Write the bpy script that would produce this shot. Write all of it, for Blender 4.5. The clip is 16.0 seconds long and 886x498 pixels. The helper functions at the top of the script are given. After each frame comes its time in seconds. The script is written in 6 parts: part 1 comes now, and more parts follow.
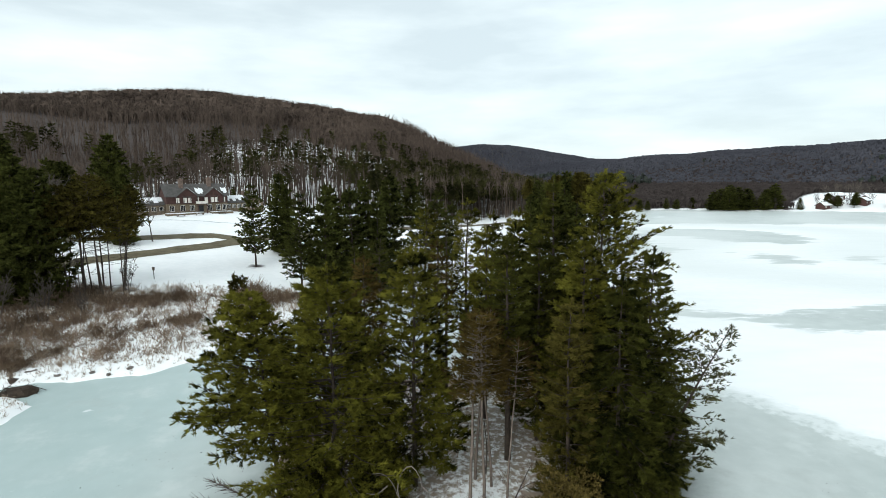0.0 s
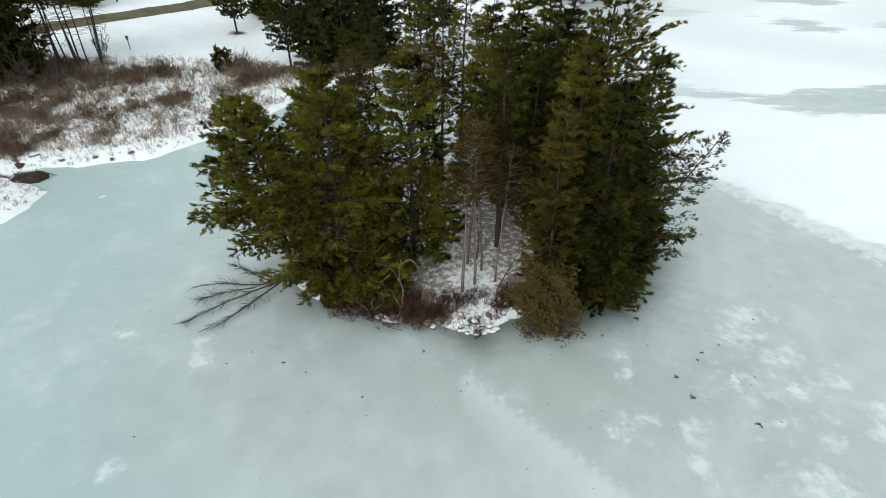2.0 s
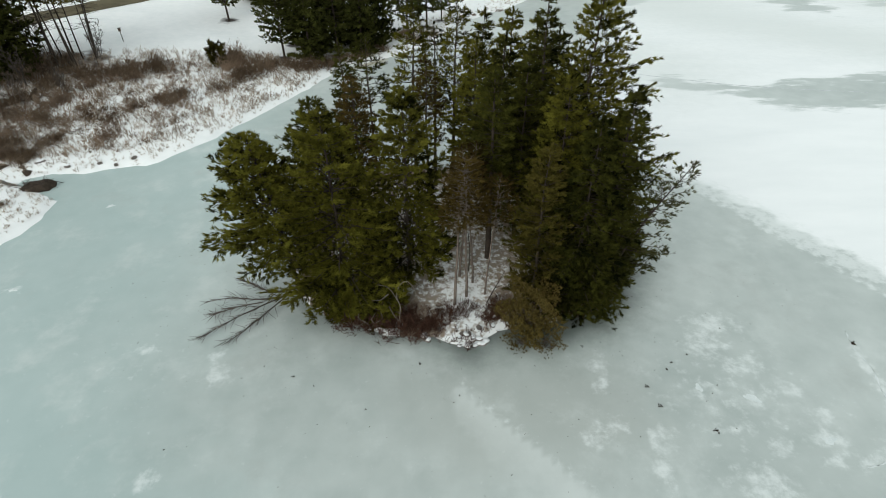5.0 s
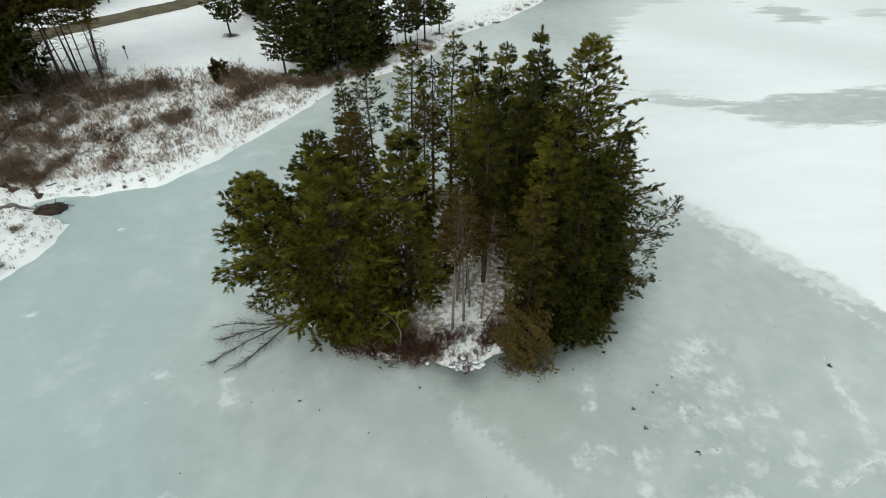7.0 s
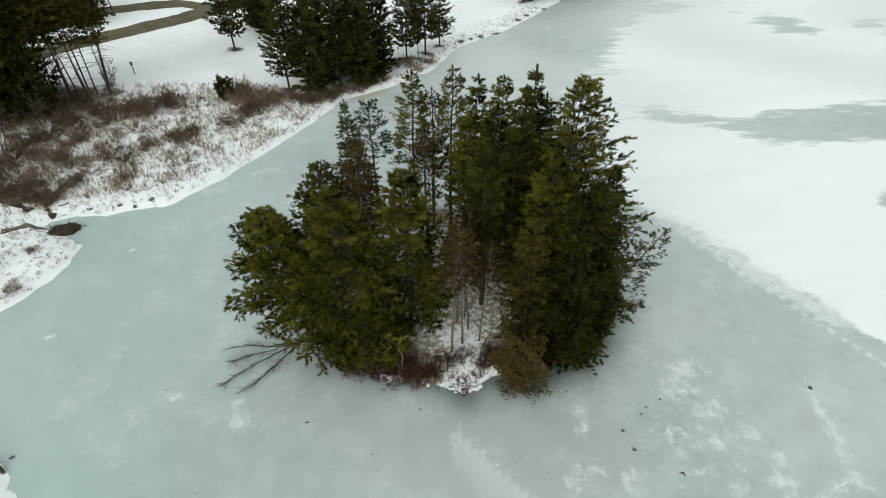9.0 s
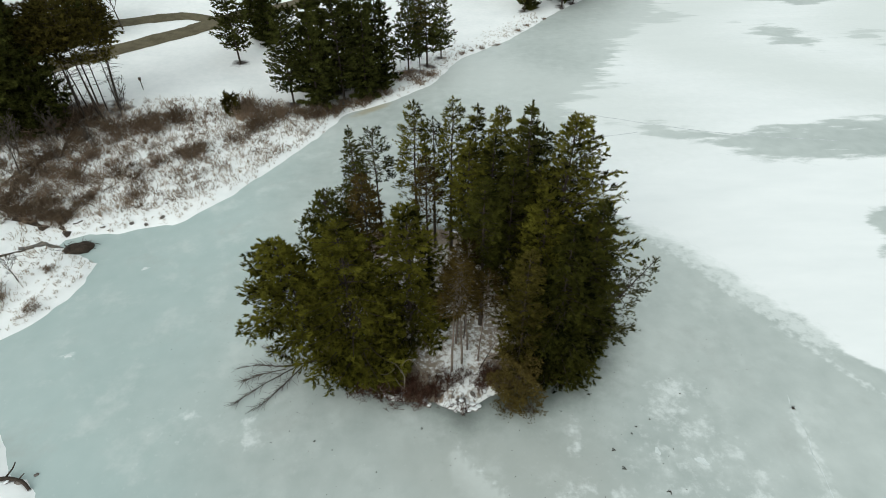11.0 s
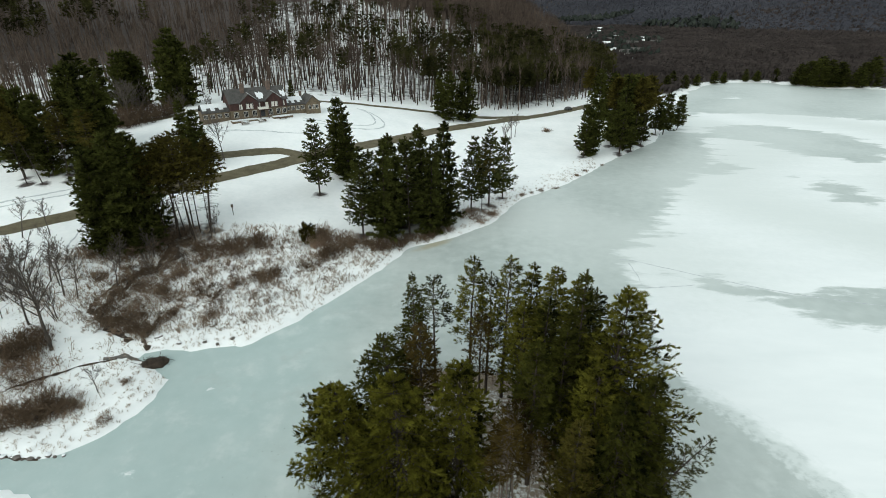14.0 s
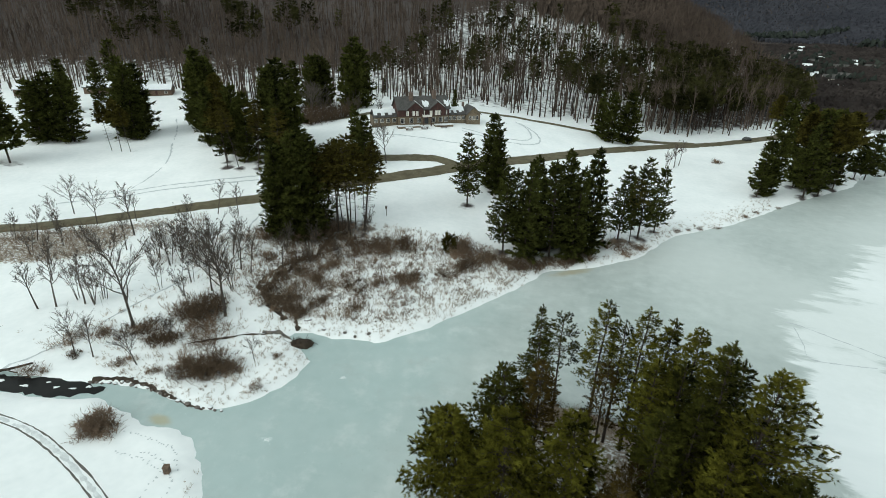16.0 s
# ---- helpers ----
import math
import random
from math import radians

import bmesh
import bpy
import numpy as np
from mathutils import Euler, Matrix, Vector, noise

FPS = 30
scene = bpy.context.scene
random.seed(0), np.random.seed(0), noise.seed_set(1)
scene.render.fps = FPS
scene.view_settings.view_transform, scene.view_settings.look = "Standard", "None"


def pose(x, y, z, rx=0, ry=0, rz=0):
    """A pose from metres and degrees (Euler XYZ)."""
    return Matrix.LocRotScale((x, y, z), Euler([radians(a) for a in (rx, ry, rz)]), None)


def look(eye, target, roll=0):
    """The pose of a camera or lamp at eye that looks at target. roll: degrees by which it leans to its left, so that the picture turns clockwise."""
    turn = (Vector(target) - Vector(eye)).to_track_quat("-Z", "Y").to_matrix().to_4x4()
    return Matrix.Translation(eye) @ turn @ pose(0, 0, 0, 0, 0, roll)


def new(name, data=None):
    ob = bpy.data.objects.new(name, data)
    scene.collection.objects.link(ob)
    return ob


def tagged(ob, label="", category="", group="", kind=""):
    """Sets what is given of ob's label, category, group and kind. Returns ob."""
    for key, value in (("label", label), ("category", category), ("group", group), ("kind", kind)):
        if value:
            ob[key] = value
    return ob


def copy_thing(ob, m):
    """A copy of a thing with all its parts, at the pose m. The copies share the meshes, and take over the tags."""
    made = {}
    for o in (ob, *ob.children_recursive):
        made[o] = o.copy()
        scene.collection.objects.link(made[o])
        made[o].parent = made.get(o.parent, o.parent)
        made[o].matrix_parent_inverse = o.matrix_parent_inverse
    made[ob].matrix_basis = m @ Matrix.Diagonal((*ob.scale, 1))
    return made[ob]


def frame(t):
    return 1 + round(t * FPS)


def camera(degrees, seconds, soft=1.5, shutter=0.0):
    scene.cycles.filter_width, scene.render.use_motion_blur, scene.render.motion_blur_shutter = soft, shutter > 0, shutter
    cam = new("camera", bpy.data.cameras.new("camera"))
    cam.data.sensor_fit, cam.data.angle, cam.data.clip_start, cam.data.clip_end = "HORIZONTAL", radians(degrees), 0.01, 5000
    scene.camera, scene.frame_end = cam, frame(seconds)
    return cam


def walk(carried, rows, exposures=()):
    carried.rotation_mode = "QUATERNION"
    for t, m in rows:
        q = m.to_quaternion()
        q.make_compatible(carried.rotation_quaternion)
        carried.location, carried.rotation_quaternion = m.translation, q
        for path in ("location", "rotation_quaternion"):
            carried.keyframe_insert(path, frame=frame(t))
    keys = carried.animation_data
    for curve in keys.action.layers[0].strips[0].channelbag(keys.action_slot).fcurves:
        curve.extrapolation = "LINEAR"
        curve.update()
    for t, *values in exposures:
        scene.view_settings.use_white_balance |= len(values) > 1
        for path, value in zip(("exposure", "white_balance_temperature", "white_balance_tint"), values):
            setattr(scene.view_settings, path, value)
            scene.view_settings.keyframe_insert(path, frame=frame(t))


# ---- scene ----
# seconds, stops, kelvin, tint
EXPOSURES = [(0.0, .55, 6180, 4), (1.5, .6, 6150, 4), (2.5, .31, 6330, 4), (4.0, .23, 6450, 4), (7.0, .25, 6480, 3), (10.0, .24, 6480, 3), (13.0, .26, 6470, 3), (14.5, .26, 6300, -1), (16.0, .22, 6270, -2)]

cam = camera(80.5, 16.0, soft=.85)
# seconds, eye, then yaw, pitch and roll in degrees
PATH = [
    (0.0, (-0.00, 4.00, 24.12), -0.62, -7.60, -0.56),
    (0.5, (0.04, 4.14, 24.94), -0.63, -12.31, -0.56),
    (1.0, (0.04, 4.24, 25.70), -0.74, -19.19, -0.47),
    (1.5, (0.01, 4.24, 26.43), -0.84, -26.48, -0.31),
    (2.0, (0.01, 4.26, 27.22), -0.90, -33.20, -0.23),
    (2.5, (0.00, 4.25, 28.06), -1.04, -36.02, -0.21),
    (3.0, (0.02, 4.20, 28.99), -1.21, -36.70, -0.24),
    (3.5, (0.06, 4.14, 29.97), -1.33, -36.89, -0.30),
    (4.0, (0.11, 4.11, 30.92), -1.39, -36.91, -0.39),
    (6.5, (0.29, 3.82, 35.50), -1.66, -37.16, -0.51),
    (7.0, (0.33, 3.75, 36.40), -1.61, -37.20, -0.65),
    (7.5, (0.37, 3.70, 37.32), -1.61, -37.23, -0.69),
    (8.0, (0.40, 3.63, 38.24), -1.62, -37.28, -0.63),
    (8.5, (0.43, 3.59, 39.16), -1.56, -37.39, -0.66),
    (9.0, (0.47, 3.57, 40.08), -1.49, -37.47, -0.74),
    (9.5, (0.53, 3.52, 41.00), -1.41, -37.44, -0.86),
    (10.0, (0.60, 3.45, 41.91), -1.35, -37.45, -0.87),
    (12.5, (0.65, 3.13, 46.51), -1.13, -38.18, -0.87),
    (13.0, (0.48, 3.01, 47.32), -1.23, -32.99, -0.69),
    (13.5, (0.30, 2.92, 48.07), 0.90, -27.23, -0.33),
    (14.0, (0.26, 2.92, 48.81), 5.32, -25.19, -0.02),
    (14.5, (0.29, 3.04, 49.47), 11.15, -24.82, 0.49),
    (15.0, (0.31, 3.19, 50.10), 16.53, -24.68, 0.78),
    (15.5, (0.37, 3.30, 50.82), 20.33, -24.70, 1.09),
    (16.0, (0.39, 3.39, 51.60), 22.01, -24.67, 1.29),
]
walk(cam, [(t, pose(*eye, 90 + pitch, 0, yaw) @ pose(0, 0, 0, 0, 0, roll)) for t, eye, yaw, pitch, roll in PATH], EXPOSURES)

# ---- light ----
world = bpy.data.worlds.new("overcast")
scene.world = world
world.use_nodes = True
wn, wl = world.node_tree.nodes, world.node_tree.links
wn.clear()
w_out, w_bg, w_sky = wn.new("ShaderNodeOutputWorld"), wn.new("ShaderNodeBackground"), wn.new("ShaderNodeTexSky")
w_sky.sky_type, w_sky.sun_disc, w_sky.sun_elevation, w_sky.sun_rotation = "NISHITA", False, radians(26), radians(214)
w_co, w_map, w_cloud, w_ramp, w_mix = (wn.new("ShaderNode" + k) for k in ("TexCoord", "Mapping", "TexNoise", "ValToRGB", "Mix"))
w_map.inputs["Scale"].default_value = (1.6, 1.6, 7.0)
w_cloud.inputs["Scale"].default_value, w_cloud.inputs["Detail"].default_value, w_cloud.inputs["Roughness"].default_value = 1.7, 6, .52
w_ramp.color_ramp.elements[0].position, w_ramp.color_ramp.elements[0].color = .36, (5.3, 5.7, 5.85, 1)
w_ramp.color_ramp.elements[1].position, w_ramp.color_ramp.elements[1].color = .74, (7.8, 8.1, 8.05, 1)
w_mix.data_type = "RGBA"
w_mix.inputs["Factor"].default_value = .9
wl.new(w_co.outputs["Generated"], w_map.inputs["Vector"])
wl.new(w_map.outputs["Vector"], w_cloud.inputs["Vector"])
wl.new(w_cloud.outputs["Fac"], w_ramp.inputs["Fac"])
wl.new(w_sky.outputs["Color"], w_mix.inputs["A"])
wl.new(w_ramp.outputs["Color"], w_mix.inputs["B"])
wl.new(w_mix.outputs["Result"], w_bg.inputs["Color"])
wl.new(w_bg.outputs["Background"], w_out.inputs["Surface"])
w_bg.inputs["Strength"].default_value = .105
sun = new("sun", bpy.data.lights.new("sun", "SUN"))
sun.data.energy, sun.data.angle, sun.data.color = 1.5, radians(50), (1, .98, .95)
sun.matrix_world = look((0, 0, 52), (60, 90, 0))


# ---- making meshes ----
def tri_mesh(name, verts, tris, quads=None):
    """A mesh from arrays of triangles, and of quads after them."""
    me = bpy.data.meshes.new(name)
    verts, tris = np.asarray(verts, np.float32), np.asarray(tris, np.int32).reshape(-1, 3)
    quads = np.zeros((0, 4), np.int32) if quads is None else np.asarray(quads, np.int32).reshape(-1, 4)
    me.vertices.add(len(verts))
    me.vertices.foreach_set("co", verts.ravel())
    me.loops.add(tris.size + quads.size)
    me.loops.foreach_set("vertex_index", np.concatenate([tris.ravel(), quads.ravel()]))
    me.polygons.add(len(tris) + len(quads))
    me.polygons.foreach_set("loop_start", np.concatenate([np.arange(len(tris)) * 3, tris.size + np.arange(len(quads)) * 4]).astype(np.int32))
    me.update(calc_edges=True)
    return me


def part(name, me, material, parent=None, label=""):
    """Links a mesh or a bmesh as one object, under a thing or a part where one is given."""
    if isinstance(me, bmesh.types.BMesh):
        bm, me = me, bpy.data.meshes.new(name)
        bm.to_mesh(me)
        bm.free()
    if not me.materials:
        me.materials.append(material)
    ob = new(name, me)
    ob.parent = parent
    return tagged(ob, label)


def thing(name, x, y, z, turn, label, category, group=""):
    ob = new(name)
    ob.matrix_basis = pose(x, y, z, 0, 0, turn)
    return tagged(ob, label, category, group)


def box(bm, x0, y0, z0, x1, y1, z1, bevel=0.0, at=None):
    made = bmesh.ops.create_cube(bm, size=1, matrix=Matrix.LocRotScale(((x0 + x1) / 2, (y0 + y1) / 2, (z0 + z1) / 2), None, (x1 - x0, y1 - y0, z1 - z0)))
    vs = made["verts"]
    if at is not None:
        bmesh.ops.transform(bm, matrix=at, verts=vs)
    if bevel:
        bmesh.ops.bevel(bm, geom=list({e for v in vs for e in v.link_edges}), offset=bevel, segments=1, affect="EDGES")


def boxes(*dims, bevel=0.0):
    bm = bmesh.new()
    for d in dims:
        box(bm, *d, bevel=bevel)
    return bm


def prism(bm, pts, x0, x1):
    """A solid with the outline pts (y, z), from x0 to x1."""
    a, b = [bm.verts.new((x0, y, z)) for y, z in pts], [bm.verts.new((x1, y, z)) for y, z in pts]
    n = len(pts)
    bm.faces.new(a[::-1]), bm.faces.new(b)
    for i in range(n):
        bm.faces.new((a[i], a[(i + 1) % n], b[(i + 1) % n], b[i]))
    bmesh.ops.recalc_face_normals(bm, faces=bm.faces)


def tubes(paths, sides=4):
    """Tapered tubes: each path is a list of points and one of radii. Returns verts and quads."""
    vs, qs, n0 = [], [], 0
    for pts, radii in paths:
        p = np.asarray(pts, float)
        d = np.gradient(p, axis=0)
        d /= np.linalg.norm(d, axis=1)[:, None] + 1e-9
        ref = np.where(np.abs(d[:, 2:3]) > .9, np.array([[1., 0, 0]]), np.array([[0., 0, 1]]))
        u = np.cross(d, ref)
        u /= np.linalg.norm(u, axis=1)[:, None] + 1e-9
        w = np.cross(d, u)
        a = np.arange(sides) / sides * 2 * np.pi
        ring = p[:, None] + np.asarray(radii)[:, None, None] * (np.cos(a)[None, :, None] * u[:, None] + np.sin(a)[None, :, None] * w[:, None])
        vs.append(ring.reshape(-1, 3))
        k, j = np.meshgrid(np.arange(len(p) - 1), np.arange(sides), indexing="ij")
        q = np.stack([k * sides + j, k * sides + (j + 1) % sides, (k + 1) * sides + (j + 1) % sides, (k + 1) * sides + j], -1).reshape(-1, 4)
        qs.append(q + n0)
        n0 += ring.shape[0] * sides
    return np.concatenate(vs), np.concatenate(qs)


def unit(v):
    return v / (np.linalg.norm(v, axis=-1, keepdims=True) + 1e-9)


def tufts(rng, at, way, size, blades, width, spread=.38, lift=.14):
    """Tufts of needles: blades thin triangles that fan out from each place along its way."""
    n = len(at)
    d = unit(way[:, None] + rng.normal(0, spread, (n, blades, 3)) + np.array([0, 0, lift]))
    side = unit(np.cross(d, rng.normal(0, 1, (n, blades, 3))))
    size = np.broadcast_to(np.asarray(size, float), (n,))[:, None, None] * rng.uniform(.7, 1.25, (n, blades, 1))
    base = at[:, None] + d * size * -.15
    w = width * size
    v = np.stack([base + side * w, base - side * w, at[:, None] + d * size], 2).reshape(-1, 3)
    t = np.arange(n * blades * 3).reshape(-1, 3)
    return v, t


# ---- materials ----
def mat(name, dark, light, scale=2.0, rough=.85, bump=.3, fine=9.0, island=0.0, each=0.0, metal=0.0, spec=.3, span_=(.52, 1.08)):
    """Two tones mixed by noise of two sizes, with relief; island and each: how much single leaves and single objects differ."""
    m = bpy.data.materials.new(name)
    m.use_nodes = True
    n, l = m.node_tree.nodes, m.node_tree.links
    b = n["Principled BSDF"]
    co, big, small, mix = (n.new("ShaderNode" + k) for k in ("TexCoord", "TexNoise", "TexNoise", "Mix"))
    big.inputs["Scale"].default_value, big.inputs["Detail"].default_value = scale, 5
    small.inputs["Scale"].default_value, small.inputs["Detail"].default_value = scale * fine, 4
    l.new(co.outputs["Object"], big.inputs["Vector"]), l.new(co.outputs["Object"], small.inputs["Vector"])
    blend = n.new("ShaderNodeMath")
    blend.operation = "MULTIPLY_ADD"
    l.new(small.outputs["Fac"], blend.inputs[0])
    blend.inputs[1].default_value = .6
    span = n.new("ShaderNodeMapRange")
    span.inputs["From Min"].default_value, span.inputs["From Max"].default_value = span_
    l.new(big.outputs["Fac"], blend.inputs[2])
    l.new(blend.outputs[0], span.inputs["Value"])
    mix.data_type = "RGBA"
    mix.inputs["A"].default_value, mix.inputs["B"].default_value = (*dark, 1), (*light, 1)
    fac = span.outputs["Result"]
    for amount, node, socket in ((island, "ShaderNodeNewGeometry", "Random Per Island"), (each, "ShaderNodeObjectInfo", "Random")):
        if amount:
            src, add = n.new(node), n.new("ShaderNodeMath")
            add.operation = "MULTIPLY_ADD"
            l.new(src.outputs[socket], add.inputs[0])
            add.inputs[1].default_value = amount
            less = n.new("ShaderNodeMath")
            less.operation = "SUBTRACT"
            l.new(fac, less.inputs[0])
            less.inputs[1].default_value = amount / 2
            l.new(less.outputs[0], add.inputs[2])
            add.use_clamp = True
            fac = add.outputs[0]
    l.new(fac, mix.inputs["Factor"])
    l.new(mix.outputs["Result"], b.inputs["Base Color"])
    b.inputs["Roughness"].default_value, b.inputs["Metallic"].default_value, b.inputs["Specular IOR Level"].default_value = rough, metal, spec
    if bump:
        bp = n.new("ShaderNodeBump")
        bp.inputs["Strength"].default_value, bp.inputs["Distance"].default_value = bump, .05
        l.new(blend.outputs[0], bp.inputs["Height"])
        l.new(bp.outputs["Normal"], b.inputs["Normal"])
    return m


def needles(name, dark, light, glow=.25, island=.16, each=.3, scale=.38):
    """Foliage: a mat whose thin blades let part of the light through."""
    m = mat(name, dark, light, scale=scale, fine=4, span_=(.6, 1.02), island=island, each=each, bump=0, spec=.04, rough=.95)
    n, l = m.node_tree.nodes, m.node_tree.links
    thin, both, out = n.new("ShaderNodeBsdfTranslucent"), n.new("ShaderNodeMixShader"), n["Material Output"]
    l.new(n["Principled BSDF"].inputs["Base Color"].links[0].from_socket, thin.inputs["Color"])
    both.inputs["Fac"].default_value = glow
    l.new(n["Principled BSDF"].outputs[0], both.inputs[1]), l.new(thin.outputs[0], both.inputs[2])
    l.new(both.outputs[0], out.inputs["Surface"])
    return m


def masked(name, attribute, under, over, wobble=2.5, scale=.25, low=-.6, high=.6, rough=(.3, .9), tone=.12, stretch=(1, 1, 1)):
    """Two noisy surfaces, the second where the attribute (metres in from its edge) says so, with a ragged edge."""
    m = mat(name, *under, scale=tone, bump=.25, fine=7, rough=rough[0])
    n, l = m.node_tree.nodes, m.node_tree.links
    b, first = n["Principled BSDF"], next(k for k in n if k.type == "MIX")
    att, co, edge, streak = n.new("ShaderNodeAttribute"), n.new("ShaderNodeTexCoord"), n.new("ShaderNodeTexNoise"), n.new("ShaderNodeMapping")
    att.attribute_name = attribute
    edge.inputs["Scale"].default_value, edge.inputs["Detail"].default_value, edge.inputs["Roughness"].default_value = scale, 8, .62
    streak.inputs["Scale"].default_value = stretch
    l.new(co.outputs["Object"], streak.inputs["Vector"])
    l.new(streak.outputs["Vector"], edge.inputs["Vector"])
    mul = n.new("ShaderNodeMath")
    mul.operation = "MULTIPLY_ADD"
    l.new(edge.outputs["Fac"], mul.inputs[0])
    mul.inputs[1].default_value = wobble * 2
    sub = n.new("ShaderNodeMath")
    sub.operation = "SUBTRACT"
    l.new(att.outputs["Fac"], sub.inputs[0])
    sub.inputs[1].default_value = wobble
    l.new(sub.outputs[0], mul.inputs[2])
    span = n.new("ShaderNodeMapRange")
    span.interpolation_type = "SMOOTHSTEP"
    span.inputs["From Min"].default_value, span.inputs["From Max"].default_value = low, high
    l.new(mul.outputs[0], span.inputs["Value"])
    tint, top = n.new("ShaderNodeMix"), n.new("ShaderNodeMix")
    tint.data_type = top.data_type = "RGBA"
    tint.inputs["A"].default_value, tint.inputs["B"].default_value = (*over[0], 1), (*over[1], 1)
    l.new(edge.outputs["Fac"], tint.inputs["Factor"])
    l.new(span.outputs["Result"], top.inputs["Factor"])
    l.new(first.outputs["Result"], top.inputs["A"])
    l.new(tint.outputs["Result"], top.inputs["B"])
    l.new(top.outputs["Result"], b.inputs["Base Color"])
    shine = n.new("ShaderNodeMapRange")
    shine.inputs["To Min"].default_value, shine.inputs["To Max"].default_value = rough
    l.new(span.outputs["Result"], shine.inputs["Value"])
    l.new(shine.outputs["Result"], b.inputs["Roughness"])
    return m


def wooded(m, attribute, dark, light):
    """Leaf litter and twigs over a ground, as thick as the attribute says."""
    n, l = m.node_tree.nodes, m.node_tree.links
    b = n["Principled BSDF"]
    old = b.inputs["Base Color"].links[0].from_socket
    att, co, noi, add, span, tint, top = (n.new("ShaderNode" + k) for k in ("Attribute", "TexCoord", "TexNoise", "Math", "MapRange", "Mix", "Mix"))
    att.attribute_name = attribute
    noi.inputs["Scale"].default_value, noi.inputs["Detail"].default_value = .35, 7
    l.new(co.outputs["Object"], noi.inputs["Vector"])
    l.new(att.outputs["Fac"], add.inputs[0]), l.new(noi.outputs["Fac"], add.inputs[1])
    span.inputs["From Min"].default_value, span.inputs["From Max"].default_value = .85, 1.15
    l.new(add.outputs[0], span.inputs["Value"])
    tint.data_type = top.data_type = "RGBA"
    tint.inputs["A"].default_value, tint.inputs["B"].default_value = (*dark, 1), (*light, 1)
    l.new(noi.outputs["Fac"], tint.inputs["Factor"])
    l.new(span.outputs["Result"], top.inputs["Factor"]), l.new(old, top.inputs["A"]), l.new(tint.outputs["Result"], top.inputs["B"])
    l.new(top.outputs["Result"], b.inputs["Base Color"])
    return m


def stained(m, attribute, colour, scale, reach, low, high, strength):
    """A film over a surface where the attribute, roughened by noise, passes a level."""
    n, l = m.node_tree.nodes, m.node_tree.links
    b = n["Principled BSDF"]
    old = b.inputs["Base Color"].links[0].from_socket
    att, co, noi, add, span, top = (n.new("ShaderNode" + k) for k in ("Attribute", "TexCoord", "TexNoise", "Math", "MapRange", "Mix"))
    att.attribute_name = attribute
    noi.inputs["Scale"].default_value, noi.inputs["Detail"].default_value, noi.inputs["Roughness"].default_value = scale, 8, .65
    l.new(co.outputs["Object"], noi.inputs["Vector"])
    add.operation = "MULTIPLY_ADD"
    l.new(noi.outputs["Fac"], add.inputs[0]), l.new(att.outputs["Fac"], add.inputs[2])
    add.inputs[1].default_value = reach
    span.interpolation_type = "SMOOTHSTEP"
    span.inputs["From Min"].default_value, span.inputs["From Max"].default_value, span.inputs["To Max"].default_value = low, high, strength
    l.new(add.outputs[0], span.inputs["Value"])
    top.data_type = "RGBA"
    top.inputs["B"].default_value = (*colour, 1)
    l.new(span.outputs["Result"], top.inputs["Factor"]), l.new(old, top.inputs["A"])
    l.new(top.outputs["Result"], b.inputs["Base Color"])
    return m


M_ICE = masked("lake_ice", "snow", ((.375, .418, .404), (.545, .585, .568)), ((.78, .805, .815), (.95, .955, .96)), wobble=6, scale=.12, low=-.8, high=.8, rough=(.45, .9), tone=.055, stretch=(.5, 1.5, 1))
M_ICE.node_tree.nodes["Principled BSDF"].inputs["Specular IOR Level"].default_value = .5
stained(M_ICE, "teal", (.36, .475, .47), .06, 1.0, .6, 1.7, .6)
stained(M_ICE, "grey", (.40, .42, .395), .12, .9, .6, 1.5, .65)
stained(M_ICE, "open", (.61, .645, .63), .2, 1.0, .5, .72, .5)
stained(M_ICE, "open", (.37, .395, .38), .11, 1.0, .53, .72, .5)
stained(M_ICE, "open", (.72, .75, .74), 2.2, 1.0, .60, .76, .3)
# shade and dark tree reflections by the island, painted into the ice colour
stained(M_ICE, "isle_shade", (.12, .14, .128), .35, .8, .62, 1.55, .9)
stained(M_ICE, "pale", (.66, .69, .675), .6, .3, .25, .75, .62)
stained(M_ICE, "frost", (.76, .79, .785), 1.0, 1.3, .86, 1.3, .7)
stained(M_ICE, "ochre", (.42, .34, .17), .5, .5, .5, 1.2, .6)
M_SNOW = wooded(masked("snow_ground", "scrub", ((.82, .835, .84), (.94, .94, .94)), ((.10, .068, .045), (.45, .375, .30)), wobble=1.2, scale=2.1, low=-.2, high=.35, rough=(.9, .95)), "wood", (.030, .024, .023), (.105, .085, .078))
M_ROAD = mat("wet_gravel", (.075, .062, .035), (.16, .135, .085), scale=.5, rough=.8)
M_MUD = mat("dark_mud", (.02, .014, .01), (.07, .05, .035), scale=1.5)
M_WATER = mat("creek_water", (.006, .006, .006), (.014, .013, .012), scale=.6, rough=.3, bump=.05, spec=.12)
M_BARK = mat("grey_bark", (.038, .030, .025), (.135, .110, .092), scale=3, each=.4)
M_PALE = mat("pale_bark", (.09, .075, .062), (.22, .185, .155), scale=3)
M_TRUNK = mat("thin_trunk_bark", (.07, .054, .044), (.22, .175, .145), scale=2)
M_FLECK = mat("frozen_slush", (.56, .61, .61), (.74, .77, .77), scale=1.5, rough=.6)
M_PINE_BARK = mat("pine_bark", (.018, .013, .010), (.075, .055, .042), scale=3)
M_PINE = needles("pine_needles", (.009, .010, .002), (.212, .197, .030))
M_DARK_PINE = needles("dark_needles", (.006, .008, .002), (.098, .098, .019))
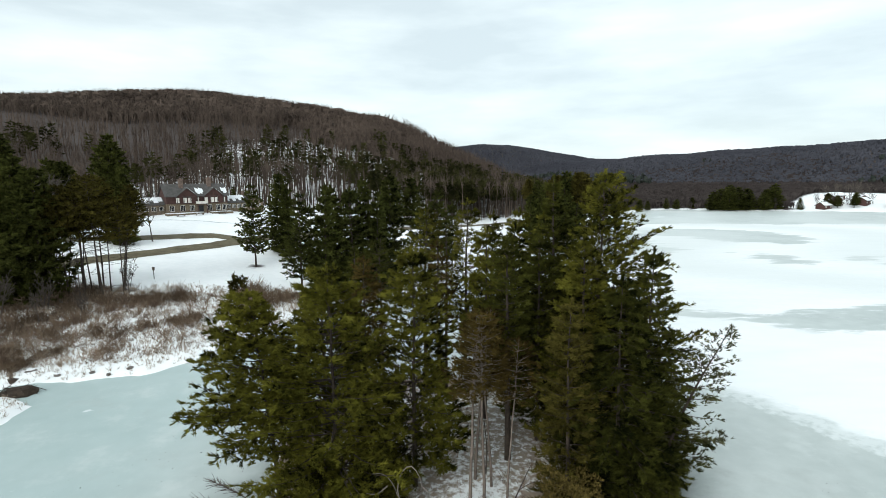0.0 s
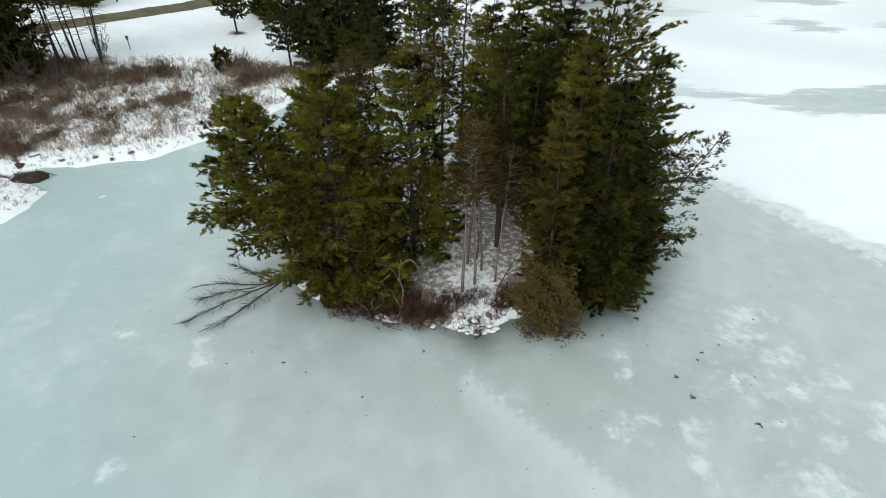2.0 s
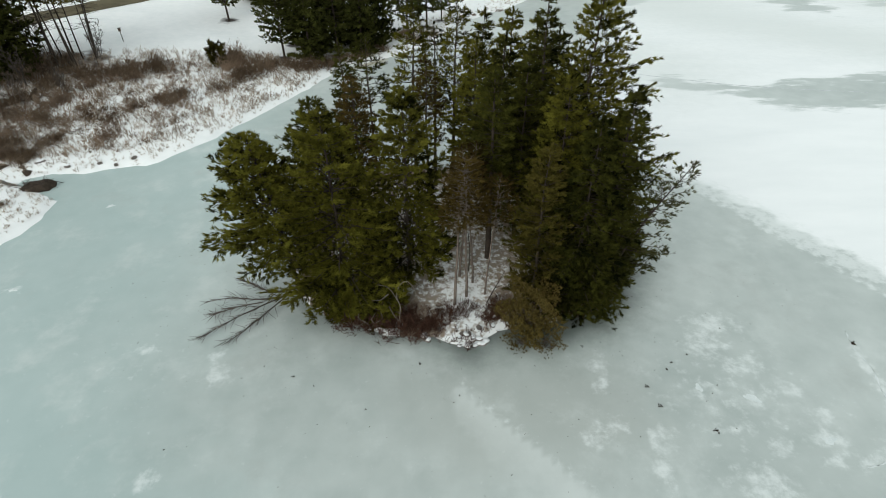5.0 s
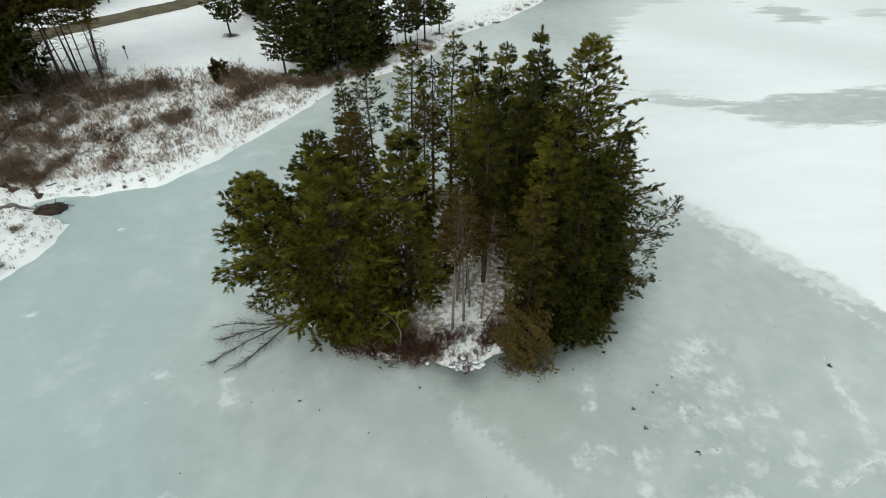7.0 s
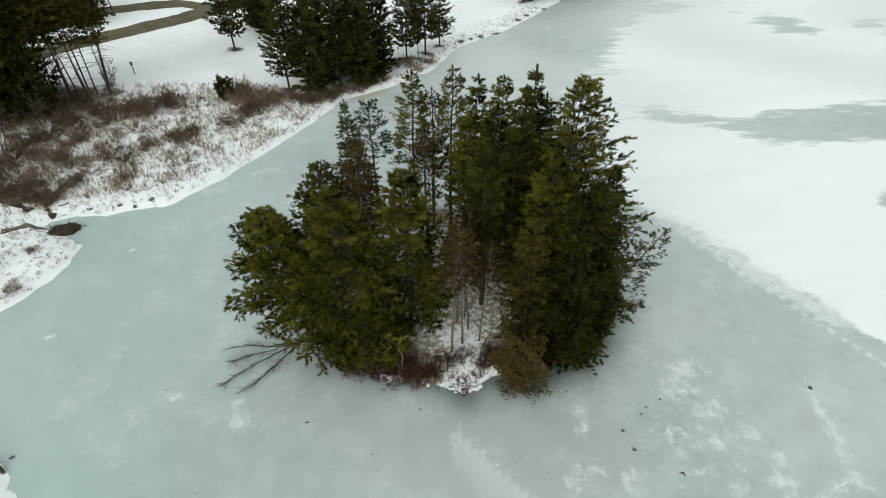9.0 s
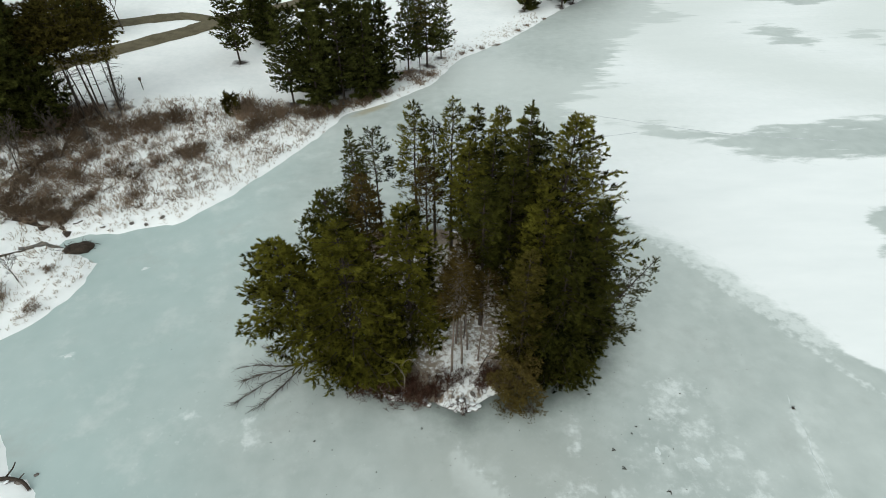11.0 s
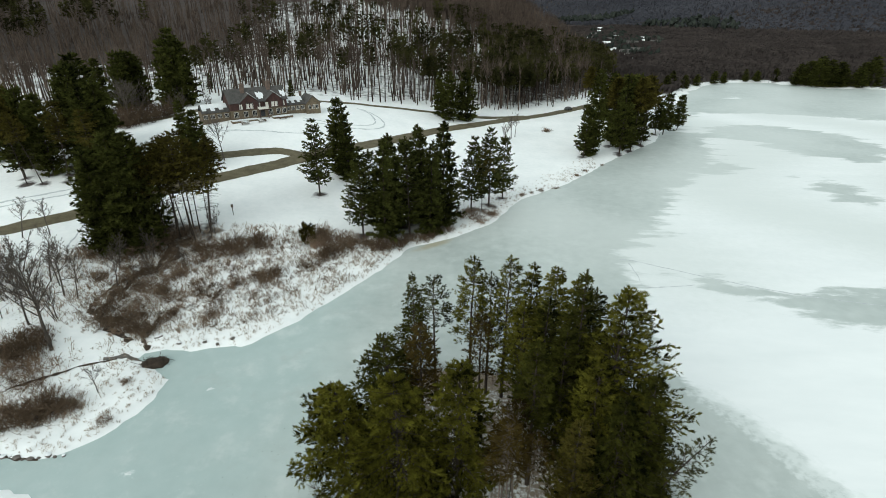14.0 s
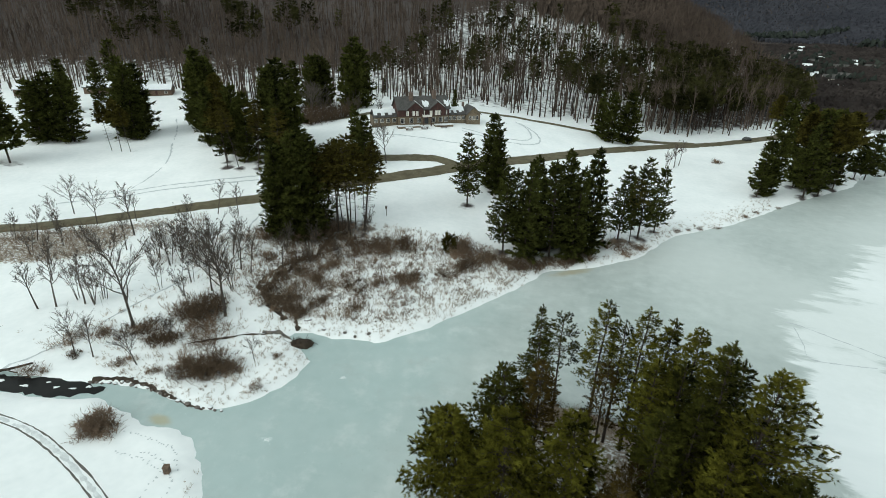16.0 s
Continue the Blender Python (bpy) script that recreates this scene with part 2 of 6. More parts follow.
M_SHORE_PINE = needles("shore_needles", (.006, .008, .002), (.100, .106, .026))
M_RUST_PINE = needles("rusty_needles", (.022, .015, .004), (.128, .090, .025))
M_GREY_PINE = needles("grey_green_needles", (.026, .028, .012), (.135, .13, .055), each=.2)
M_OLIVE_PINE = needles("olive_needles", (.017, .015, .003), (.126, .105, .024))
M_BELT = needles("far_pine_needles", (.014, .015, .005), (.064, .061, .021), island=.3, each=0, scale=.06)
M_FAR_PINE = mat("distant_needles", (.014, .018, .016), (.045, .05, .042), scale=.02, island=.5, bump=0, spec=.04, rough=.95)
M_TWIG = mat("brown_twigs", (.070, .046, .032), (.34, .245, .175), scale=.4, island=.5, bump=0, spec=.1)
M_SHRUB = mat("shrub_twigs", (.055, .036, .024), (.19, .135, .09), scale=.5, island=.5, each=.5, bump=0, spec=.1)
M_RUT = mat("rutted_snow", (.07, .062, .055), (.2, .185, .17), scale=1.5)
M_RED_TWIG = mat("red_twigs", (.034, .017, .011), (.105, .053, .037), scale=.5, island=.5, bump=0, spec=.1)
M_FOREST = mat("bare_forest", (.040, .029, .023), (.128, .096, .077), scale=.02, fine=14, island=.45, bump=0, spec=.1)
M_LAKE_WOOD = mat("lakehead_forest", (.028, .023, .022), (.072, .059, .055), scale=.03, fine=10, island=.3, bump=0, spec=.1)
# distance haze is painted into this bluish base colour
M_FAR_HAZED = mat("far_forest_hazed", (.046, .047, .058), (.076, .076, .090), scale=.006, fine=12, island=.1, bump=0, spec=.1)
M_ROCK = mat("shore_rock", (.06, .05, .045), (.24, .21, .19), scale=1.5)
M_CAP = mat("snow_cap", (.74, .76, .78), (.88, .88, .89), scale=1.2, rough=.9)
M_WOOD = mat("weathered_wood", (.06, .04, .028), (.2, .14, .1), scale=2)
M_SHINGLE = mat("brown_shingles", (.05, .047, .045), (.112, .104, .098), scale=.8)
M_TIMBER = mat("red_brown_siding", (.042, .021, .018), (.09, .046, .039), scale=1)
M_STONE = mat("tan_stone", (.10, .074, .05), (.23, .18, .122), scale=1.4)
M_CREAM = mat("white_plaster", (.62, .58, .52), (.8, .77, .72), scale=1)
M_PANE = mat("dark_glass", (.012, .012, .014), (.03, .03, .034), scale=.6, rough=.08, bump=0, spec=.6)
M_BRICK = mat("chimney_stone", (.10, .07, .055), (.22, .16, .13), scale=1.5)
M_STEEL = mat("grey_metal", (.06, .06, .06), (.16, .16, .16), scale=2, rough=.5, metal=.6)
M_RUST_LEAF = mat("dry_oak_leaves", (.040, .029, .007), (.145, .106, .027), scale=.6, island=.6, bump=0, spec=.15)
M_STRAW = mat("dry_grass", (.18, .135, .100), (.48, .395, .315), scale=.4, island=.6, bump=0, spec=.1)


# ---- the lie of the land ----
NORTH_SHORE = [(420, 200), (330, 305), (285, 346), (261, 357), (246, 359), (232, 363), (220, 361), (208, 366), (193, 379), (182, 387), (159, 386), (139, 372), (126, 354), (112, 332), (95, 293), (78, 247), (64, 212), (44, 186), (23, 154.5),
                 (9, 140), (5, 131), (1.3, 122), (-8, 112), (-17, 106), (-19.5, 98), (-24, 89), (-30.5, 76.5), (-36.5, 68), (-45, 65.6), (-49, 65.4), (-52, 64.2)]
SOUTH_SHORE = [(-52, 63.4), (-49, 61.8), (-44.5, 59), (-43.8, 54), (-46, 48.5), (-49.5, 44.4), (-54, 43.2), (-60, 43.7), (-66, 43.0), (-73, 40.6), (-82, 38.5), (-100, 36), (-100, 33.4),
                 (-82, 34.4), (-71, 37.4), (-66.5, 39.6), (-59.3, 38.7), (-55, 38.3), (-52.5, 39.4), (-48.8, 39.2), (-45, 36.4), (-42, 34.4), (-39.6, 31.6),
                 (-37.6, 29), (-35.0, 27.8), (-31.5, 24.2), (-35, 14), (-52, -10), (-60, -60), (-20, -130), (150, -170), (400, -100), (480, 100)]
LAKE = np.array(NORTH_SHORE + SOUTH_SHORE, float)
ISLE = np.array([(-12.6, 41), (-9.4, 38.0), (-4.6, 35.6), (0, 34.9), (3, 33.7), (5.4, 35.6), (10, 36.2), (13.4, 37.6), (16.2, 40.2), (18.4, 44), (18, 52),
                 (15, 59), (8, 63.5), (-2, 65), (-9, 64), (-13, 58), (-15, 48)], float)


def away(px, py, ring):
    """Distance from a ring's edge: positive outside it, negative within."""
    best, inside = np.full(px.shape, 1e9), np.zeros(px.shape, bool)
    for (x0, y0), (x1, y1) in zip(ring, np.roll(ring, -1, 0)):
        dx, dy = x1 - x0, y1 - y0
        k = np.clip(((px - x0) * dx + (py - y0) * dy) / (dx * dx + dy * dy), 0, 1)
        best = np.minimum(best, np.hypot(px - x0 - k * dx, py - y0 - k * dy))
        if dy:
            inside ^= ((y0 > py) != (y1 > py)) & (px < x0 + (py - y0) / dy * dx)
    return np.where(inside, -best, best)


def step(a, b, v):
    k = np.clip((v - a) / (b - a), 0, 1)
    return k * k * (3 - 2 * k)


# spines of the hills: x, y, height, half width
NEAR_HILL = [(-1000, 250, 78, 330), (-620, 340, 78, 310), (-350, 445, 79, 300), (-225, 517, 91, 330), (-142, 546, 83, 340), (-99, 556, 77, 330), (-54, 562, 49, 290), (-19, 564, 17, 250), (11, 562, 4, 220), (45, 520, 1.5, 160), (80, 430, 1, 110)]
FAR_HILL = [(-500, 1750, 90, 700), (53, 1803, 115, 700), (177, 1795, 124, 650), (299, 1779, 100, 600), (425, 1753, 77, 600), (644, 1685, 64, 600), (1000, 1600, 70, 600), (1500, 1500, 80, 600)]
EAST_HILL = [(400, 1240, 24, 420), (476, 1213, 46, 420), (541, 1186, 57, 430), (640, 1136, 65, 450), (725, 1083, 70, 450), (844, 993, 75, 450), (1050, 850, 84, 450), (1300, 500, 90, 450)]


def spine(px, py, pts):
    top = np.zeros(px.shape)
    for (x0, y0, h0, w0), (x1, y1, h1, w1) in zip(pts, pts[1:]):
        dx, dy = x1 - x0, y1 - y0
        k = np.clip(((px - x0) * dx + (py - y0) * dy) / (dx * dx + dy * dy), 0, 1)
        d = np.hypot(px - x0 - k * dx, py - y0 - k * dy)
        top = np.maximum(top, (h0 + k * (h1 - h0)) * (1 - step(0, 1, d / (w0 + k * (w1 - w0)))))
    return top


def near_hill(px, py):
    return spine(px, py, NEAR_HILL) * (1 - step(-60, 120, px))


def bumps(px, py):
    return (np.sin(px * .31 + 1.3 * np.sin(py * .17)) * np.cos(py * .27 + .8 * np.sin(px * .13)) + .5 * np.sin(px * .83 + py * .41) * np.cos(py * .77 - px * .29))


def land(px, py):
    """The ground's height, snow and all."""
    px, py = np.asarray(px, float), np.asarray(py, float)
    wob = .5 * np.sin(px * .9 + np.sin(py * .6)) * np.cos(py * .8) + .3 * np.sin(px * 2.1 - py * 1.7)
    d = away(px, py, LAKE) + wob * .5
    e = np.maximum(d, 0)
    near = np.exp(-(((px + 78) / 70) ** 2 + ((py - 182) / 72) ** 2))
    z = .45 * step(0, 1.2, d) + (.05 + .11 * near) * np.minimum(e, 45) + 4.6 * near * step(45, 85, e) + 4 * step(40, 140, e)
    z = z + .05 * bumps(px, py) * step(.5, 4, d) + .1 * bumps(px * .4, py * .4) * step(2, 10, d)
    z = np.where(d < 0, np.maximum(-.6, d * .5), z)
    i = -away(px, py, ISLE) + wob * .4
    z = np.where(i > -1.5, np.maximum(np.where(i < 0, i * .5, .4 * step(0, .9, i) + .8 * step(.5, 9, i) + .06 * bumps(px * 2, py * 2)), -.6), z)
    hill = near_hill(px, py) + spine(px, py, FAR_HILL) + spine(px, py, EAST_HILL)
    z = z + (4.5 + .8 * np.sin(px * .16)) * np.exp(-((px - 292) / 28) ** 2 - ((py - 380) / 22) ** 2) * step(0, 30, d)
    return z + hill * step(0, 40, d) * (1 + .02 * bumps(px * .05, py * .05))


def ground(x, y):
    return float(land(np.array([x]), np.array([y]))[0])


# ---- ground, ice, roads ----
def spread(*stretches):
    return np.unique(np.concatenate([np.arange(a, b, s, float) for a, b, s in stretches]))


def sheet(name, xs, ys, height, fields, material, keep=None):
    gx, gy = np.meshgrid(xs, ys)
    gz = height(gx, gy)
    v = np.stack([gx, gy, gz], -1).reshape(-1, 3)
    j, i = np.meshgrid(np.arange(len(ys) - 1), np.arange(len(xs) - 1), indexing="ij")
    a = (j * len(xs) + i).ravel()
    q = np.stack([a, a + 1, a + 1 + len(xs), a + len(xs)], -1)
    if keep is not None:
        q = q[keep(gx, gy).ravel()[q].any(1)]
    me = tri_mesh(name, v, np.zeros((0, 3), int), q)
    for key, f in fields.items():
        me.attributes.new(key, "FLOAT", "POINT").data.foreach_set("value", f(gx, gy).ravel().astype(np.float32))
    me.polygons.foreach_set("use_smooth", np.ones(len(q), bool))
    return tagged(part(name, me, material), kind="structure")


def near_line(px, py, pts):
    best = np.full(px.shape, 1e9)
    for (x0, y0), (x1, y1) in zip(pts, pts[1:]):
        dx, dy = x1 - x0, y1 - y0
        k = np.clip(((px - x0) * dx + (py - y0) * dy) / (dx * dx + dy * dy), 0, 1)
        best = np.minimum(best, np.hypot(px - x0 - k * dx, py - y0 - k * dy))
    return best


SCRUB = np.array([(-22, 99), (-27, 90), (-33, 80), (-40, 72), (-52, 68), (-62, 67.5), (-72, 74), (-76, 82), (-68, 90), (-58, 97), (-48, 102), (-36, 107), (-26, 107)], float)


def brush_ground(px, py):
    a = np.sin(px * .62 + 1.9 * np.sin(py * .37 + .4)) * np.cos(py * .58 + 1.2 * np.sin(px * .29))
    return .7 * a + .5 * step(4, 18, away(px, py, LAKE)) - .5 + .12 * step(-42, -62, px) - .3 * step(-40, -28, px)


ROAD_BRUSH = np.array([(-160, 50), (-135, 66), (-122.7, 74), (-113.5, 80.5), (-106.5, 79), (-105, 72), (-110, 64.5), (-119, 58.6), (-140, 44)], float)
LANE_BRUSH = np.array([(-126, 161), (-113, 159.5), (-107, 176), (-112, 182), (-119, 174), (-127, 170)], float)
THICKET = np.array([(-107, 83), (-98, 93), (-84, 77), (-91, 70)], float)


def scrub_depth(px, py):
    inner = -away(px, py, SCRUB)
    deep = np.where(inner > -1, np.minimum(brush_ground(px, py), .3) - 1.38, -9)
    rim = away(px, py, ISLE)
    gap = np.exp(-(((px - 3.2) / 2.6) ** 2 + ((py - 37) / 4.5) ** 2))
    isle = np.where(rim < .3, .5 - .3 * step(-2.5, -6, rim) - .7 * gap, -9)
    verge = .3 - .13 * np.abs(near_line(px, py, [(-165, 42), (-140, 58), (-128, 66.5), (-116, 77), (-106, 84)]) - 0)
    thicket = -.1 - .09 * near_line(px, py, [(-108, 66), (-92, 72), (-80, 76), (-70, 64), (-62, 52), (-56, 50)])
    roadside = np.maximum(.22 - .45 * np.maximum(away(px, py, ROAD_BRUSH) + .5, 0), np.where(away(px, py, THICKET) < 1, -.7, -9))
    return np.maximum(roadside, np.maximum(np.maximum(deep, np.where(inner > -6, -.75, -9)), np.maximum(isle, np.maximum(verge, thicket))))


LAKEHEAD_PINES = [
    (103, 338, 9, "full"), (111, 354, 10, "spire"), (118, 352, 8, "full"), (130, 366, 7, "full"), (145, 378, 8, "full"), (153, 383, 7, "spire"), (170, 390, 8, "spire"), (177, 390, 7, "full"), (190, 392, 8, "full"),
    (197, 377, 13, "full"), (201, 374, 15, "full"), (206, 371, 16, "full"), (211, 369, 16, "full"), (216, 368, 15, "full"), (209, 378, 17, "full"), (221, 370, 11, "full"), (228, 367, 12, "full"), (238, 371, 15, "full"), (241, 376, 17, "full"), (234, 374, 14, "full"),
    (252, 365, 8, "spire"), (272, 366, 10, "open"), (276, 362, 9, "open"), (286, 360, 9, "open"), (290, 364, 9, "open"), (312, 358, 10, "full"), (306, 352, 9, "open"),
]
POINT_PINES = [
    (31.7, 182, 17.5, "open"), (36.0, 187.5, 17, "open"), (34, 185, 15, "spire"), (45.4, 189.5, 23, "open"), (50.3, 194.5, 26, "high"), (48.5, 198, 25.5, "full"), (56, 203, 25, "high"), (54.5, 208, 24.5, "full"), (44, 199, 24, "high"),
    (69.9, 224, 17, "open"), (78.2, 233, 15, "open"), (66, 221, 14, "open"), (60, 212, 21, "high"), (51, 213, 23, "high"), (47, 244, 21, "full"), (52, 246, 20, "full"), (57, 256, 18, "high"), (42, 247, 21, "high"), (60, 246, 17, "full"), (47, 205, 24, "full"),
]
LODGE_PINES = [
    (-17, 214, 18.5, "full"), (-10.5, 218, 19.5, "full"), (-21, 219, 17, "spire"), (-116.3, 193, 27, "full"), (-121, 197, 24, "full"), (-146, 208, 22, "full"), (-139, 203, 21, "full"), (-118, 201, 23, "full"),
    (-152, 200, 20, "open"), (-143, 210, 20, "full"), (-140, 196, 22, "full"), (-129.3, 241, 7, "spire"), (-78, 206, 8, "spire"),
]
GROVE_PINES = [
    (-43.2, 127.6, 19.5, "open"), (-41.5, 143, 20.5, "full"), (-38.5, 140, 18, "spire"), (-27.5, 108.5, 20.5, "open"), (-22.5, 109, 22.5, "spire"), (-17.5, 111.5, 22, "open"), (-15, 118, 23.5, "spire"), (-10.6, 118.5, 24.5, "spire"),
    (-27, 117, 17.5, "open"), (-22, 115.5, 22, "spire"), (-13, 113.5, 21, "spire"), (-18.5, 116, 21, "open"), (-4.2, 127.5, 19, "open"), (0.2, 132, 20.5, "open"), (3.8, 138, 17.5, "open"), (-1.5, 128.5, 16, "high"),
]
ROADSIDE_PINES = [
    (-72.5, 94, 24, "full"), (-69.8, 95.4, 23.5, "full"), (-75.2, 92.6, 21, "full"), (-76.5, 95.5, 20, "full"), (-80, 99, 19, "open"), (-66, 100.5, 21, "high"), (-62.5, 100, 22.5, "high"), (-61.5, 106, 20, "high"), (-69.5, 98.5, 20.5, "high"), (-64.5, 104, 21.5, "high"),
    (-76, 99, 22, "high"), (-67.5, 102.5, 20, "high"), (-64, 98, 21, "high"), (-60, 103, 19.5, "high"), (-70.5, 103, 20, "high"), (-72, 100, 18, "high"), (-66.4, 97.2, 18.5, "high"), (-62, 102.2, 20, "high"),
    (-68.6, 105, 19, "high"), (-58.6, 100.6, 17.5, "high"), (-60.8, 98, 18, "high"), (-65.2, 101.8, 19, "high"), (-73.6, 102, 20, "high"), (-82, 137, 17, "spire"), (-78.6, 135.2, 15, "full"),
]
FIELD_PINES = [
    (-99.6, 124.5, 23, "full"), (-96, 119, 19, "high"), (-115.4, 118.6, 19.4, "high"), (-111.5, 119, 18.3, "high"), (-118.5, 122, 16, "open"), (-108.2, 124.2, 19.2, "high"), (-113, 125, 20, "full"), (-102.6, 133, 21, "full"),
    (-122, 130, 21, "full"), (-127, 135, 15, "full"), (-136.5, 135, 19, "full"), (-131, 141, 14, "full"), (-142, 145, 21, "high"), (-106, 121, 17, "high"), (-155, 150, 24, "full"), (-156, 156, 24, "full"),
    (-158.5, 121, 15, "high"), (-108.6, 134.5, 25, "full"), (-111.5, 140, 26, "full"),
]
FAR_FIELD_PINES = [
    (-162, 157, 28, "full"), (-168, 163, 25, "full"), (-191.8, 120.7, 23, "full"), (-197, 118, 21, "full"), (-201.7, 122.2, 19, "full"), (-187, 122, 20, "full"), (-162, 120.4, 16.7, "high"), (-166, 120, 16, "high"),
    (-180, 138, 26.5, "full"), (-175, 136, 24, "full"), (-170.5, 133, 20, "full"), (-177, 142, 24, "full"), (-245, 160, 22, "full"), (-228, 150, 18, "open"),
    (-182, 98, 25, "open"), (-188, 96, 22, "open"), (-203, 200, 22, "full"), (-251, 180, 20, "full"), (-167, 198, 18, "full"),
    (-270, 205, 22, "full"),
]
SHORE_TREES = LAKEHEAD_PINES + POINT_PINES + LODGE_PINES + GROVE_PINES + ROADSIDE_PINES + FIELD_PINES + FAR_FIELD_PINES


VILLAGE = [(155, 880), (116, 718), (110, 694), (135, 681), (155, 742), (144, 617), (165, 657), (171, 633), (98, 502), (114, 505), (170, 952), (134, 791), (119, 619), (160, 792), (107, 526), (127, 522), (180, 708)]
GLADE = [(284, 368), (400, 500)]


def litter(px, py):
    clear = step(27, 40, near_line(px, py, GLADE))
    for x, y in VILLAGE:
        clear = clear * step(.7, 1.3, np.hypot((px - x) / 11, (py - y + 5) / 15))
    flats = step(4, 9, away(px, py, LAKE)) * step(300, 330, py) * step(80, 110, px)
    edge = np.interp(px, [-700, -300, -275, -237, -190, -160, -137, -110, -69, -45, -25, -3, 20, 39, 75, 140], [120, 172, 192, 210, 200, 205, 232, 222, 216, 225, 234, 242, 255, 277, 335, 430])
    near_wood = step(-4, 22, py - edge) * step(150, 120, px) * (.43 + .5 * step(36, 62, near_hill(px, py)) + .22 * step(-10, 50, px) + .56 * step(-110, -190, px) * step(6, 24, near_hill(px, py)))
    under = np.zeros(px.shape)
    for x, y, tall, kind in SHORE_TREES:
        under = np.maximum(under, .75 * np.exp(-(np.hypot(px - x, py - y) / (tall * .13)) ** 2))
    near_wood = np.maximum(near_wood, under)
    return np.maximum(np.maximum(near_wood, (.86 + .05 * np.sin(px * .011 + py * .006) + .14 * step(60, 85, spine(px, py, FAR_HILL) + spine(px, py, EAST_HILL))) * step(3, 12, spine(px, py, FAR_HILL) + spine(px, py, EAST_HILL))), flats) * clear


xs = spread((-3000, -1400, 130), (-1400, -500, 40), (-500, -130, 10), (-130, 112, 1.4), (112, 400, 9), (400, 1400, 40), (1400, 3101, 130))
ys = spread((-1400, -200, 120), (-200, 14, 10), (14, 240, 1.4), (240, 620, 8), (620, 2100, 40), (2100, 3600, 150))
sheet("ground", xs, ys, land, {"scrub": scrub_depth, "wood": litter}, M_SNOW)["label"] = "snow-covered ground with scrub and wooded hills"

DRIFT = np.array([(49, 33), (46.5, 38), (43.4, 43.6), (41, 47.2), (39.2, 50.3), (37.0, 54.7), (34, 58.8), (29, 64.5), (26.5, 80), (28, 94), (29, 105), (34, 113), (40, 122), (45, 134), (53, 150), (65, 168),
                  (75, 180), (82, 197), (80, 222), (82, 247), (96, 271), (130, 277), (154, 268), (195, 264), (330, 250), (450, 150), (440, 0), (300, -80), (120, -90), (70, -20), (55, 20)], float)
BAND = np.array([(37, 98.5), (56, 93), (68, 96), (87, 97), (140, 104), (220, 118), (230, 96), (120, 82), (77, 82), (65, 82), (54, 88)], float)
POOL = np.array([(70, 224), (84, 229), (110, 248), (125, 243), (141, 231), (147, 219), (143, 203), (133, 189), (122, 190), (113, 195), (105, 202), (103, 213), (93, 219), (76, 214)], float)
SPUR = np.array([(64, 172), (78, 187), (84, 178), (70, 168)], float)
STREAK = np.array([(95, 165), (101, 164), (106, 159), (108, 147), (103, 143), (97, 149), (94, 157)], float)
PATCH = np.array([(121, 158), (131, 155), (127, 147), (118, 149)], float)
GAP = np.array([(72, 69), (67, 67), (63, 61), (60, 56), (63, 57), (68, 62), (75, 66)], float)


def snow_depth(px, py):
    s = -away(px, py, DRIFT)
    for ring in (BAND, POOL, SPUR, STREAK, GAP, PATCH):
        s = np.minimum(s, away(px, py, ring))
    s = np.maximum(s, 3 - 6 * np.hypot((px - 139) / 11, (py - 322) / 6))
    return np.clip(s * np.interp(py, [45, 68, 88], [1.7, 1.0, .4]), -12, 12)


FROST = [(24, 28, .9, .6), (20.4, 29.1, .5, .9), (27.3, 28.6, .8, .5), (22.8, 33.2, 1.6, 1.2), (24.5, 31.2, 1.2, .8), (28.5, 26.4, .7, .5), (27.6, 24.3, 1.2, .7), (24, 24, .7, .5), (34.6, 28.8, .7, .5), (33.6, 24.2, .8, .8), (24.2, 35.6, 2.0, 1.2),
         (13.4, 31.8, .5, .9), (13.1, 29.8, .5, .9), (12.9, 26, 1.0, .5), (11.3, 25, .7, .6), (21.4, 21.3, 1.6, 1.2), (21.3, 25.4, .4, .4), (25.7, 31.5, .6, .9), (27.2, 22.7, .9, .4), (16, 24.9, .8, .8), (15.2, 22.4, .5, 1.4)]
FROST += [(-16.9, 31.5, .9, .9), (-17.8, 33.6, .7, .6), (-39.7, 42.7, .6, .5), (-24, 34.5, 1.0, .5), (-19, 23, .7, .6)]
RIDGE = [(2.2, 30.4), (3.4, 28.6), (4.9, 27.1), (6.3, 25.5), (7.9, 23.9), (9.3, 22.4), (10.3, 21.3), (11.1, 19.2)]
PALE = np.array(RIDGE + [(6.5, 17.5), (4.8, 21), (3.0, 24), (1.2, 27), (1.0, 29.5)], float)
SEAMS = [[(34.8, 32.5), (34.4, 28.5), (33.6, 23.8)], [(33.6, 24.3), (28.8, 22.4)]]


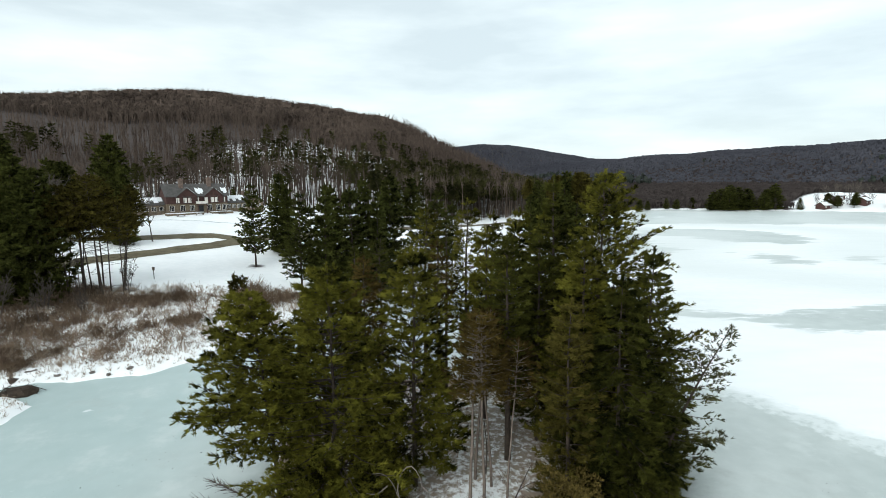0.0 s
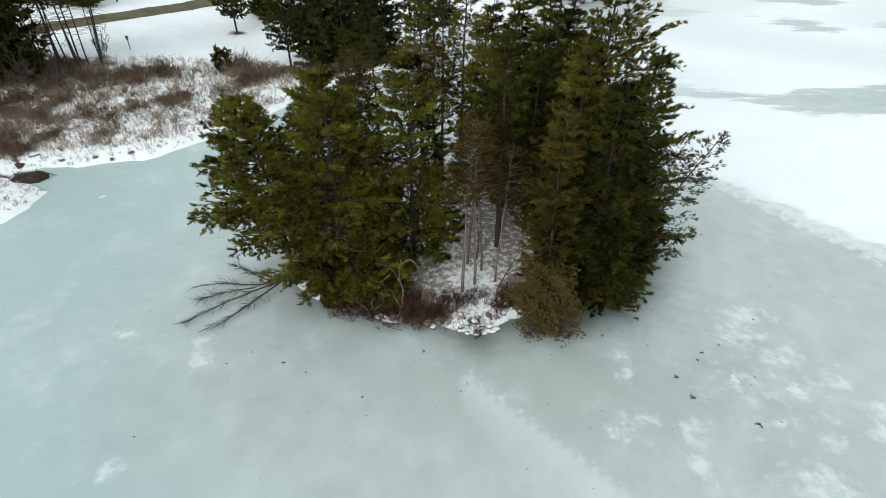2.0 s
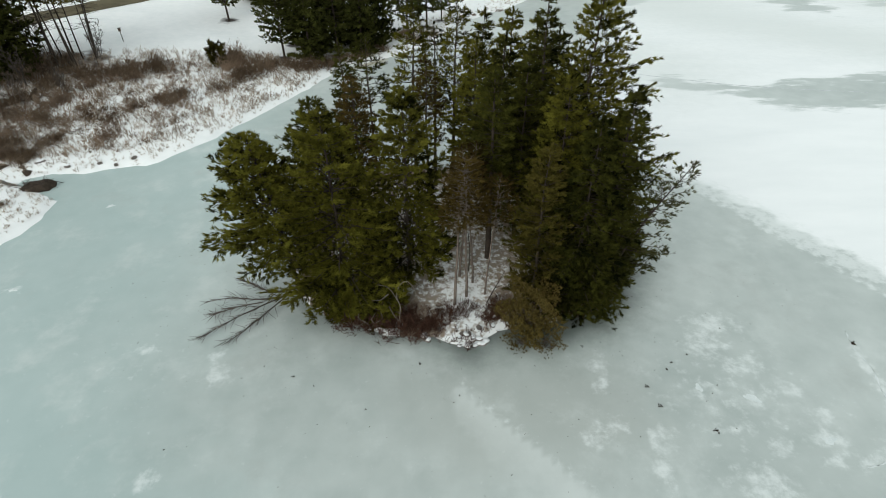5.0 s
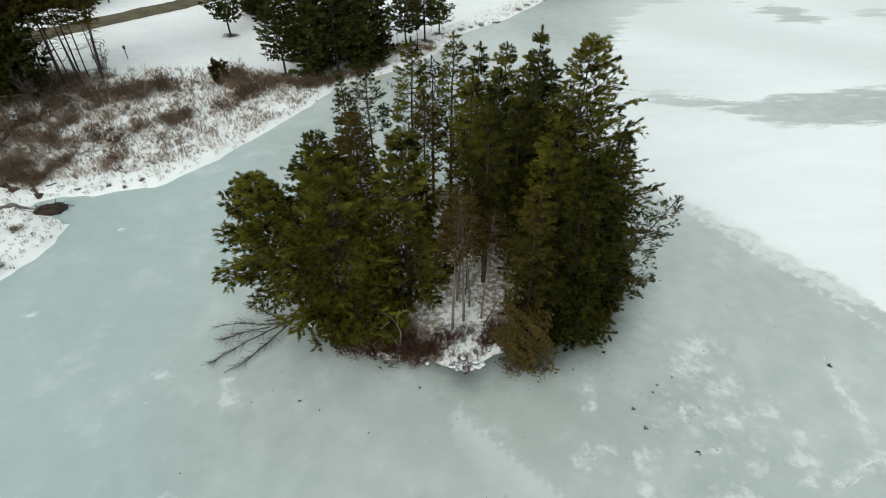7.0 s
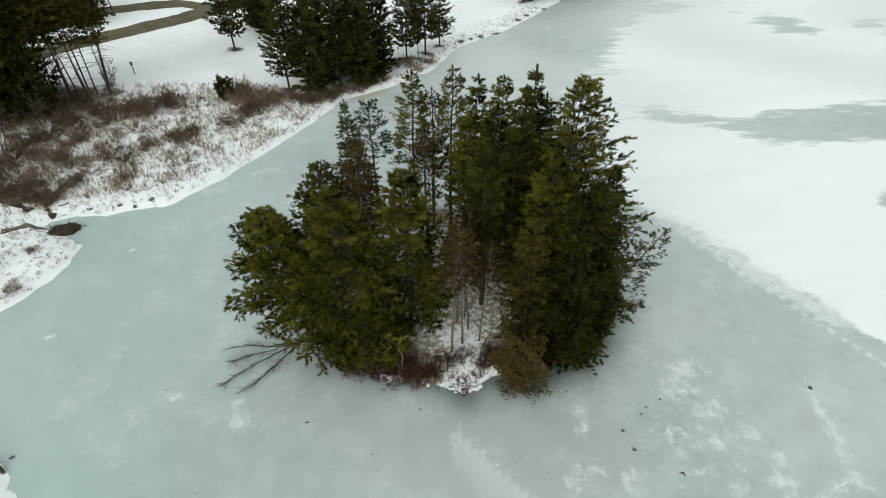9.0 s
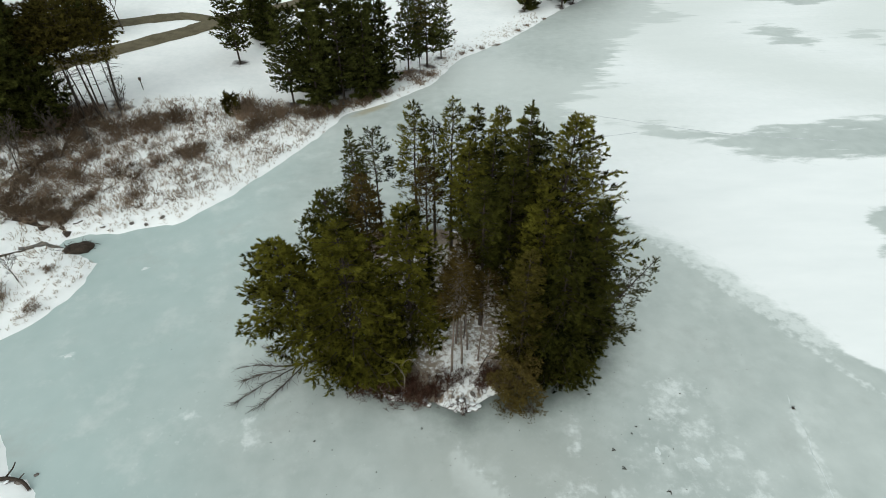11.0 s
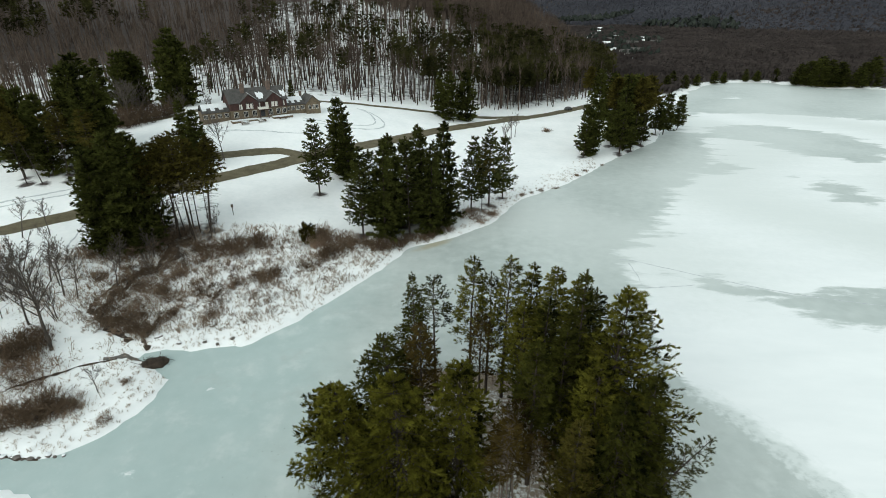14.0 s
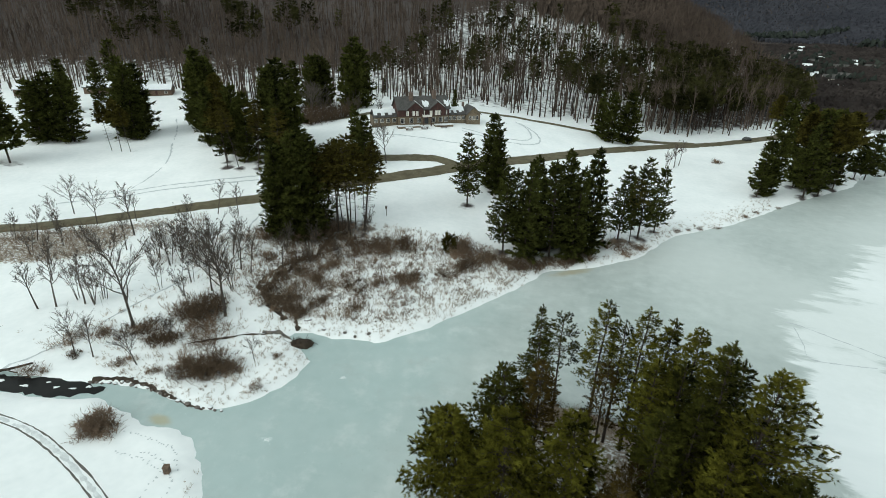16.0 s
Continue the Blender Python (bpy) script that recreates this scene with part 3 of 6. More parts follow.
def frost(px, py):
    f = np.zeros(px.shape)
    for x, y, rx, ry in FROST:
        f = np.maximum(f, .5 * np.exp(-((px - x) / (rx * 1.6)) ** 2 - ((py - y) / (ry * 1.6)) ** 2))
    for line in SEAMS:
        f = np.maximum(f, .42 * np.exp(-(near_line(px, py, line) / .8) ** 2))
    f = np.maximum(f, .4 * np.exp(-(near_line(px, py, RIDGE) / .4) ** 2) * step(19, 22, py))
    f = np.maximum(f, .27 * np.exp(-((px - 23) / 10) ** 2 - ((py - 28) / 7) ** 2))
    f = np.maximum(f, .17 * np.exp(-((px + 24) / 10) ** 2 - ((py - 33) / 6) ** 2))
    crust = near_line(px, py, [(28.5, 63.5), (32.7, 57.7), (34.6, 54.2), (36.4, 49.8), (38.2, 46.8), (40.2, 42.6), (42.2, 38.5), (45, 34)])
    shelf = near_line(px, py, [(31, 62.5), (36, 55.5), (39, 49), (43, 42)])
    return np.maximum(np.maximum(f, .5 * np.exp(-(crust / .55) ** 2)), .6 * np.exp(-(shelf / 2.6) ** 2))


def pale(px, py):
    """A paler sheet of ice that ends at a ridge and fades away from it."""
    thin = .42 * step(60, 120, py) + .14 * np.sin(px * .09 + 2 * np.sin(py * .05)) * step(60, 90, py)
    return thin + .5 * step(-.1, .35, -away(px, py, PALE)) * np.exp(-(near_line(px, py, RIDGE) / 3.4) ** 2)


def ochre(px, py):
    return np.maximum(np.exp(-((px + 11.5) / 5) ** 2 - ((py - 108.3 - .8 * (px + 11.5)) / 1.8) ** 2), np.exp(-((px + 55.3) / 2) ** 2 - ((py - 39.8) / 1) ** 2) * 1.2)


xs = spread((-112, -60, 3), (-60, -42, 1.2), (-42, 48, .6), (48, 110, 1.5), (110, 500, 7))
ys = spread((-180, 14, 8), (14, 60, .6), (60, 240, 1.5), (240, 401, 4))
# the painted shade fades out from the island, stronger on its east side
sheet("lake_ice", xs, ys, lambda x, y: x * 0, {"snow": snow_depth, "open": lambda x, y: -step(-4, -1, snow_depth(x, y)), "frost": frost, "pale": pale, "ochre": ochre, "isle_shade": lambda x, y: np.exp(-np.maximum(away(x, y, ISLE), 0) / 3.6) * (.7 + .35 * step(-4, 4, x) + .5 * step(5, 10, x)), "teal": lambda x, y: step(-6, -34, x) + .8 * step(34, 12, y) * step(2, -14, x), "grey": lambda x, y: np.exp(-((x - 7) / 13) ** 2 - ((y - 28) / 7) ** 2)}, M_ICE, lambda x, y: away(x, y, LAKE) < 6)["label"] = "frozen lake of teal ice with drifted snow"


def smooth_line(pts, gap):
    p = np.asarray(pts, float)
    p = np.vstack([2 * p[0] - p[1], p, 2 * p[-1] - p[-2]])
    out = []
    for a, b, c, d in zip(p, p[1:], p[2:], p[3:]):
        for t in np.linspace(0, 1, max(2, int(np.linalg.norm(c - b) / gap)), endpoint=False):
            out.append(.5 * (2 * b + (c - a) * t + (2 * a - 5 * b + 4 * c - d) * t * t + (3 * b - a - 3 * c + d) * t ** 3))
    return np.array(out + [p[-2]])


def ribbon(name, pts, width, rise, material, gap=1.5, across=4, rough=.25, level=None):
    """A strip laid along the ground."""
    p = smooth_line(pts, gap)
    d = unit(np.gradient(p, axis=0))
    side = np.stack([d[:, 1], -d[:, 0]], -1)
    rng = np.random.default_rng(len(p))
    k = np.linspace(-.5, .5, across + 1)
    wide = (np.broadcast_to(width, (len(p),)) if np.ndim(width) < 2 else np.interp(np.linspace(0, 1, len(p)), *np.asarray(width).T))[:, None]
    off = k[None] * wide + rng.normal(0, rough, (len(p), across + 1)) * (np.abs(k) > .49)
    g = p[:, None] + side[:, None] * off[..., None]
    z = (land(g[..., 0], g[..., 1]) if level is None else g[..., 0] * 0 + level) + rise * np.where(np.abs(k) > .49, .3, 1)
    v = np.concatenate([g, z[..., None]], -1).reshape(-1, 3)
    j, i = np.meshgrid(np.arange(len(p) - 1), np.arange(across), indexing="ij")
    a = (j * (across + 1) + i).ravel()
    return tagged(part(name, tri_mesh(name, v, np.zeros((0, 3), int), np.stack([a, a + 1, a + across + 2, a + across + 1], -1)), material), kind="structure")


ROAD = [(-260, 10), (-190, 35), (-137, 68), (-124, 79), (-110, 91.5), (-96, 104), (-83.5, 116.8), (-67, 135.2), (-55.8, 148), (-34, 175), (-18, 198), (0, 221), (19, 240), (43, 268), (75, 310), (110, 380)]
ribbon("road", ROAD, 5.2, .16, M_ROAD, rough=.12)["label"] = "wet brown gravel road between snow banks"
ribbon("driveway", [(-112, 128), (-95, 134), (-78, 141.6), (-69.5, 147.3), (-62, 151), (-56.5, 151), (-53, 150)], 4.0, .14, M_ROAD, rough=.1)["label"] = "wet brown gravel driveway"
ribbon("house_loop", [(-150, 158), (-134, 159), (-121, 164.6), (-109, 173.8), (-98, 190), (-80, 204), (-60, 212), (-46, 216), (-26, 222), (-4, 228), (15, 238)], 4.2, .14, M_ROAD, rough=.1)["label"] = "narrow dark lane round the lodge"
# ---- trees ----
def conifer(seed, tall, reach, low, whorls, dense=1.0, tuft=.42, blades=7, droop=.1, ragged=.3, shape=.75, bare=.2, lean=(0, 0), side=(0, 0), thick=None, width=.1, top=.0, plump=.06, jitter=.18, sweep=.2, crook=.012, dead=0):
    """Trunk and needle arrays of one conifer. low: where the crown begins; shape: how slowly it narrows; bare: the part of a limb without needles;
    side: the way in which its limbs are longer; dead: how many bare limbs hang on below the crown."""
    rng = np.random.default_rng(seed)
    thick = thick or tall * .011
    n = 9
    k = np.linspace(0, 1, n)
    bend = rng.normal(0, crook * tall, (n, 2)).cumsum(0) * .35
    axis = np.stack([lean[0] * k ** 1.4 + bend[:, 0] * k, lean[1] * k ** 1.4 + bend[:, 1] * k, k * tall], -1)
    axis[0, 2] = -.4
    paths = [(axis, thick * (1 - .93 * k) + .012)]
    at, way = [], []
    for i in range(whorls):
        f = (i + rng.uniform(-.35, .35)) / whorls
        z = low + (tall - low) * np.clip(f, 0, .985)
        c = np.array([np.interp(z, axis[:, 2], axis[:, a]) for a in (0, 1)] + [z])
        full = reach * (max(1 - max(f, 0), .02) ** (shape + .1)) * (.62 + .38 * min(1, (f + .12) / .28)) + top
        a0 = rng.uniform(0, 7)
        m = rng.integers(5, 9)
        for j in range(m):
            a = a0 + j * 2 * math.pi / m + rng.normal(0, .25)
            out = np.array([math.cos(a), math.sin(a), 0])
            z = min(low + (tall - low) * np.clip(f + rng.uniform(-jitter, jitter) / whorls, 0, .985), tall * .985)
            c = np.array([np.interp(z, axis[:, 2], axis[:, a_]) for a_ in (0, 1)] + [z])
            long = full * rng.uniform(1 - ragged, 1 + ragged * .6) * (1 + out[0] * side[0] + out[1] * side[1])
            if long < .25:
                long = .25
            rise = (.55 * f + .08) * (1 - droop * 3) + rng.normal(0, .07)
            t = np.linspace(0, 1, 4 if blades > 4 else 3)[:, None]
            limb = c + out * long * t + np.array([0, 0, 1]) * long * (rise * t - droop * 1.6 * t * t + sweep * t ** 3)
            paths.append((limb, np.linspace(.05, .01, len(t)) * (.35 + long / 5)))
            count = max(6, int((2 + long * 8.5) * dense * rng.uniform(.75, 1.2)))
            across = np.array([-out[1], out[0], 0])
            sprays = int(3 + long * 2.1)
            s = bare + (1.0 - bare) * (np.arange(sprays) + rng.uniform(0, 1, sprays)) / sprays
            q = np.stack([np.interp(s, t[:, 0], limb[:, b]) for b in range(3)], -1)
            swing = np.where(np.arange(sprays) % 2, 1, -1)[:, None] * rng.uniform(.35, 1.1, (sprays, 1)) * (s[:, None] < .97)
            d = unit(out * .75 + across * swing + np.array([0, 0, 1]) * rng.normal(.16 - droop, .16 + plump, (sprays, 1)))
            reach_ = (.30 * long * np.clip(1.15 - s, .1, 1) ** .6 + .28) * rng.uniform(.7, 1.2, sprays)
            pick = rng.integers(0, sprays, count)
            u = rng.uniform(.12, 1, count)[:, None]
            at.append(q[pick] + d[pick] * reach_[pick][:, None] * u + rng.normal(0, .05 + .25 * plump, (count, 3)))
            way.append(unit(d[pick] + np.array([0, 0, .28 - droop])) + rng.normal(0, .12, (count, 3)))
    for _ in range(dead):
        z = low * rng.uniform(.35, 1.15)
        c = np.array([np.interp(z, axis[:, 2], axis[:, a]) for a in (0, 1)] + [z])
        a, long = rng.uniform(0, 6.283), reach * rng.uniform(.35, .95)
        out = np.array([math.cos(a), math.sin(a), rng.uniform(-.25, .35)])
        paths.append((np.stack([c, c + out * long * .5, c + out * long - [0, 0, .12 * long]]), np.array([.045, .03, .012])))
    for _ in range(int(10 * dense)):
        at.append(axis[-1:] + [[0, 0, -rng.uniform(0, .9)]])
        way.append(np.array([[rng.normal(0, .4), rng.normal(0, .4), 1.0]]))
    at, way = np.concatenate(at), np.concatenate(way)
    vt, qt = tubes(paths[:1], 7)
    vb, qb = tubes(paths[1:], 3)
    return (np.concatenate([vt, vb]), np.concatenate([qt, qb + len(vt)])), tufts(rng, at, way, tuft, blades, width)


def plant(name, x, y, label, arrays, wood, leaf, category="tree", group="", turn=0.0, sink=.05, leaf_name="crown"):
    ob = thing(name, x, y, ground(x, y) - sink, turn, label, category, group)
    (v, q), leaves = arrays
    me = tri_mesh("trunk", v, np.zeros((0, 3), int), q)
    me.polygons.foreach_set("use_smooth", np.ones(len(q), bool))
    part("trunk", me, wood, ob)
    if leaves is not None:
        part(leaf_name, tri_mesh(leaf_name, *leaves), leaf, ob)
    return ob


# x, y, height, reach, crown from, whorls, density, needles, more, label
BACK_ROW = [
    (-9.3, 63, 17.0, 3.1, 3.0, 24, .85, "dark", dict(shape=1.0, tuft=.26), "slender dark spruce with a thin spire"),
    (-6.2, 60.5, 17.2, 2.2, 10.5, 11, .42, "dark", dict(shape=.45, bare=.5), "thin pine with a sparse high crown"),
    (-1.4, 59.5, 20.4, 2.6, 9.0, 17, .6, "pine", dict(shape=.5, bare=.45), "tall thin pine with sparse upper limbs"),
    (.8, 59.0, 18.7, 1.8, 9.5, 13, .42, "dark", dict(shape=.45, bare=.5), "thin pine with a sparse high crown"),
    (2.9, 58.5, 21.2, 2.6, 8.0, 18, .6, "pine", dict(shape=.5, bare=.45), "tall thin pine with sparse upper limbs"),
    (5.6, 59.5, 20.0, 2.6, 5.0, 19, .8, "pine", dict(shape=.55), "tall green pine with a full crown"),
    (8.4, 58.0, 20.4, 3.5, 4.0, 21, 1.0, "pine", dict(shape=.55), "tall green pine with a full crown"),
]
EAST_END = [
    (15.8, 42.0, 18.6, 3.6, 2.0, 23, .95, "dark", dict(shape=.7, side=(.12, 0)), "dark pine at the island's edge"),
    (16.2, 40.6, 13.4, 2.5, 3.6, 10, .36, "grey", dict(lean=(4.6, -.4), shape=.4, bare=.4, droop=.1, side=(.1, 0), tuft=.27, width=.12, ragged=.45), "sparse pine that leans out over the ice"),
    (11.2, 43.2, 18.8, 4.2, 2.0, 22, 1.0, "pine", dict(shape=.6), "green pine with bright tufts"),
    (13.0, 39.8, 16.8, 4.7, .2, 25, 1.15, "dark", dict(shape=.6, droop=.22, blades=8), "dark hemlock with drooping limbs"),
    (15.0, 40.0, 6.2, 2.7, .1, 11, 1.0, "dark", dict(shape=.7), "young hemlock at the island's edge"),
    (17.0, 42.6, 7.0, 3.0, .1, 12, 1.0, "dark", dict(shape=.7), "young hemlock at the island's edge"),
    (13.6, 38.6, 5.2, 2.7, .1, 10, 1.0, "dark", dict(shape=.7), "young hemlock at the island's edge"),
    (11.2, 37.9, 4.6, 2.3, .1, 9, 1.0, "dark", dict(shape=.7), "young hemlock at the island's edge"),
    (16.4, 46.5, 14.6, 3.0, 1.0, 19, .95, "dark", dict(shape=.6, side=(.1, 0)), "dark pine at the island's edge"),
]
WEST_END = [
    (-12.0, 40.6, 16.4, 4.2, 5.6, 24, 1.0, "pine", dict(lean=(-1.6, .2), side=(-.24, -.1), shape=.5, ragged=.2), "green pine with limbs spreading over the ice"),
    (-7.6, 40.4, 17.8, 5.6, .2, 27, 1.1, "pine", dict(shape=.5, side=(-.05, -.1)), "large bushy green pine down to the ground"),
    (-1.9, 41.2, 18.2, 4.4, 2.2, 23, 1.25, "pine", dict(shape=.45), "large bushy green pine"),
    (-8.3, 38.7, 4.8, 2.3, .1, 10, 1.0, "pine", dict(shape=.6), "young green pine low over the ice"),
    (-4.4, 38.4, 5.0, 2.6, .1, 10, 1.0, "pine", dict(shape=.6), "young green pine under the tall ones"),
]
FRONT_MIDDLE = [
    (2.1, 38.4, 14.2, 1.9, 8.6, 11, .24, "rust", dict(shape=.4, bare=.4, thick=.13, crook=.03, lean=(1.3, .2)), "thin trunk with a sparse rusty crown"),
    (3.2, 39.3, 14.4, 2.0, 8.4, 12, .24, "rust", dict(shape=.4, bare=.4, thick=.12, crook=.03, lean=(-.4, -.3)), "thin trunk with a sparse rusty crown"),
    (3.9, 41.0, 13.6, 1.7, 8.0, 10, .24, "rust", dict(shape=.4, bare=.4, thick=.1, crook=.03, lean=(-.6, .4)), "thin trunk with a sparse rusty crown"),
    (2.7, 41.8, 13.4, 1.6, 8.2, 9, .24, "rust", dict(shape=.4, bare=.4, thick=.12, crook=.03, lean=(.9, .3)), "thin trunk with a sparse rusty crown"),
    (4.9, 39.6, 12.2, 1.5, 7.8, 9, .24, "rust", dict(shape=.4, bare=.4, thick=.09, crook=.03, lean=(1.1, 0)), "thin trunk with a sparse rusty crown"),
    (5.6, 44.5, 18.6, 2.4, 9.4, 14, .7, "dark", dict(shape=.5, thick=.28), "tall pine with a thick dark trunk"),
    (9.2, 39.0, 15.4, 2.7, .6, 17, .75, "olive", dict(shape=.5), "bushy pine with olive brown needles"),
]
INNER_PINES = [
    (10.4, 50.6, 23.2, 3.0, 5.0, 25, .85, "dark", dict(shape=.65), "tall dark pine with a pointed top"),
    (13.4, 47.0, 24.0, 6.0, 3.0, 25, .95, "pine", dict(shape=.6, side=(.25, -.05), droop=.03), "tall white pine with broad tiered plumes"),
    (-10.8, 51.0, 14.6, 4.8, 1.0, 20, 1.1, "dark", dict(shape=.55), "broad dark green pine"),
    (-6.6, 50.5, 16.2, 2.6, 6.0, 15, .7, "rust", dict(shape=.5), "pine with rusty brown needles"),
    (.0, 51.5, 17.4, 1.9, 9.0, 11, .42, "rust", dict(shape=.5), "sparse pine with rusty brown needles"),
    (4.4, 52.0, 18.6, 2.8, 7.0, 15, .7, "pine", dict(shape=.5), "green pine in the grove"),
    (12.6, 55.0, 19.5, 3.2, 4.0, 18, .9, "dark", dict(shape=.55), "dark pine in the grove"),
    (7.0, 52.5, 19.0, 3.0, 3.0, 19, .9, "dark", dict(shape=.55), "dark pine in the grove"),
    (10.8, 55.5, 20.0, 3.2, 3.0, 20, .9, "pine", dict(shape=.55), "green pine in the grove"),
    (8.6, 47.6, 18.5, 3.2, 2.5, 19, .9, "dark", dict(shape=.55), "dark pine in the grove"),
    (14.8, 52.0, 17.0, 3.2, 1.5, 18, .9, "dark", dict(shape=.6), "dark pine in the grove"),
]
ISLE_TREES = BACK_ROW + EAST_END + WEST_END + FRONT_MIDDLE + INNER_PINES
NEEDLES = {"grey": M_GREY_PINE, "pine": M_PINE, "dark": M_DARK_PINE, "olive": M_OLIVE_PINE, "shore": M_SHORE_PINE, "rust": M_RUST_PINE}
for i, (x, y, tall, reach, low, whorls, dense, kind, more, label) in enumerate(ISLE_TREES):
    plant("pine_tree", x, y, label, conifer(20 + i, tall, reach * 1.14, low, whorls, dense * (3.9 if y < 50 or x > 4 else 2.8), **dict(dict(tuft=.29, blades=6, width=.115), **more)), M_TRUNK if "thin trunk" in label else M_PINE_BARK, NEEDLES[kind], group="island pines")

# patterns for the trees on the far shore: each is built once and set out as copies
FAR_KINDS = {
    "full": dict(args=dict(tall=20, reach=4.9, low=.6, whorls=24, dense=1.25, tuft=.56, blades=4, shape=.42, width=.24, bare=.04, plump=.2, ragged=.3, jitter=.3), leaf="shore", label="dense dark pine with limbs down to the snow"),
    "open": dict(args=dict(tall=20, reach=4.3, low=3.6, whorls=16, dense=1.15, tuft=.5, blades=4, shape=.5, bare=.1, width=.22, plump=.12, ragged=.34, sweep=.3, jitter=.25), leaf="shore", label="open dark pine with tiered limbs"),
    "high": dict(args=dict(tall=20, reach=3.3, low=12.2, whorls=10, dense=.75, tuft=.5, blades=4, shape=.42, width=.2, thick=.125, plump=.18, ragged=.5, jitter=.4, dead=26), leaf="olive", label="pine with a bare trunk and a high crown"),
    "spire": dict(args=dict(tall=20, reach=4.0, low=.4, whorls=23, dense=1.3, tuft=.54, blades=4, shape=.6, width=.24, plump=.16, bare=.04, jitter=.3), leaf="shore", label="dark pointed spruce on the snow"),
}
patterns = {}
for i, (x, y, tall, kind) in enumerate(SHORE_TREES):
    spec, v = FAR_KINDS[kind], (i % 3, math.hypot(x, y) > 165)
    rng = random.Random(i)
    if (kind, v) not in patterns:
        ob = plant("pine_tree", x, y, spec["label"], conifer(300 + len(patterns), **(dict(spec["args"], dense=spec["args"]["dense"] * .55, tuft=.85, whorls=18) if v[1] else spec["args"])), M_PINE_BARK, NEEDLES[spec["leaf"]], group="shore pines")
        patterns[kind, v] = ob
    else:
        ob = copy_thing(patterns[kind, v], pose(x, y, 0))
    s = tall / 20
    ob.matrix_basis = pose(x, y, ground(x, y) - .1, rng.uniform(-2, 2) * (3.2 if kind == "high" else 1), rng.uniform(-2, 2) * (3.2 if kind == "high" else 1), rng.uniform(0, 360)) @ Matrix.Diagonal((s * rng.uniform(.9, 1.15) * (1.7 if y > 300 else 1), s * rng.uniform(.9, 1.15) * (1.7 if y > 300 else 1), s, 1))


# ---- bare trees and shrubs ----
def bare_tree(seed, tall, forks=4, reach=.35, stems=1, up=.85, thick=None, twigs=6):
    """The limbs of a leafless tree, as tubes: a trunk that forks again and again."""
    rng = np.random.default_rng(seed)
    limbs = []

    def grow(p, d, long, r, depth):
        n = 4 if depth > 1 else 2
        pts = [p]
        for _ in range(n):
            d = unit(d + rng.normal(0, .09, 3) + np.array([0, 0, .10 * up]))
            pts.append(pts[-1] + d * long / n)
        limbs.append((np.array(pts), np.maximum(np.linspace(r, r * .55, n + 1), .022)))
        if depth == 0:
            return
        for j in range(forks if depth > 1 else twigs):
            k = rng.uniform(.35, 1) if j else 1
            q = pts[min(n, int(k * n))]
            a = unit(d + rng.normal(0, .6, 3) + np.array([0, 0, up * .3]))
            grow(np.array(q), a, long * rng.uniform(.5, .78), r * rng.uniform(.38, .58), depth - 1)

    r = thick or tall * .0125
    for s in range(stems):
        grow(np.array([rng.normal(0, .12 * (stems > 1)), rng.normal(0, .12 * (stems > 1)), -.2]), unit(np.array([rng.normal(0, reach * (.35 if stems == 1 else 1)), rng.normal(0, reach * (.35 if stems == 1 else 1)), 1.0])), tall * .36, r, 3)
    return tubes(limbs, 3)


def hardwood(seed, tall, stems=1, broad=1.0, low=.4):
    """Limbs and fine twigs of a leafless tree: stems that rise, limbs from low upwards, branches and slivers on them."""
    rng = np.random.default_rng(seed)
    paths, ends, ways = [], [], []
    for k in range(stems):
        high = tall * (.86 if k == 0 else rng.uniform(.55, .85))
        foot = np.array([rng.normal(0, .3), rng.normal(0, .3), -.3]) * (1 if stems > 1 else [0, 0, 1])
        lean = rng.normal(0, .05 if stems == 1 else .13, 2)
        u = np.linspace(0, 1, 7)[:, None]
        wob = np.cumsum(rng.normal(0, .012 * tall, (7, 2)), 0) * u
        stem = foot + np.concatenate([lean * high * u + wob, high * u], -1)
        r0 = tall * (.017 if stems == 1 else .009)
        paths.append((stem, np.linspace(r0, .018, 7)))
        for j in range(14 if stems == 1 else 8):
            f = low + (.98 - low) * (j + rng.uniform(0, 1)) / (14 if stems == 1 else 8)
            c = np.array([np.interp(f, u[:, 0], stem[:, b]) for b in range(3)])
            a = j * 2.4 + rng.normal(0, .4)
            d = unit(np.array([math.cos(a), math.sin(a), rng.uniform(.55, 1.1) + .5 * f]))
            long = tall * broad * (.40 - .26 * (f - low) / (1 - low)) * rng.uniform(.75, 1.2)
            t = np.linspace(0, 1, 4)[:, None]
            limb = c + d * long * t + np.array([0, 0, .16]) * long * t * t + np.cumsum(rng.normal(0, .03 * long, (4, 3)), 0)
            paths.append((limb, np.linspace(r0 * (.5 - .25 * f), .014, 4)))
            for _ in range(7):
                g = rng.uniform(.25, 1)
                q = np.array([np.interp(g, t[:, 0], limb[:, b]) for b in range(3)])
                e = unit(d + rng.normal(0, .5, 3) + [0, 0, .25])
                l2 = long * rng.uniform(.25, .5)
                twig = np.stack([q, q + e * l2 * .5 + rng.normal(0, .05 * l2, 3), q + e * l2])
                paths.append((twig, np.array([.026, .02, .014])))
                for v in rng.uniform(.2, 1, 9):
                    ends.append(q + e * l2 * v), ways.append(unit(e + rng.normal(0, .5, 3) + [0, 0, .15]) * l2 * rng.uniform(.35, .75))
    at, way = np.array(ends), np.array(ways)
    w = unit(np.cross(way, rng.normal(0, 1, way.shape))) * .018
    return tubes(paths, 3), (np.stack([at + w, at - w, at + way], 1).reshape(-1, 3), np.arange(len(at) * 3).reshape(-1, 3))


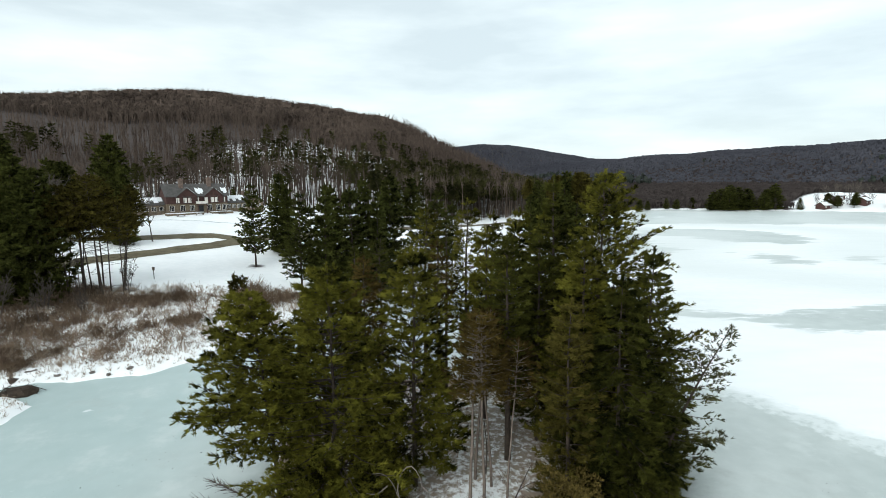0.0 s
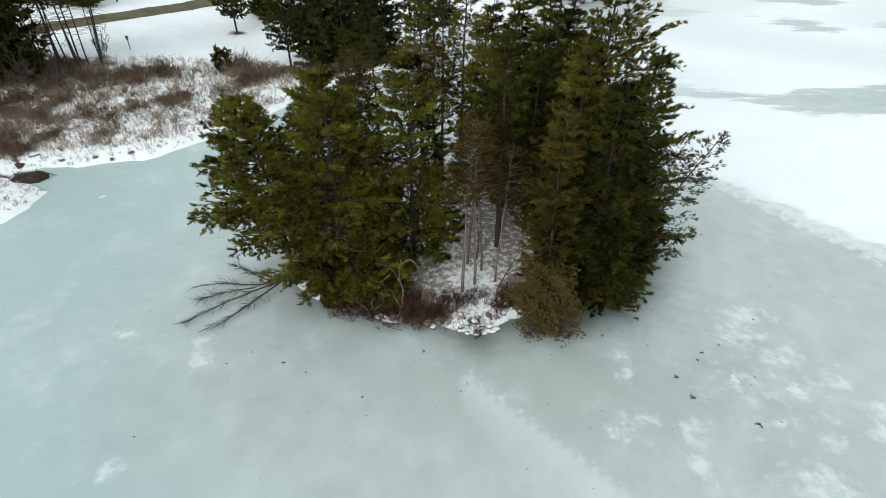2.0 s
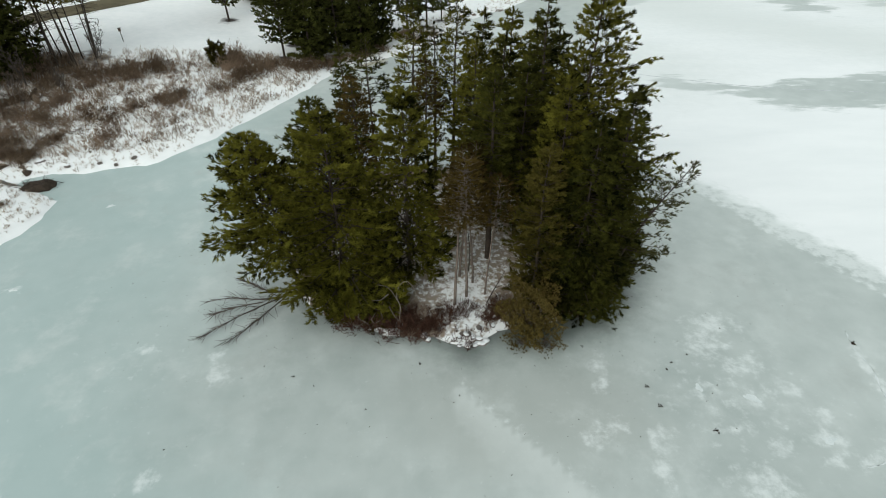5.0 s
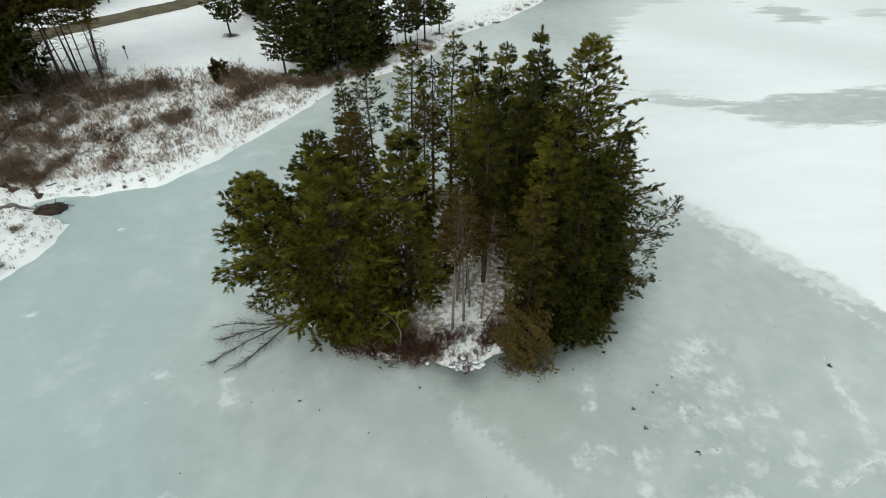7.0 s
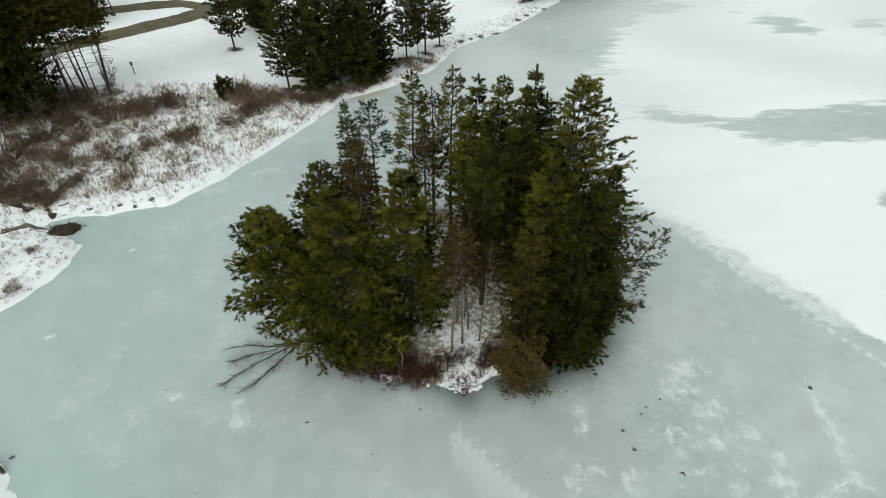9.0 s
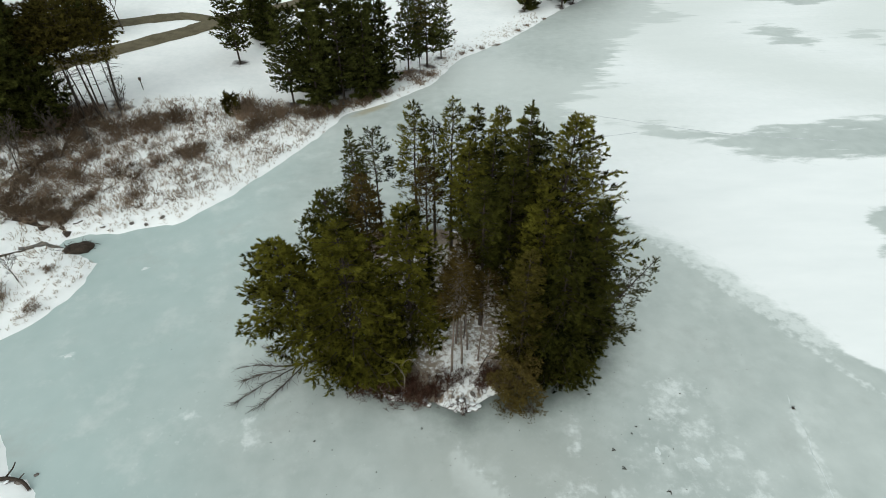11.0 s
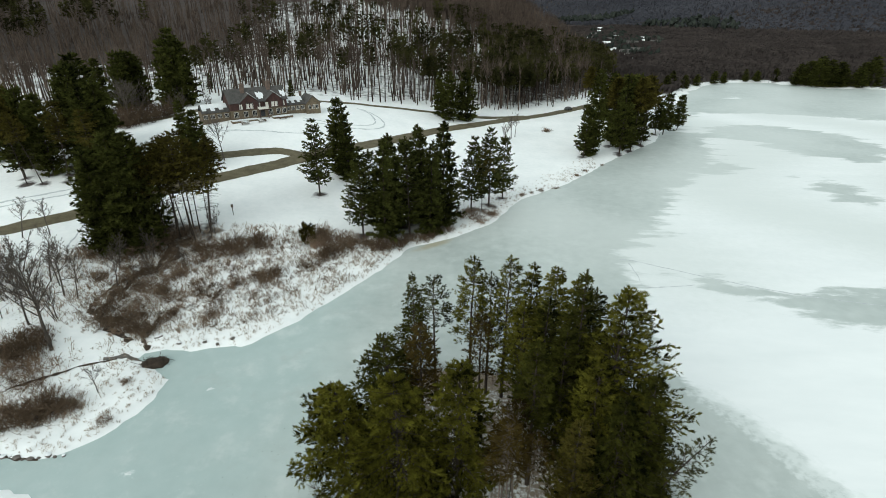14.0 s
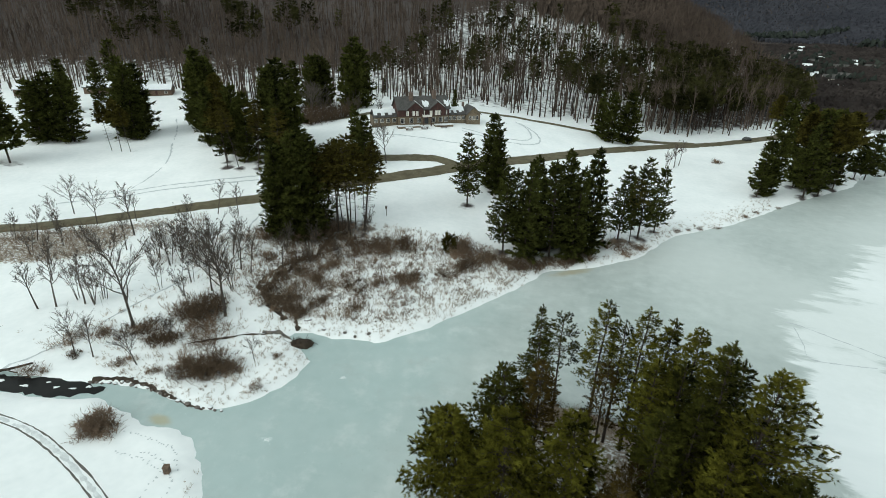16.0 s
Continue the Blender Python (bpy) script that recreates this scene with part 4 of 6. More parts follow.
LAKESIDE_TREES = [
    (-74.1, 140.2, 11, 1), (-69, 103, 8, 3), (-59, 102, 7, 4), (7.2, 198, 9, 3), (5, 194, 8, 4), (9, 201, 8.5, 2), (-97, 178, 8, 4), (-132, 150, 12, 3),
    (-138, 158, 13, 4), (-110, 140, 10, 2), (-128, 160, 12, 1), (-118.5, 166, 13, 0), (-121, 168.5, 12, 1), (-116, 168.5, 12.5, 4), (-122.5, 164.6, 9, 3), (-113, 171, 8, 4), (-106.5, 178, 9, 4), (-108.5, 176.5, 8, 3), (276, 366, 9, 0), (288, 378, 11, 1), (300, 374, 10, 0), (280, 380, 10, 1), (310, 388, 11, 0), (296, 392, 11, 0), (315, 400, 12, 1), (330, 420, 12, 0), (345, 432, 13, 1), (271, 374, 10, 4), (305, 367, 9, 3), (322, 398, 12, 4), (340, 412, 12, 0), (286, 366, 8, 4),
]
# x, y, height, pattern: 0 and 1 broad, 2 slender, 3 and 4 clumps of stems
THICKET_TREES = [
    (-75.8, 53.0, 15.5, 0), (-64.8, 62.4, 16.5, 1), (-66.2, 63.8, 13, 2), (-90.3, 54.9, 10, 2), (-92.9, 55.5, 9, 3), (-88.7, 55.2, 9.5, 4), (-88.5, 57.3, 9, 3), (-96.7, 50.5, 9.5, 2), (-94.4, 52.3, 10.2, 2), (-73.7, 76.5, 9.8, 2),
    (-78.3, 44.4, 7, 0), (-75.4, 45.2, 6.4, 1), (-67.7, 46.6, 6.2, 0), (-51.7, 54.5, 4.2, 1), (-68.4, 53.5, 4.8, 4), (-79.8, 75.5, 8, 2), (-70.9, 76.1, 8.4, 2), (-66.0, 79.8, 7.7, 2), (-78.5, 68.3, 7.6, 3), (-72.9, 67.6, 10.2, 2),
    (-70, 70, 8, 4), (-76, 64, 7, 4), (-82, 64, 7.5, 3), (-62, 84, 6, 3), (-58, 88, 5.5, 4), (-70, 86, 8, 3), (-66, 91, 7, 4),
]
THICKET_SAPLINGS = [
    (-87.3, 74.1, 7.8, 4), (-84.4, 75.6, 9, 3), (-95.1, 76.3, 7, 4), (-90.0, 78.2, 8, 4), (-84.1, 78.5, 8, 3), (-87.7, 71.5, 8, 4), (-92, 72.5, 8.4, 4), (-89, 75.5, 8.6, 3), (-86, 80, 7.8, 4), (-93, 79, 7.2, 3), (-91, 69.8, 7.4, 4), (-82, 73.5, 8, 3), (-96, 84, 7.4, 4),
]
ROADSIDE_TREES = [
    (-130.2, 81.2, 8.6, 0), (-129.6, 76.5, 7, 2), (-119.3, 79.2, 8.6, 0), (-106.0, 78.3, 12.2, 2), (-123.6, 68.0, 8.2, 2), (-116.0, 68.3, 6.5, 3), (-110.5, 70.5, 6.5, 4), (-101.4, 72.6, 8, 2), (-97.1, 94.8, 8.6, 2), (-92.4, 96.8, 8, 2),
    (-79.4, 80.4, 8, 2), (-76.9, 79.5, 7.8, 2), (-74.6, 81.0, 7, 2), (-112, 84, 7, 2), (-124, 73, 7, 4), (-104, 68, 7, 3), (-118, 63, 7, 4), (-110, 62, 7, 2), (-104, 58, 8, 2), (-128, 66, 7, 3), (-88, 92, 6, 3), (-84, 88, 6, 4), (-98, 88, 7, 2),
]
BARE_TREES = LAKESIDE_TREES + THICKET_TREES + THICKET_SAPLINGS + ROADSIDE_TREES
grown = {}
for i, (x, y, tall, kind) in enumerate(BARE_TREES):
    rng = random.Random(900 + i)
    key = (kind, i % 2)
    if key not in grown:
        (v, q), (tv, tt) = hardwood(60 + len(grown), 10, stems=(1, 1, 1, 3, 5)[kind], broad=(1.15, 1.0, .62, .5, .42)[kind], low=(.34, .4, .45, .4, .35)[kind])
        grown[key] = thing("bare_tree", x, y, 0, 0, "leafless tree with fine grey branches", "tree", "bare trees by the creek")
        part("trunk", tri_mesh("trunk", np.concatenate([v, tv]), tt + len(v), q), M_BARK, grown[key])
        ob = grown[key]
    else:
        ob = copy_thing(grown[key], pose(x, y, 0))
    s = tall / 10 * 1.15
    ob.matrix_basis = pose(x, y, ground(x, y), rng.uniform(-6, 6), rng.uniform(-6, 6), rng.uniform(0, 360)) @ Matrix.Diagonal((s, s, s, 1))


def stems(rng, at, tall, count, spread=.5, width=.035, twigs=4, lift=1.0):
    """Thin upright stems with side twigs, as flat slivers crossing one another, for shrubs and dry grass."""
    n = len(at)
    tall = np.broadcast_to(np.asarray(tall, float), (n,))
    foot = at[:, None] + np.concatenate([rng.normal(0, .22, (n, count, 2)) * tall[:, None, None], np.zeros((n, count, 1))], -1)
    d = unit(np.concatenate([rng.normal(0, spread, (n, count, 2)), np.full((n, count, 1), lift)], -1))
    long = tall[:, None, None] * rng.uniform(.6, 1.15, (n, count, 1))
    a, b = [foot.reshape(-1, 3)], [(foot + d * long).reshape(-1, 3)]
    for _ in range(twigs):
        k = rng.uniform(.3, .95, (n, count, 1))
        p = foot + d * long * k
        e = unit(d + rng.normal(0, .55, d.shape))
        a.append(p.reshape(-1, 3)), b.append((p + e * long * rng.uniform(.25, .5, k.shape)).reshape(-1, 3))
    a, b = np.concatenate(a), np.concatenate(b)
    w = unit(np.cross(b - a, rng.normal(0, 1, a.shape))) * width * rng.uniform(.6, 1.4, (len(a), 1))
    v = np.stack([a + w, a - w, b], 1).reshape(-1, 3)
    return v, np.arange(len(v)).reshape(-1, 3)


def on_land(px, py, lift=0.0):
    return np.stack([px, py, land(px, py) + lift], -1)


def scatter(rng, ring, n, margin=0.0):
    lo, hi = ring.min(0), ring.max(0)
    p = rng.uniform(lo, hi, (n, 2))
    return p[away(p[:, 0], p[:, 1], ring) < -margin]


def brushy(px, py):
    """How thick the scrub stands: thick inland and by the creek, thin along the ice, with bare snow between clumps."""
    a = np.sin(px * .62 + 1.9 * np.sin(py * .37 + .4)) * np.cos(py * .58 + 1.2 * np.sin(px * .29))
    b = np.sin(px * 1.45 + 1.3 * np.sin(py * 1.1)) * np.cos(py * 1.3 - px * .4)
    inland = away(px, py, LAKE)
    c = np.sin(px * 3.3 + 1.1 * np.sin(py * 2.3)) * np.cos(py * 2.9 - px * .7)
    return .28 * a + .30 * b + .34 * c + .17 * step(3, 17, inland) - .17 + .06 * step(-42, -62, px) - .2 * step(-40, -28, px)


rng = np.random.default_rng(5)
p = scatter(rng, SCRUB, 13000)
clump = brushy(p[:, 0], p[:, 1])
p = p[rng.uniform(.03, .78, len(p)) < clump]
clump = brushy(p[:, 0], p[:, 1])
tagged(part("scrub", tri_mesh("scrub", *stems(rng, on_land(p[:, 0], p[:, 1]), rng.uniform(.4, 1.1, len(p)) * (1 + 1.2 * np.clip(clump, 0, .7)), 6, .55, .03)), M_TWIG), "tangled leafless brown scrub on snow", "scrub", kind="stuff")
p = scatter(rng, SCRUB, 1500)
p = p[rng.uniform(-.3, .5, len(p)) < brushy(p[:, 0], p[:, 1])]
tagged(part("dark_tussocks", tri_mesh("dark_tussocks", *stems(rng, on_land(p[:, 0], p[:, 1]), rng.uniform(.3, .75, len(p)), 16, .8, .022, 2)), M_SHRUB), "dark brown tussocks among the scrub", "scrub", kind="stuff")
ISLAND_SHRUBS = [
    (-7, 37.3, 1.7, 2), (-5.4, 36.6, 1.6, 2), (-4, 36.4, 1.8, 2), (-2.6, 36.2, 1.7, 2), (-1.2, 36, 1.5, 2), (0.2, 36.1, 1.3, 2), (1.5, 37.3, 1.0, 2), (3.1, 38.1, 0.9, 2),
    (5.3, 36.9, 1.2, 2), (5.9, 38.3, 1.3, 2), (11.6, 37.6, 1.6, 2), (13.3, 38.5, 1.6, 2), (15.3, 40.3, 1.7, 2), (16.9, 42, 1.7, 2), (-8.6, 38.2, 1.5, 2),
]
SHORE_SHRUBS = [
    (-22, 103.4, 2.4, 1), (-24.2, 104, 2.2, 1), (-19.6, 105.8, 2.0, 1), (-6, 124, 2.4, 0), (-3, 122.5, 2.2, 0), (1, 126, 2.0, 0), (-13, 112.6, 1.8, 1), (9.5, 142, 0.9, 0),
    (12, 144.5, 0.7, 0), (15, 147, 1.0, 0), (19, 150.5, 0.8, 0), (27, 162, 1.0, 0), (30, 167, 0.8, 0), (37, 176, 0.9, 0), (22, 214, 2.2, 0), (-26, 104.8, 1.9, 1), (-23.5, 105.2, 1.7, 1), (-20.5, 106.4, 1.9, 1), (-18, 107.6, 1.8, 1), (-15.8, 109.4, 1.9, 1), (-13.8, 110.8, 1.7, 1), (-11.5, 113.2, 1.8, 1), (-9.6, 115.2, 1.6, 1), (-30, 104.6, 1.8, 1),
]
SCRUB_SHRUBS = [
    (-61, 70.5, 2.0, 1), (-58.4, 69.6, 1.8, 0), (-55.2, 69.2, 1.6, 1), (-63.6, 73, 2.2, 1), (-60, 74, 1.9, 0), (-64.5, 77.5, 2.2, 1), (-62.6, 81, 2.0, 1), (-66.8, 86, 2.4, 1),
    (-64.2, 92.6, 2.4, 1), (-57, 72.8, 1.7, 1), (-53, 73.6, 1.5, 0), (-66, 96, 3.2, 1), (-69, 95.4, 3.0, 0), (-72, 97.5, 3.4, 1), (-63, 97.4, 2.8, 1), (-75, 101, 3.4, 0),
    (-68, 99.5, 3.0, 1), (-78, 96, 3.2, 1), (-80, 91, 3.0, 0), (-76.5, 90, 2.8, 1), (-70, 90.5, 2.6, 1), (-71, 101, 3.0, 0), (-64, 101, 2.6, 0), (-31.5, 99.1, 3.0, 1),
]
SCRUB_SHRUBS_B = [
    (-33.0, 98.0, 2.2, 1), (-49.6, 100, 3.0, 1), (-47.8, 100.8, 2.6, 1), (-51.5, 95.4, 2.4, 0), (-41.4, 86.9, 2.2, 1), (-43.0, 87.4, 1.8, 0), (-36.4, 104.8, 2.8, 1), (-53.6, 98.5, 2.6, 1),
    (-55.8, 92.5, 2.4, 0), (-58.4, 95, 2.8, 1), (-61, 90.5, 2.6, 1), (-57.5, 86, 2.2, 0), (-63.5, 86, 2.6, 1), (-60, 80.5, 2.2, 0), (-65.8, 81.5, 2.4, 1), (-55, 78.5, 1.8, 0),
    (-35, 93, 1.8, 1), (-46, 84, 2.2, 0), (-33, 105, 3.0, 0), (-36.5, 103.5, 3.6, 0), (-29.5, 104, 2.2, 1),
]
CREEK_SHRUBS = [
    (-55.5, 50.5, 2.6, 1), (-58, 51.5, 2.4, 1), (-60.5, 49.5, 2.2, 0), (-53, 51.5, 1.8, 0), (-60.6, 35.4, 2.1, 0), (-61.5, 34.9, 1.9, 0), (-60.9, 34.5, 1.9, 0), (-61.3, 35.8, 2.2, 0), (-60.2, 34.9, 1.8, 1), (-69.4, 60.6, 3.2, 1), (-70.5, 61.2, 3.0, 1), (-68.7, 61.6, 2.6, 1), (-57.6, 48.6, 2.2, 1), (-59.6, 47.4, 2.0, 1), (-56.4, 49.8, 2.3, 1), (-54.4, 51.4, 1.9, 1), (-75.6, 52.4, 1.8, 1), (-74.2, 53.4, 2.0, 0), (-68.6, 53, 2.2, 1), (-80.2, 39.3, 1.5, 0), (-78.4, 44.4, 1.3, 1), (-70, 46, 1.4, 0), (-56, 69.4, 2.3, 1), (-59.4, 71, 2.4, 1), (-53.6, 68.6, 1.7, 1), (-49.2, 80.4, 2.4, 1), (-45.6, 74.4, 1.7, 0), (-57.3, 79.6, 2.2, 1), (-52.8, 73.2, 1.8, 1), (-41.2, 88.3, 2.4, 1), (-53, 96.2, 2.4, 1), (-68, 62, 2.6, 1), (-70, 65, 2.4, 1),
    (-72, 60, 2.2, 0), (-66, 58, 2.2, 0), (-79, 50, 2.0, 0), (-83, 47, 1.8, 0), (-73, 55, 2.0, 1), (-69, 52, 2.2, 1), (-62, 55.5, 2.2, 0), (-64, 46.5, 1.2, 0),
    (-49.5, 57, 1.0, 0), (-47.5, 50, 0.9, 0),
]
SHRUBS = ISLAND_SHRUBS + SHORE_SHRUBS + SCRUB_SHRUBS + SCRUB_SHRUBS_B + CREEK_SHRUBS
bushes = {}
for i, (x, y, tall, red) in enumerate(SHRUBS):
    r2 = random.Random(70 + i)
    key = (red, i % 3)
    if key not in bushes:
        g = np.random.default_rng(40 + len(bushes))
        base = np.concatenate([g.uniform(-1, 1, (16, 2)) * g.uniform(.3, .95, (1, 2)) + g.normal(0, .2, (16, 2)), np.zeros((16, 1))], -1)
        bushes[key] = thing("shrub", x, y, 0, 0, ("leafless grey-brown shrub on the snow", "dense reddish brown leafless shrub", "dark red leafless shrub on the island's shore")[red], "shrub", "lakeside shrubs" if red < 2 else "island shrubs")
        part("brush", tri_mesh("brush", *stems(g, base, g.uniform(.35, 1.05, 16), 14, .55, .013, 5)), (M_TWIG, M_SHRUB, M_RED_TWIG)[red], bushes[key])
        ob = bushes[key]
    else:
        ob = copy_thing(bushes[key], pose(x, y, 0))
    ob.matrix_basis = pose(x, y, ground(x, y) - .05, 0, 0, r2.uniform(0, 360)) @ Matrix.Diagonal((tall * r2.uniform(.8, 1.4), tall * r2.uniform(.8, 1.4), tall * r2.uniform(.7, 1), 1))

wide_ring = np.array([(-20, 101), (-25, 90), (-31, 79), (-38, 71), (-52, 69), (-66, 68), (-80, 72), (-92, 78), (-84, 92), (-66, 104), (-48, 109), (-30, 110)], float)
p = np.concatenate([scatter(rng, wide_ring, 3800), np.stack([rng.uniform(-84, -50, 420), rng.uniform(47, 82, 420)], -1)])
p = p[away(p[:, 0], p[:, 1], LAKE) > .8]
tagged(part("pale_scrub", tri_mesh("pale_scrub", *stems(rng, on_land(p[:, 0], p[:, 1]), rng.uniform(.4, 1.3, len(p)), 5, .5, .034, 3)), M_STRAW), "pale dead stalks standing through the snow", "scrub", kind="stuff")

p = np.concatenate([scatter(rng, ROAD_BRUSH, 1900), scatter(rng, THICKET, 420)])
tagged(part("roadside_brush", tri_mesh("roadside_brush", *stems(rng, on_land(p[:, 0], p[:, 1]), rng.uniform(.6, 2.0, len(p)), 5, .45, .026)), M_TWIG), "brown leafless brush beside the road", "scrub", kind="stuff")

p = scatter(rng, LANE_BRUSH, 420)
tagged(part("lane_brush", tri_mesh("lane_brush", *stems(rng, on_land(p[:, 0], p[:, 1]), rng.uniform(1.5, 6.5, len(p)), 6, .4, .05, 6)), M_SHRUB), "tall brown leafless brush beside the lodge lane", "scrub", kind="stuff")

# tussocks along the shore
ring = smooth_line(LAKE[13:54], 1.0)
p = np.repeat(ring, 15, 0) + rng.normal(0, 3.6, (len(ring) * 15, 2))
d = away(p[:, 0], p[:, 1], LAKE)
p = p[(d > .4) & (d < 9) & (p[:, 0] < 35) & ((p[:, 0] > -44) | (p[:, 1] > 44))]
tagged(part("dry_grass", tri_mesh("dry_grass", *stems(rng, on_land(p[:, 0], p[:, 1]), rng.uniform(.2, .75, len(p)), 7, .6, .022, 1)), M_STRAW), "dry brown grass tufts poking out of snow", "grass", kind="stuff")


# ---- woods on the hills ----
def bare_wood(rng, at, tall, twigs, r=.16, wide=.3, low=.38):
    """Many leafless trees in one mesh: a three-sided trunk each, and slivers for the limbs."""
    n = len(at)
    tall = tall[:, None]
    tip = at + np.concatenate([rng.normal(0, .05, (n, 2)) * tall, tall * .74], -1)
    a = np.arange(3) * 2.094
    ringv = np.stack([np.cos(a), np.sin(a), 0 * a], -1)
    size = (r * tall / 18)[:, None]
    v1 = (at[:, None] - [0, 0, .5]) + ringv * size
    v2 = tip[:, None] + ringv * size * .15
    v = np.concatenate([v1, v2], 1).reshape(-1, 3)
    k = np.arange(n)[:, None] * 6
    t = np.concatenate([np.concatenate([k + [i, (i + 1) % 3, 3 + i], k + [(i + 1) % 3, 3 + (i + 1) % 3, 3 + i]], 1) for i in range(3)], 1).reshape(-1, 3)
    f = rng.uniform(low, .9, (n, twigs, 1))
    p = at[:, None] + (tip - at)[:, None] * np.minimum(f * 1.25, 1)
    g = np.clip(f + rng.uniform(.08, .3, f.shape), .5, 1.02)
    turn = rng.uniform(0, 6.283, f.shape)
    wide = wide * tall[:, None] * np.sqrt(np.clip(1 - ((g - .72) / .33) ** 2, .02, 1)) * rng.uniform(.35, 1, f.shape)
    e = at[:, None] + np.concatenate([wide * np.cos(turn), wide * np.sin(turn), g * tall[:, None]], -1)
    d = unit(e - p)
    w = unit(np.cross(d, rng.normal(0, 1, d.shape))) * (size * .22 + .03)
    s = np.stack([p + w, p - w, e + w * .4], 2).reshape(-1, 3)
    return np.concatenate([v, s]), np.concatenate([t, np.arange(len(s)).reshape(-1, 3) + len(v)])


def hill_points(rng, n, box_, test):
    p = np.stack([rng.uniform(box_[0], box_[1], n), rng.uniform(box_[2], box_[3], n)], -1)
    return p[test(p[:, 0], p[:, 1])]


def wood_edge(x):
    return np.interp(x, [-700, -300, -275, -237, -190, -160, -137, -110, -69, -45, -25, -3, 20, 39, 75, 140], [120, 172, 192, 210, 200, 205, 232, 222, 216, 225, 234, 242, 255, 277, 335, 430])


def in_wood(x, y):
    """The wood ends where the valley opens towards the village."""
    return np.hypot(x, y) < np.interp(np.degrees(np.arctan2(x, y)), [-90, 0, 3.3, 8.4, 12.0, 12.4], [9e3, 700, 560, 425, 350, 0])


rng = np.random.default_rng(11)
p = hill_points(rng, 19000, (-660, 140, 150, 640), lambda x, y: ((near_hill(x, y) > .6) | (x > -60)) & (y > wood_edge(x)) & (y < 640) & in_wood(x, y) & (near_hill(x, y) < 62))
tagged(part("hill_wood", tri_mesh("hill_wood", *bare_wood(rng, on_land(p[:, 0], p[:, 1]), rng.uniform(13, 17, len(p)) + 5 * step(46, 22, near_hill(p[:, 0], p[:, 1])), 13, .3, .2, .62)), M_FOREST), "leafless brown hardwood forest on a snowy hillside", "forest", kind="stuff")

# the pine belt at the hill's foot: bare poles with dark tops
p = hill_points(rng, 2600, (-330, 95, 170, 370), lambda x, y: (near_hill(x, y) < 30) & (y > wood_edge(x) + 2) & in_wood(x, y))
p = np.concatenate([p, hill_points(rng, 1500, (-45, 100, 235, 400), lambda x, y: (near_hill(x, y) < 10) & (y > wood_edge(x) + 2) & in_wood(x, y))])
p = p[rng.uniform(0, 1, len(p)) < (.20 + .5 * step(-30, 15, p[:, 0])) * (.35 + 1.1 * (np.sin(p[:, 0] * .13 + np.sin(p[:, 1] * .1)) > -.2)) * (1 - .9 * step(-110, -150, p[:, 0]))]
# clumps of pines among the hardwoods of the west flank
for x, y, n in ((-345, 250, 16), (-318, 262, 12), (-307, 292, 14), (-253, 280, 12), (-232, 262, 9), (-214, 290, 12), (-285, 240, 10)):
    p = np.concatenate([p, rng.normal(0, 1, (n, 2)) * [8, 6] + [x, y]])
at = on_land(p[:, 0], p[:, 1])
tall = rng.uniform(18, 24, len(p)) - 4 * step(-60, 20, p[:, 0])
v, t = bare_wood(rng, at, tall, 2, .22)
tagged(part("pine_belt_trunks", tri_mesh("pine_belt_trunks", v, t), M_PINE_BARK), "straight bare pine trunks along the foot of the hill", "forest", kind="stuff")
m = 56
k = rng.uniform(.6, 1, (len(p), m, 1))
c = at[:, None] + np.concatenate([np.zeros((len(p), m, 2)), k * tall[:, None, None]], -1)
a = rng.uniform(0, 6.28, (len(p), m, 1))
out = np.concatenate([np.cos(a), np.sin(a), .1 + 0 * a], -1)
c = c + out * rng.uniform(.3, 1, (len(p), m, 1)) * 3.2 * (1.15 - k) ** .5
tagged(part("pine_belt_crowns", tri_mesh("pine_belt_crowns", *tufts(rng, c.reshape(-1, 3), out.reshape(-1, 3), 1.5, 3, .24)), M_BELT), "dark green pine crowns along the foot of the hill", "forest", kind="stuff")

# woods far off
def far_crowns(rng, at, tall, wide):
    """Crowns so far off that each is a few ragged facets on a pole."""
    n = len(at)
    turn = rng.uniform(0, 6.283, (n, 5)) * .25 + np.arange(5) * 1.2566
    ringv = np.stack([np.cos(turn), np.sin(turn), 0 * turn], -1) * (wide[:, None] * rng.uniform(.7, 1.15, (n, 5)))[..., None] + np.array([0, 0, 1]) * (tall[:, None] * rng.uniform(.5, .85, (n, 5)))[..., None]
    top = np.concatenate([rng.normal(0, .12, (n, 1, 2)) * tall[:, None, None], tall[:, None, None]], -1)
    foot = np.zeros((n, 1, 3)) - [0, 0, .5]
    v = (at[:, None] + np.concatenate([ringv, top, foot], 1)).reshape(-1, 3)
    k = np.arange(n)[:, None] * 7
    i = np.arange(5)
    t = np.stack([i, (i + 1) % 5, np.full(5, 5)], -1).reshape(-1)
    u = np.stack([(i[:3] + 1) % 5, i[:3], np.full(3, 6)], -1).reshape(-1)
    return v, np.concatenate([(k + t).reshape(-1, 3), (k + u).reshape(-1, 3)])


def far_stems(rng, at, tall, wide):
    """Leafless trees so far off that each is three fine fans of twigs."""
    n = len(at)
    turn = rng.uniform(0, 6.283, (n, 3))
    side = np.stack([np.cos(turn), np.sin(turn), 0 * turn], -1) * (wide[:, None] * rng.uniform(.5, 1, (n, 3)))[..., None]
    up = np.array([0, 0, 1]) * (tall[:, None] * rng.uniform(.75, 1.05, (n, 3)))[..., None]
    foot = np.repeat(at[:, None], 3, 1)
    v = np.stack([foot, foot + side + up * rng.uniform(.7, 1, (n, 3, 1)), foot - side + up], 2).reshape(-1, 3)
    return v, np.arange(len(v)).reshape(-1, 3)


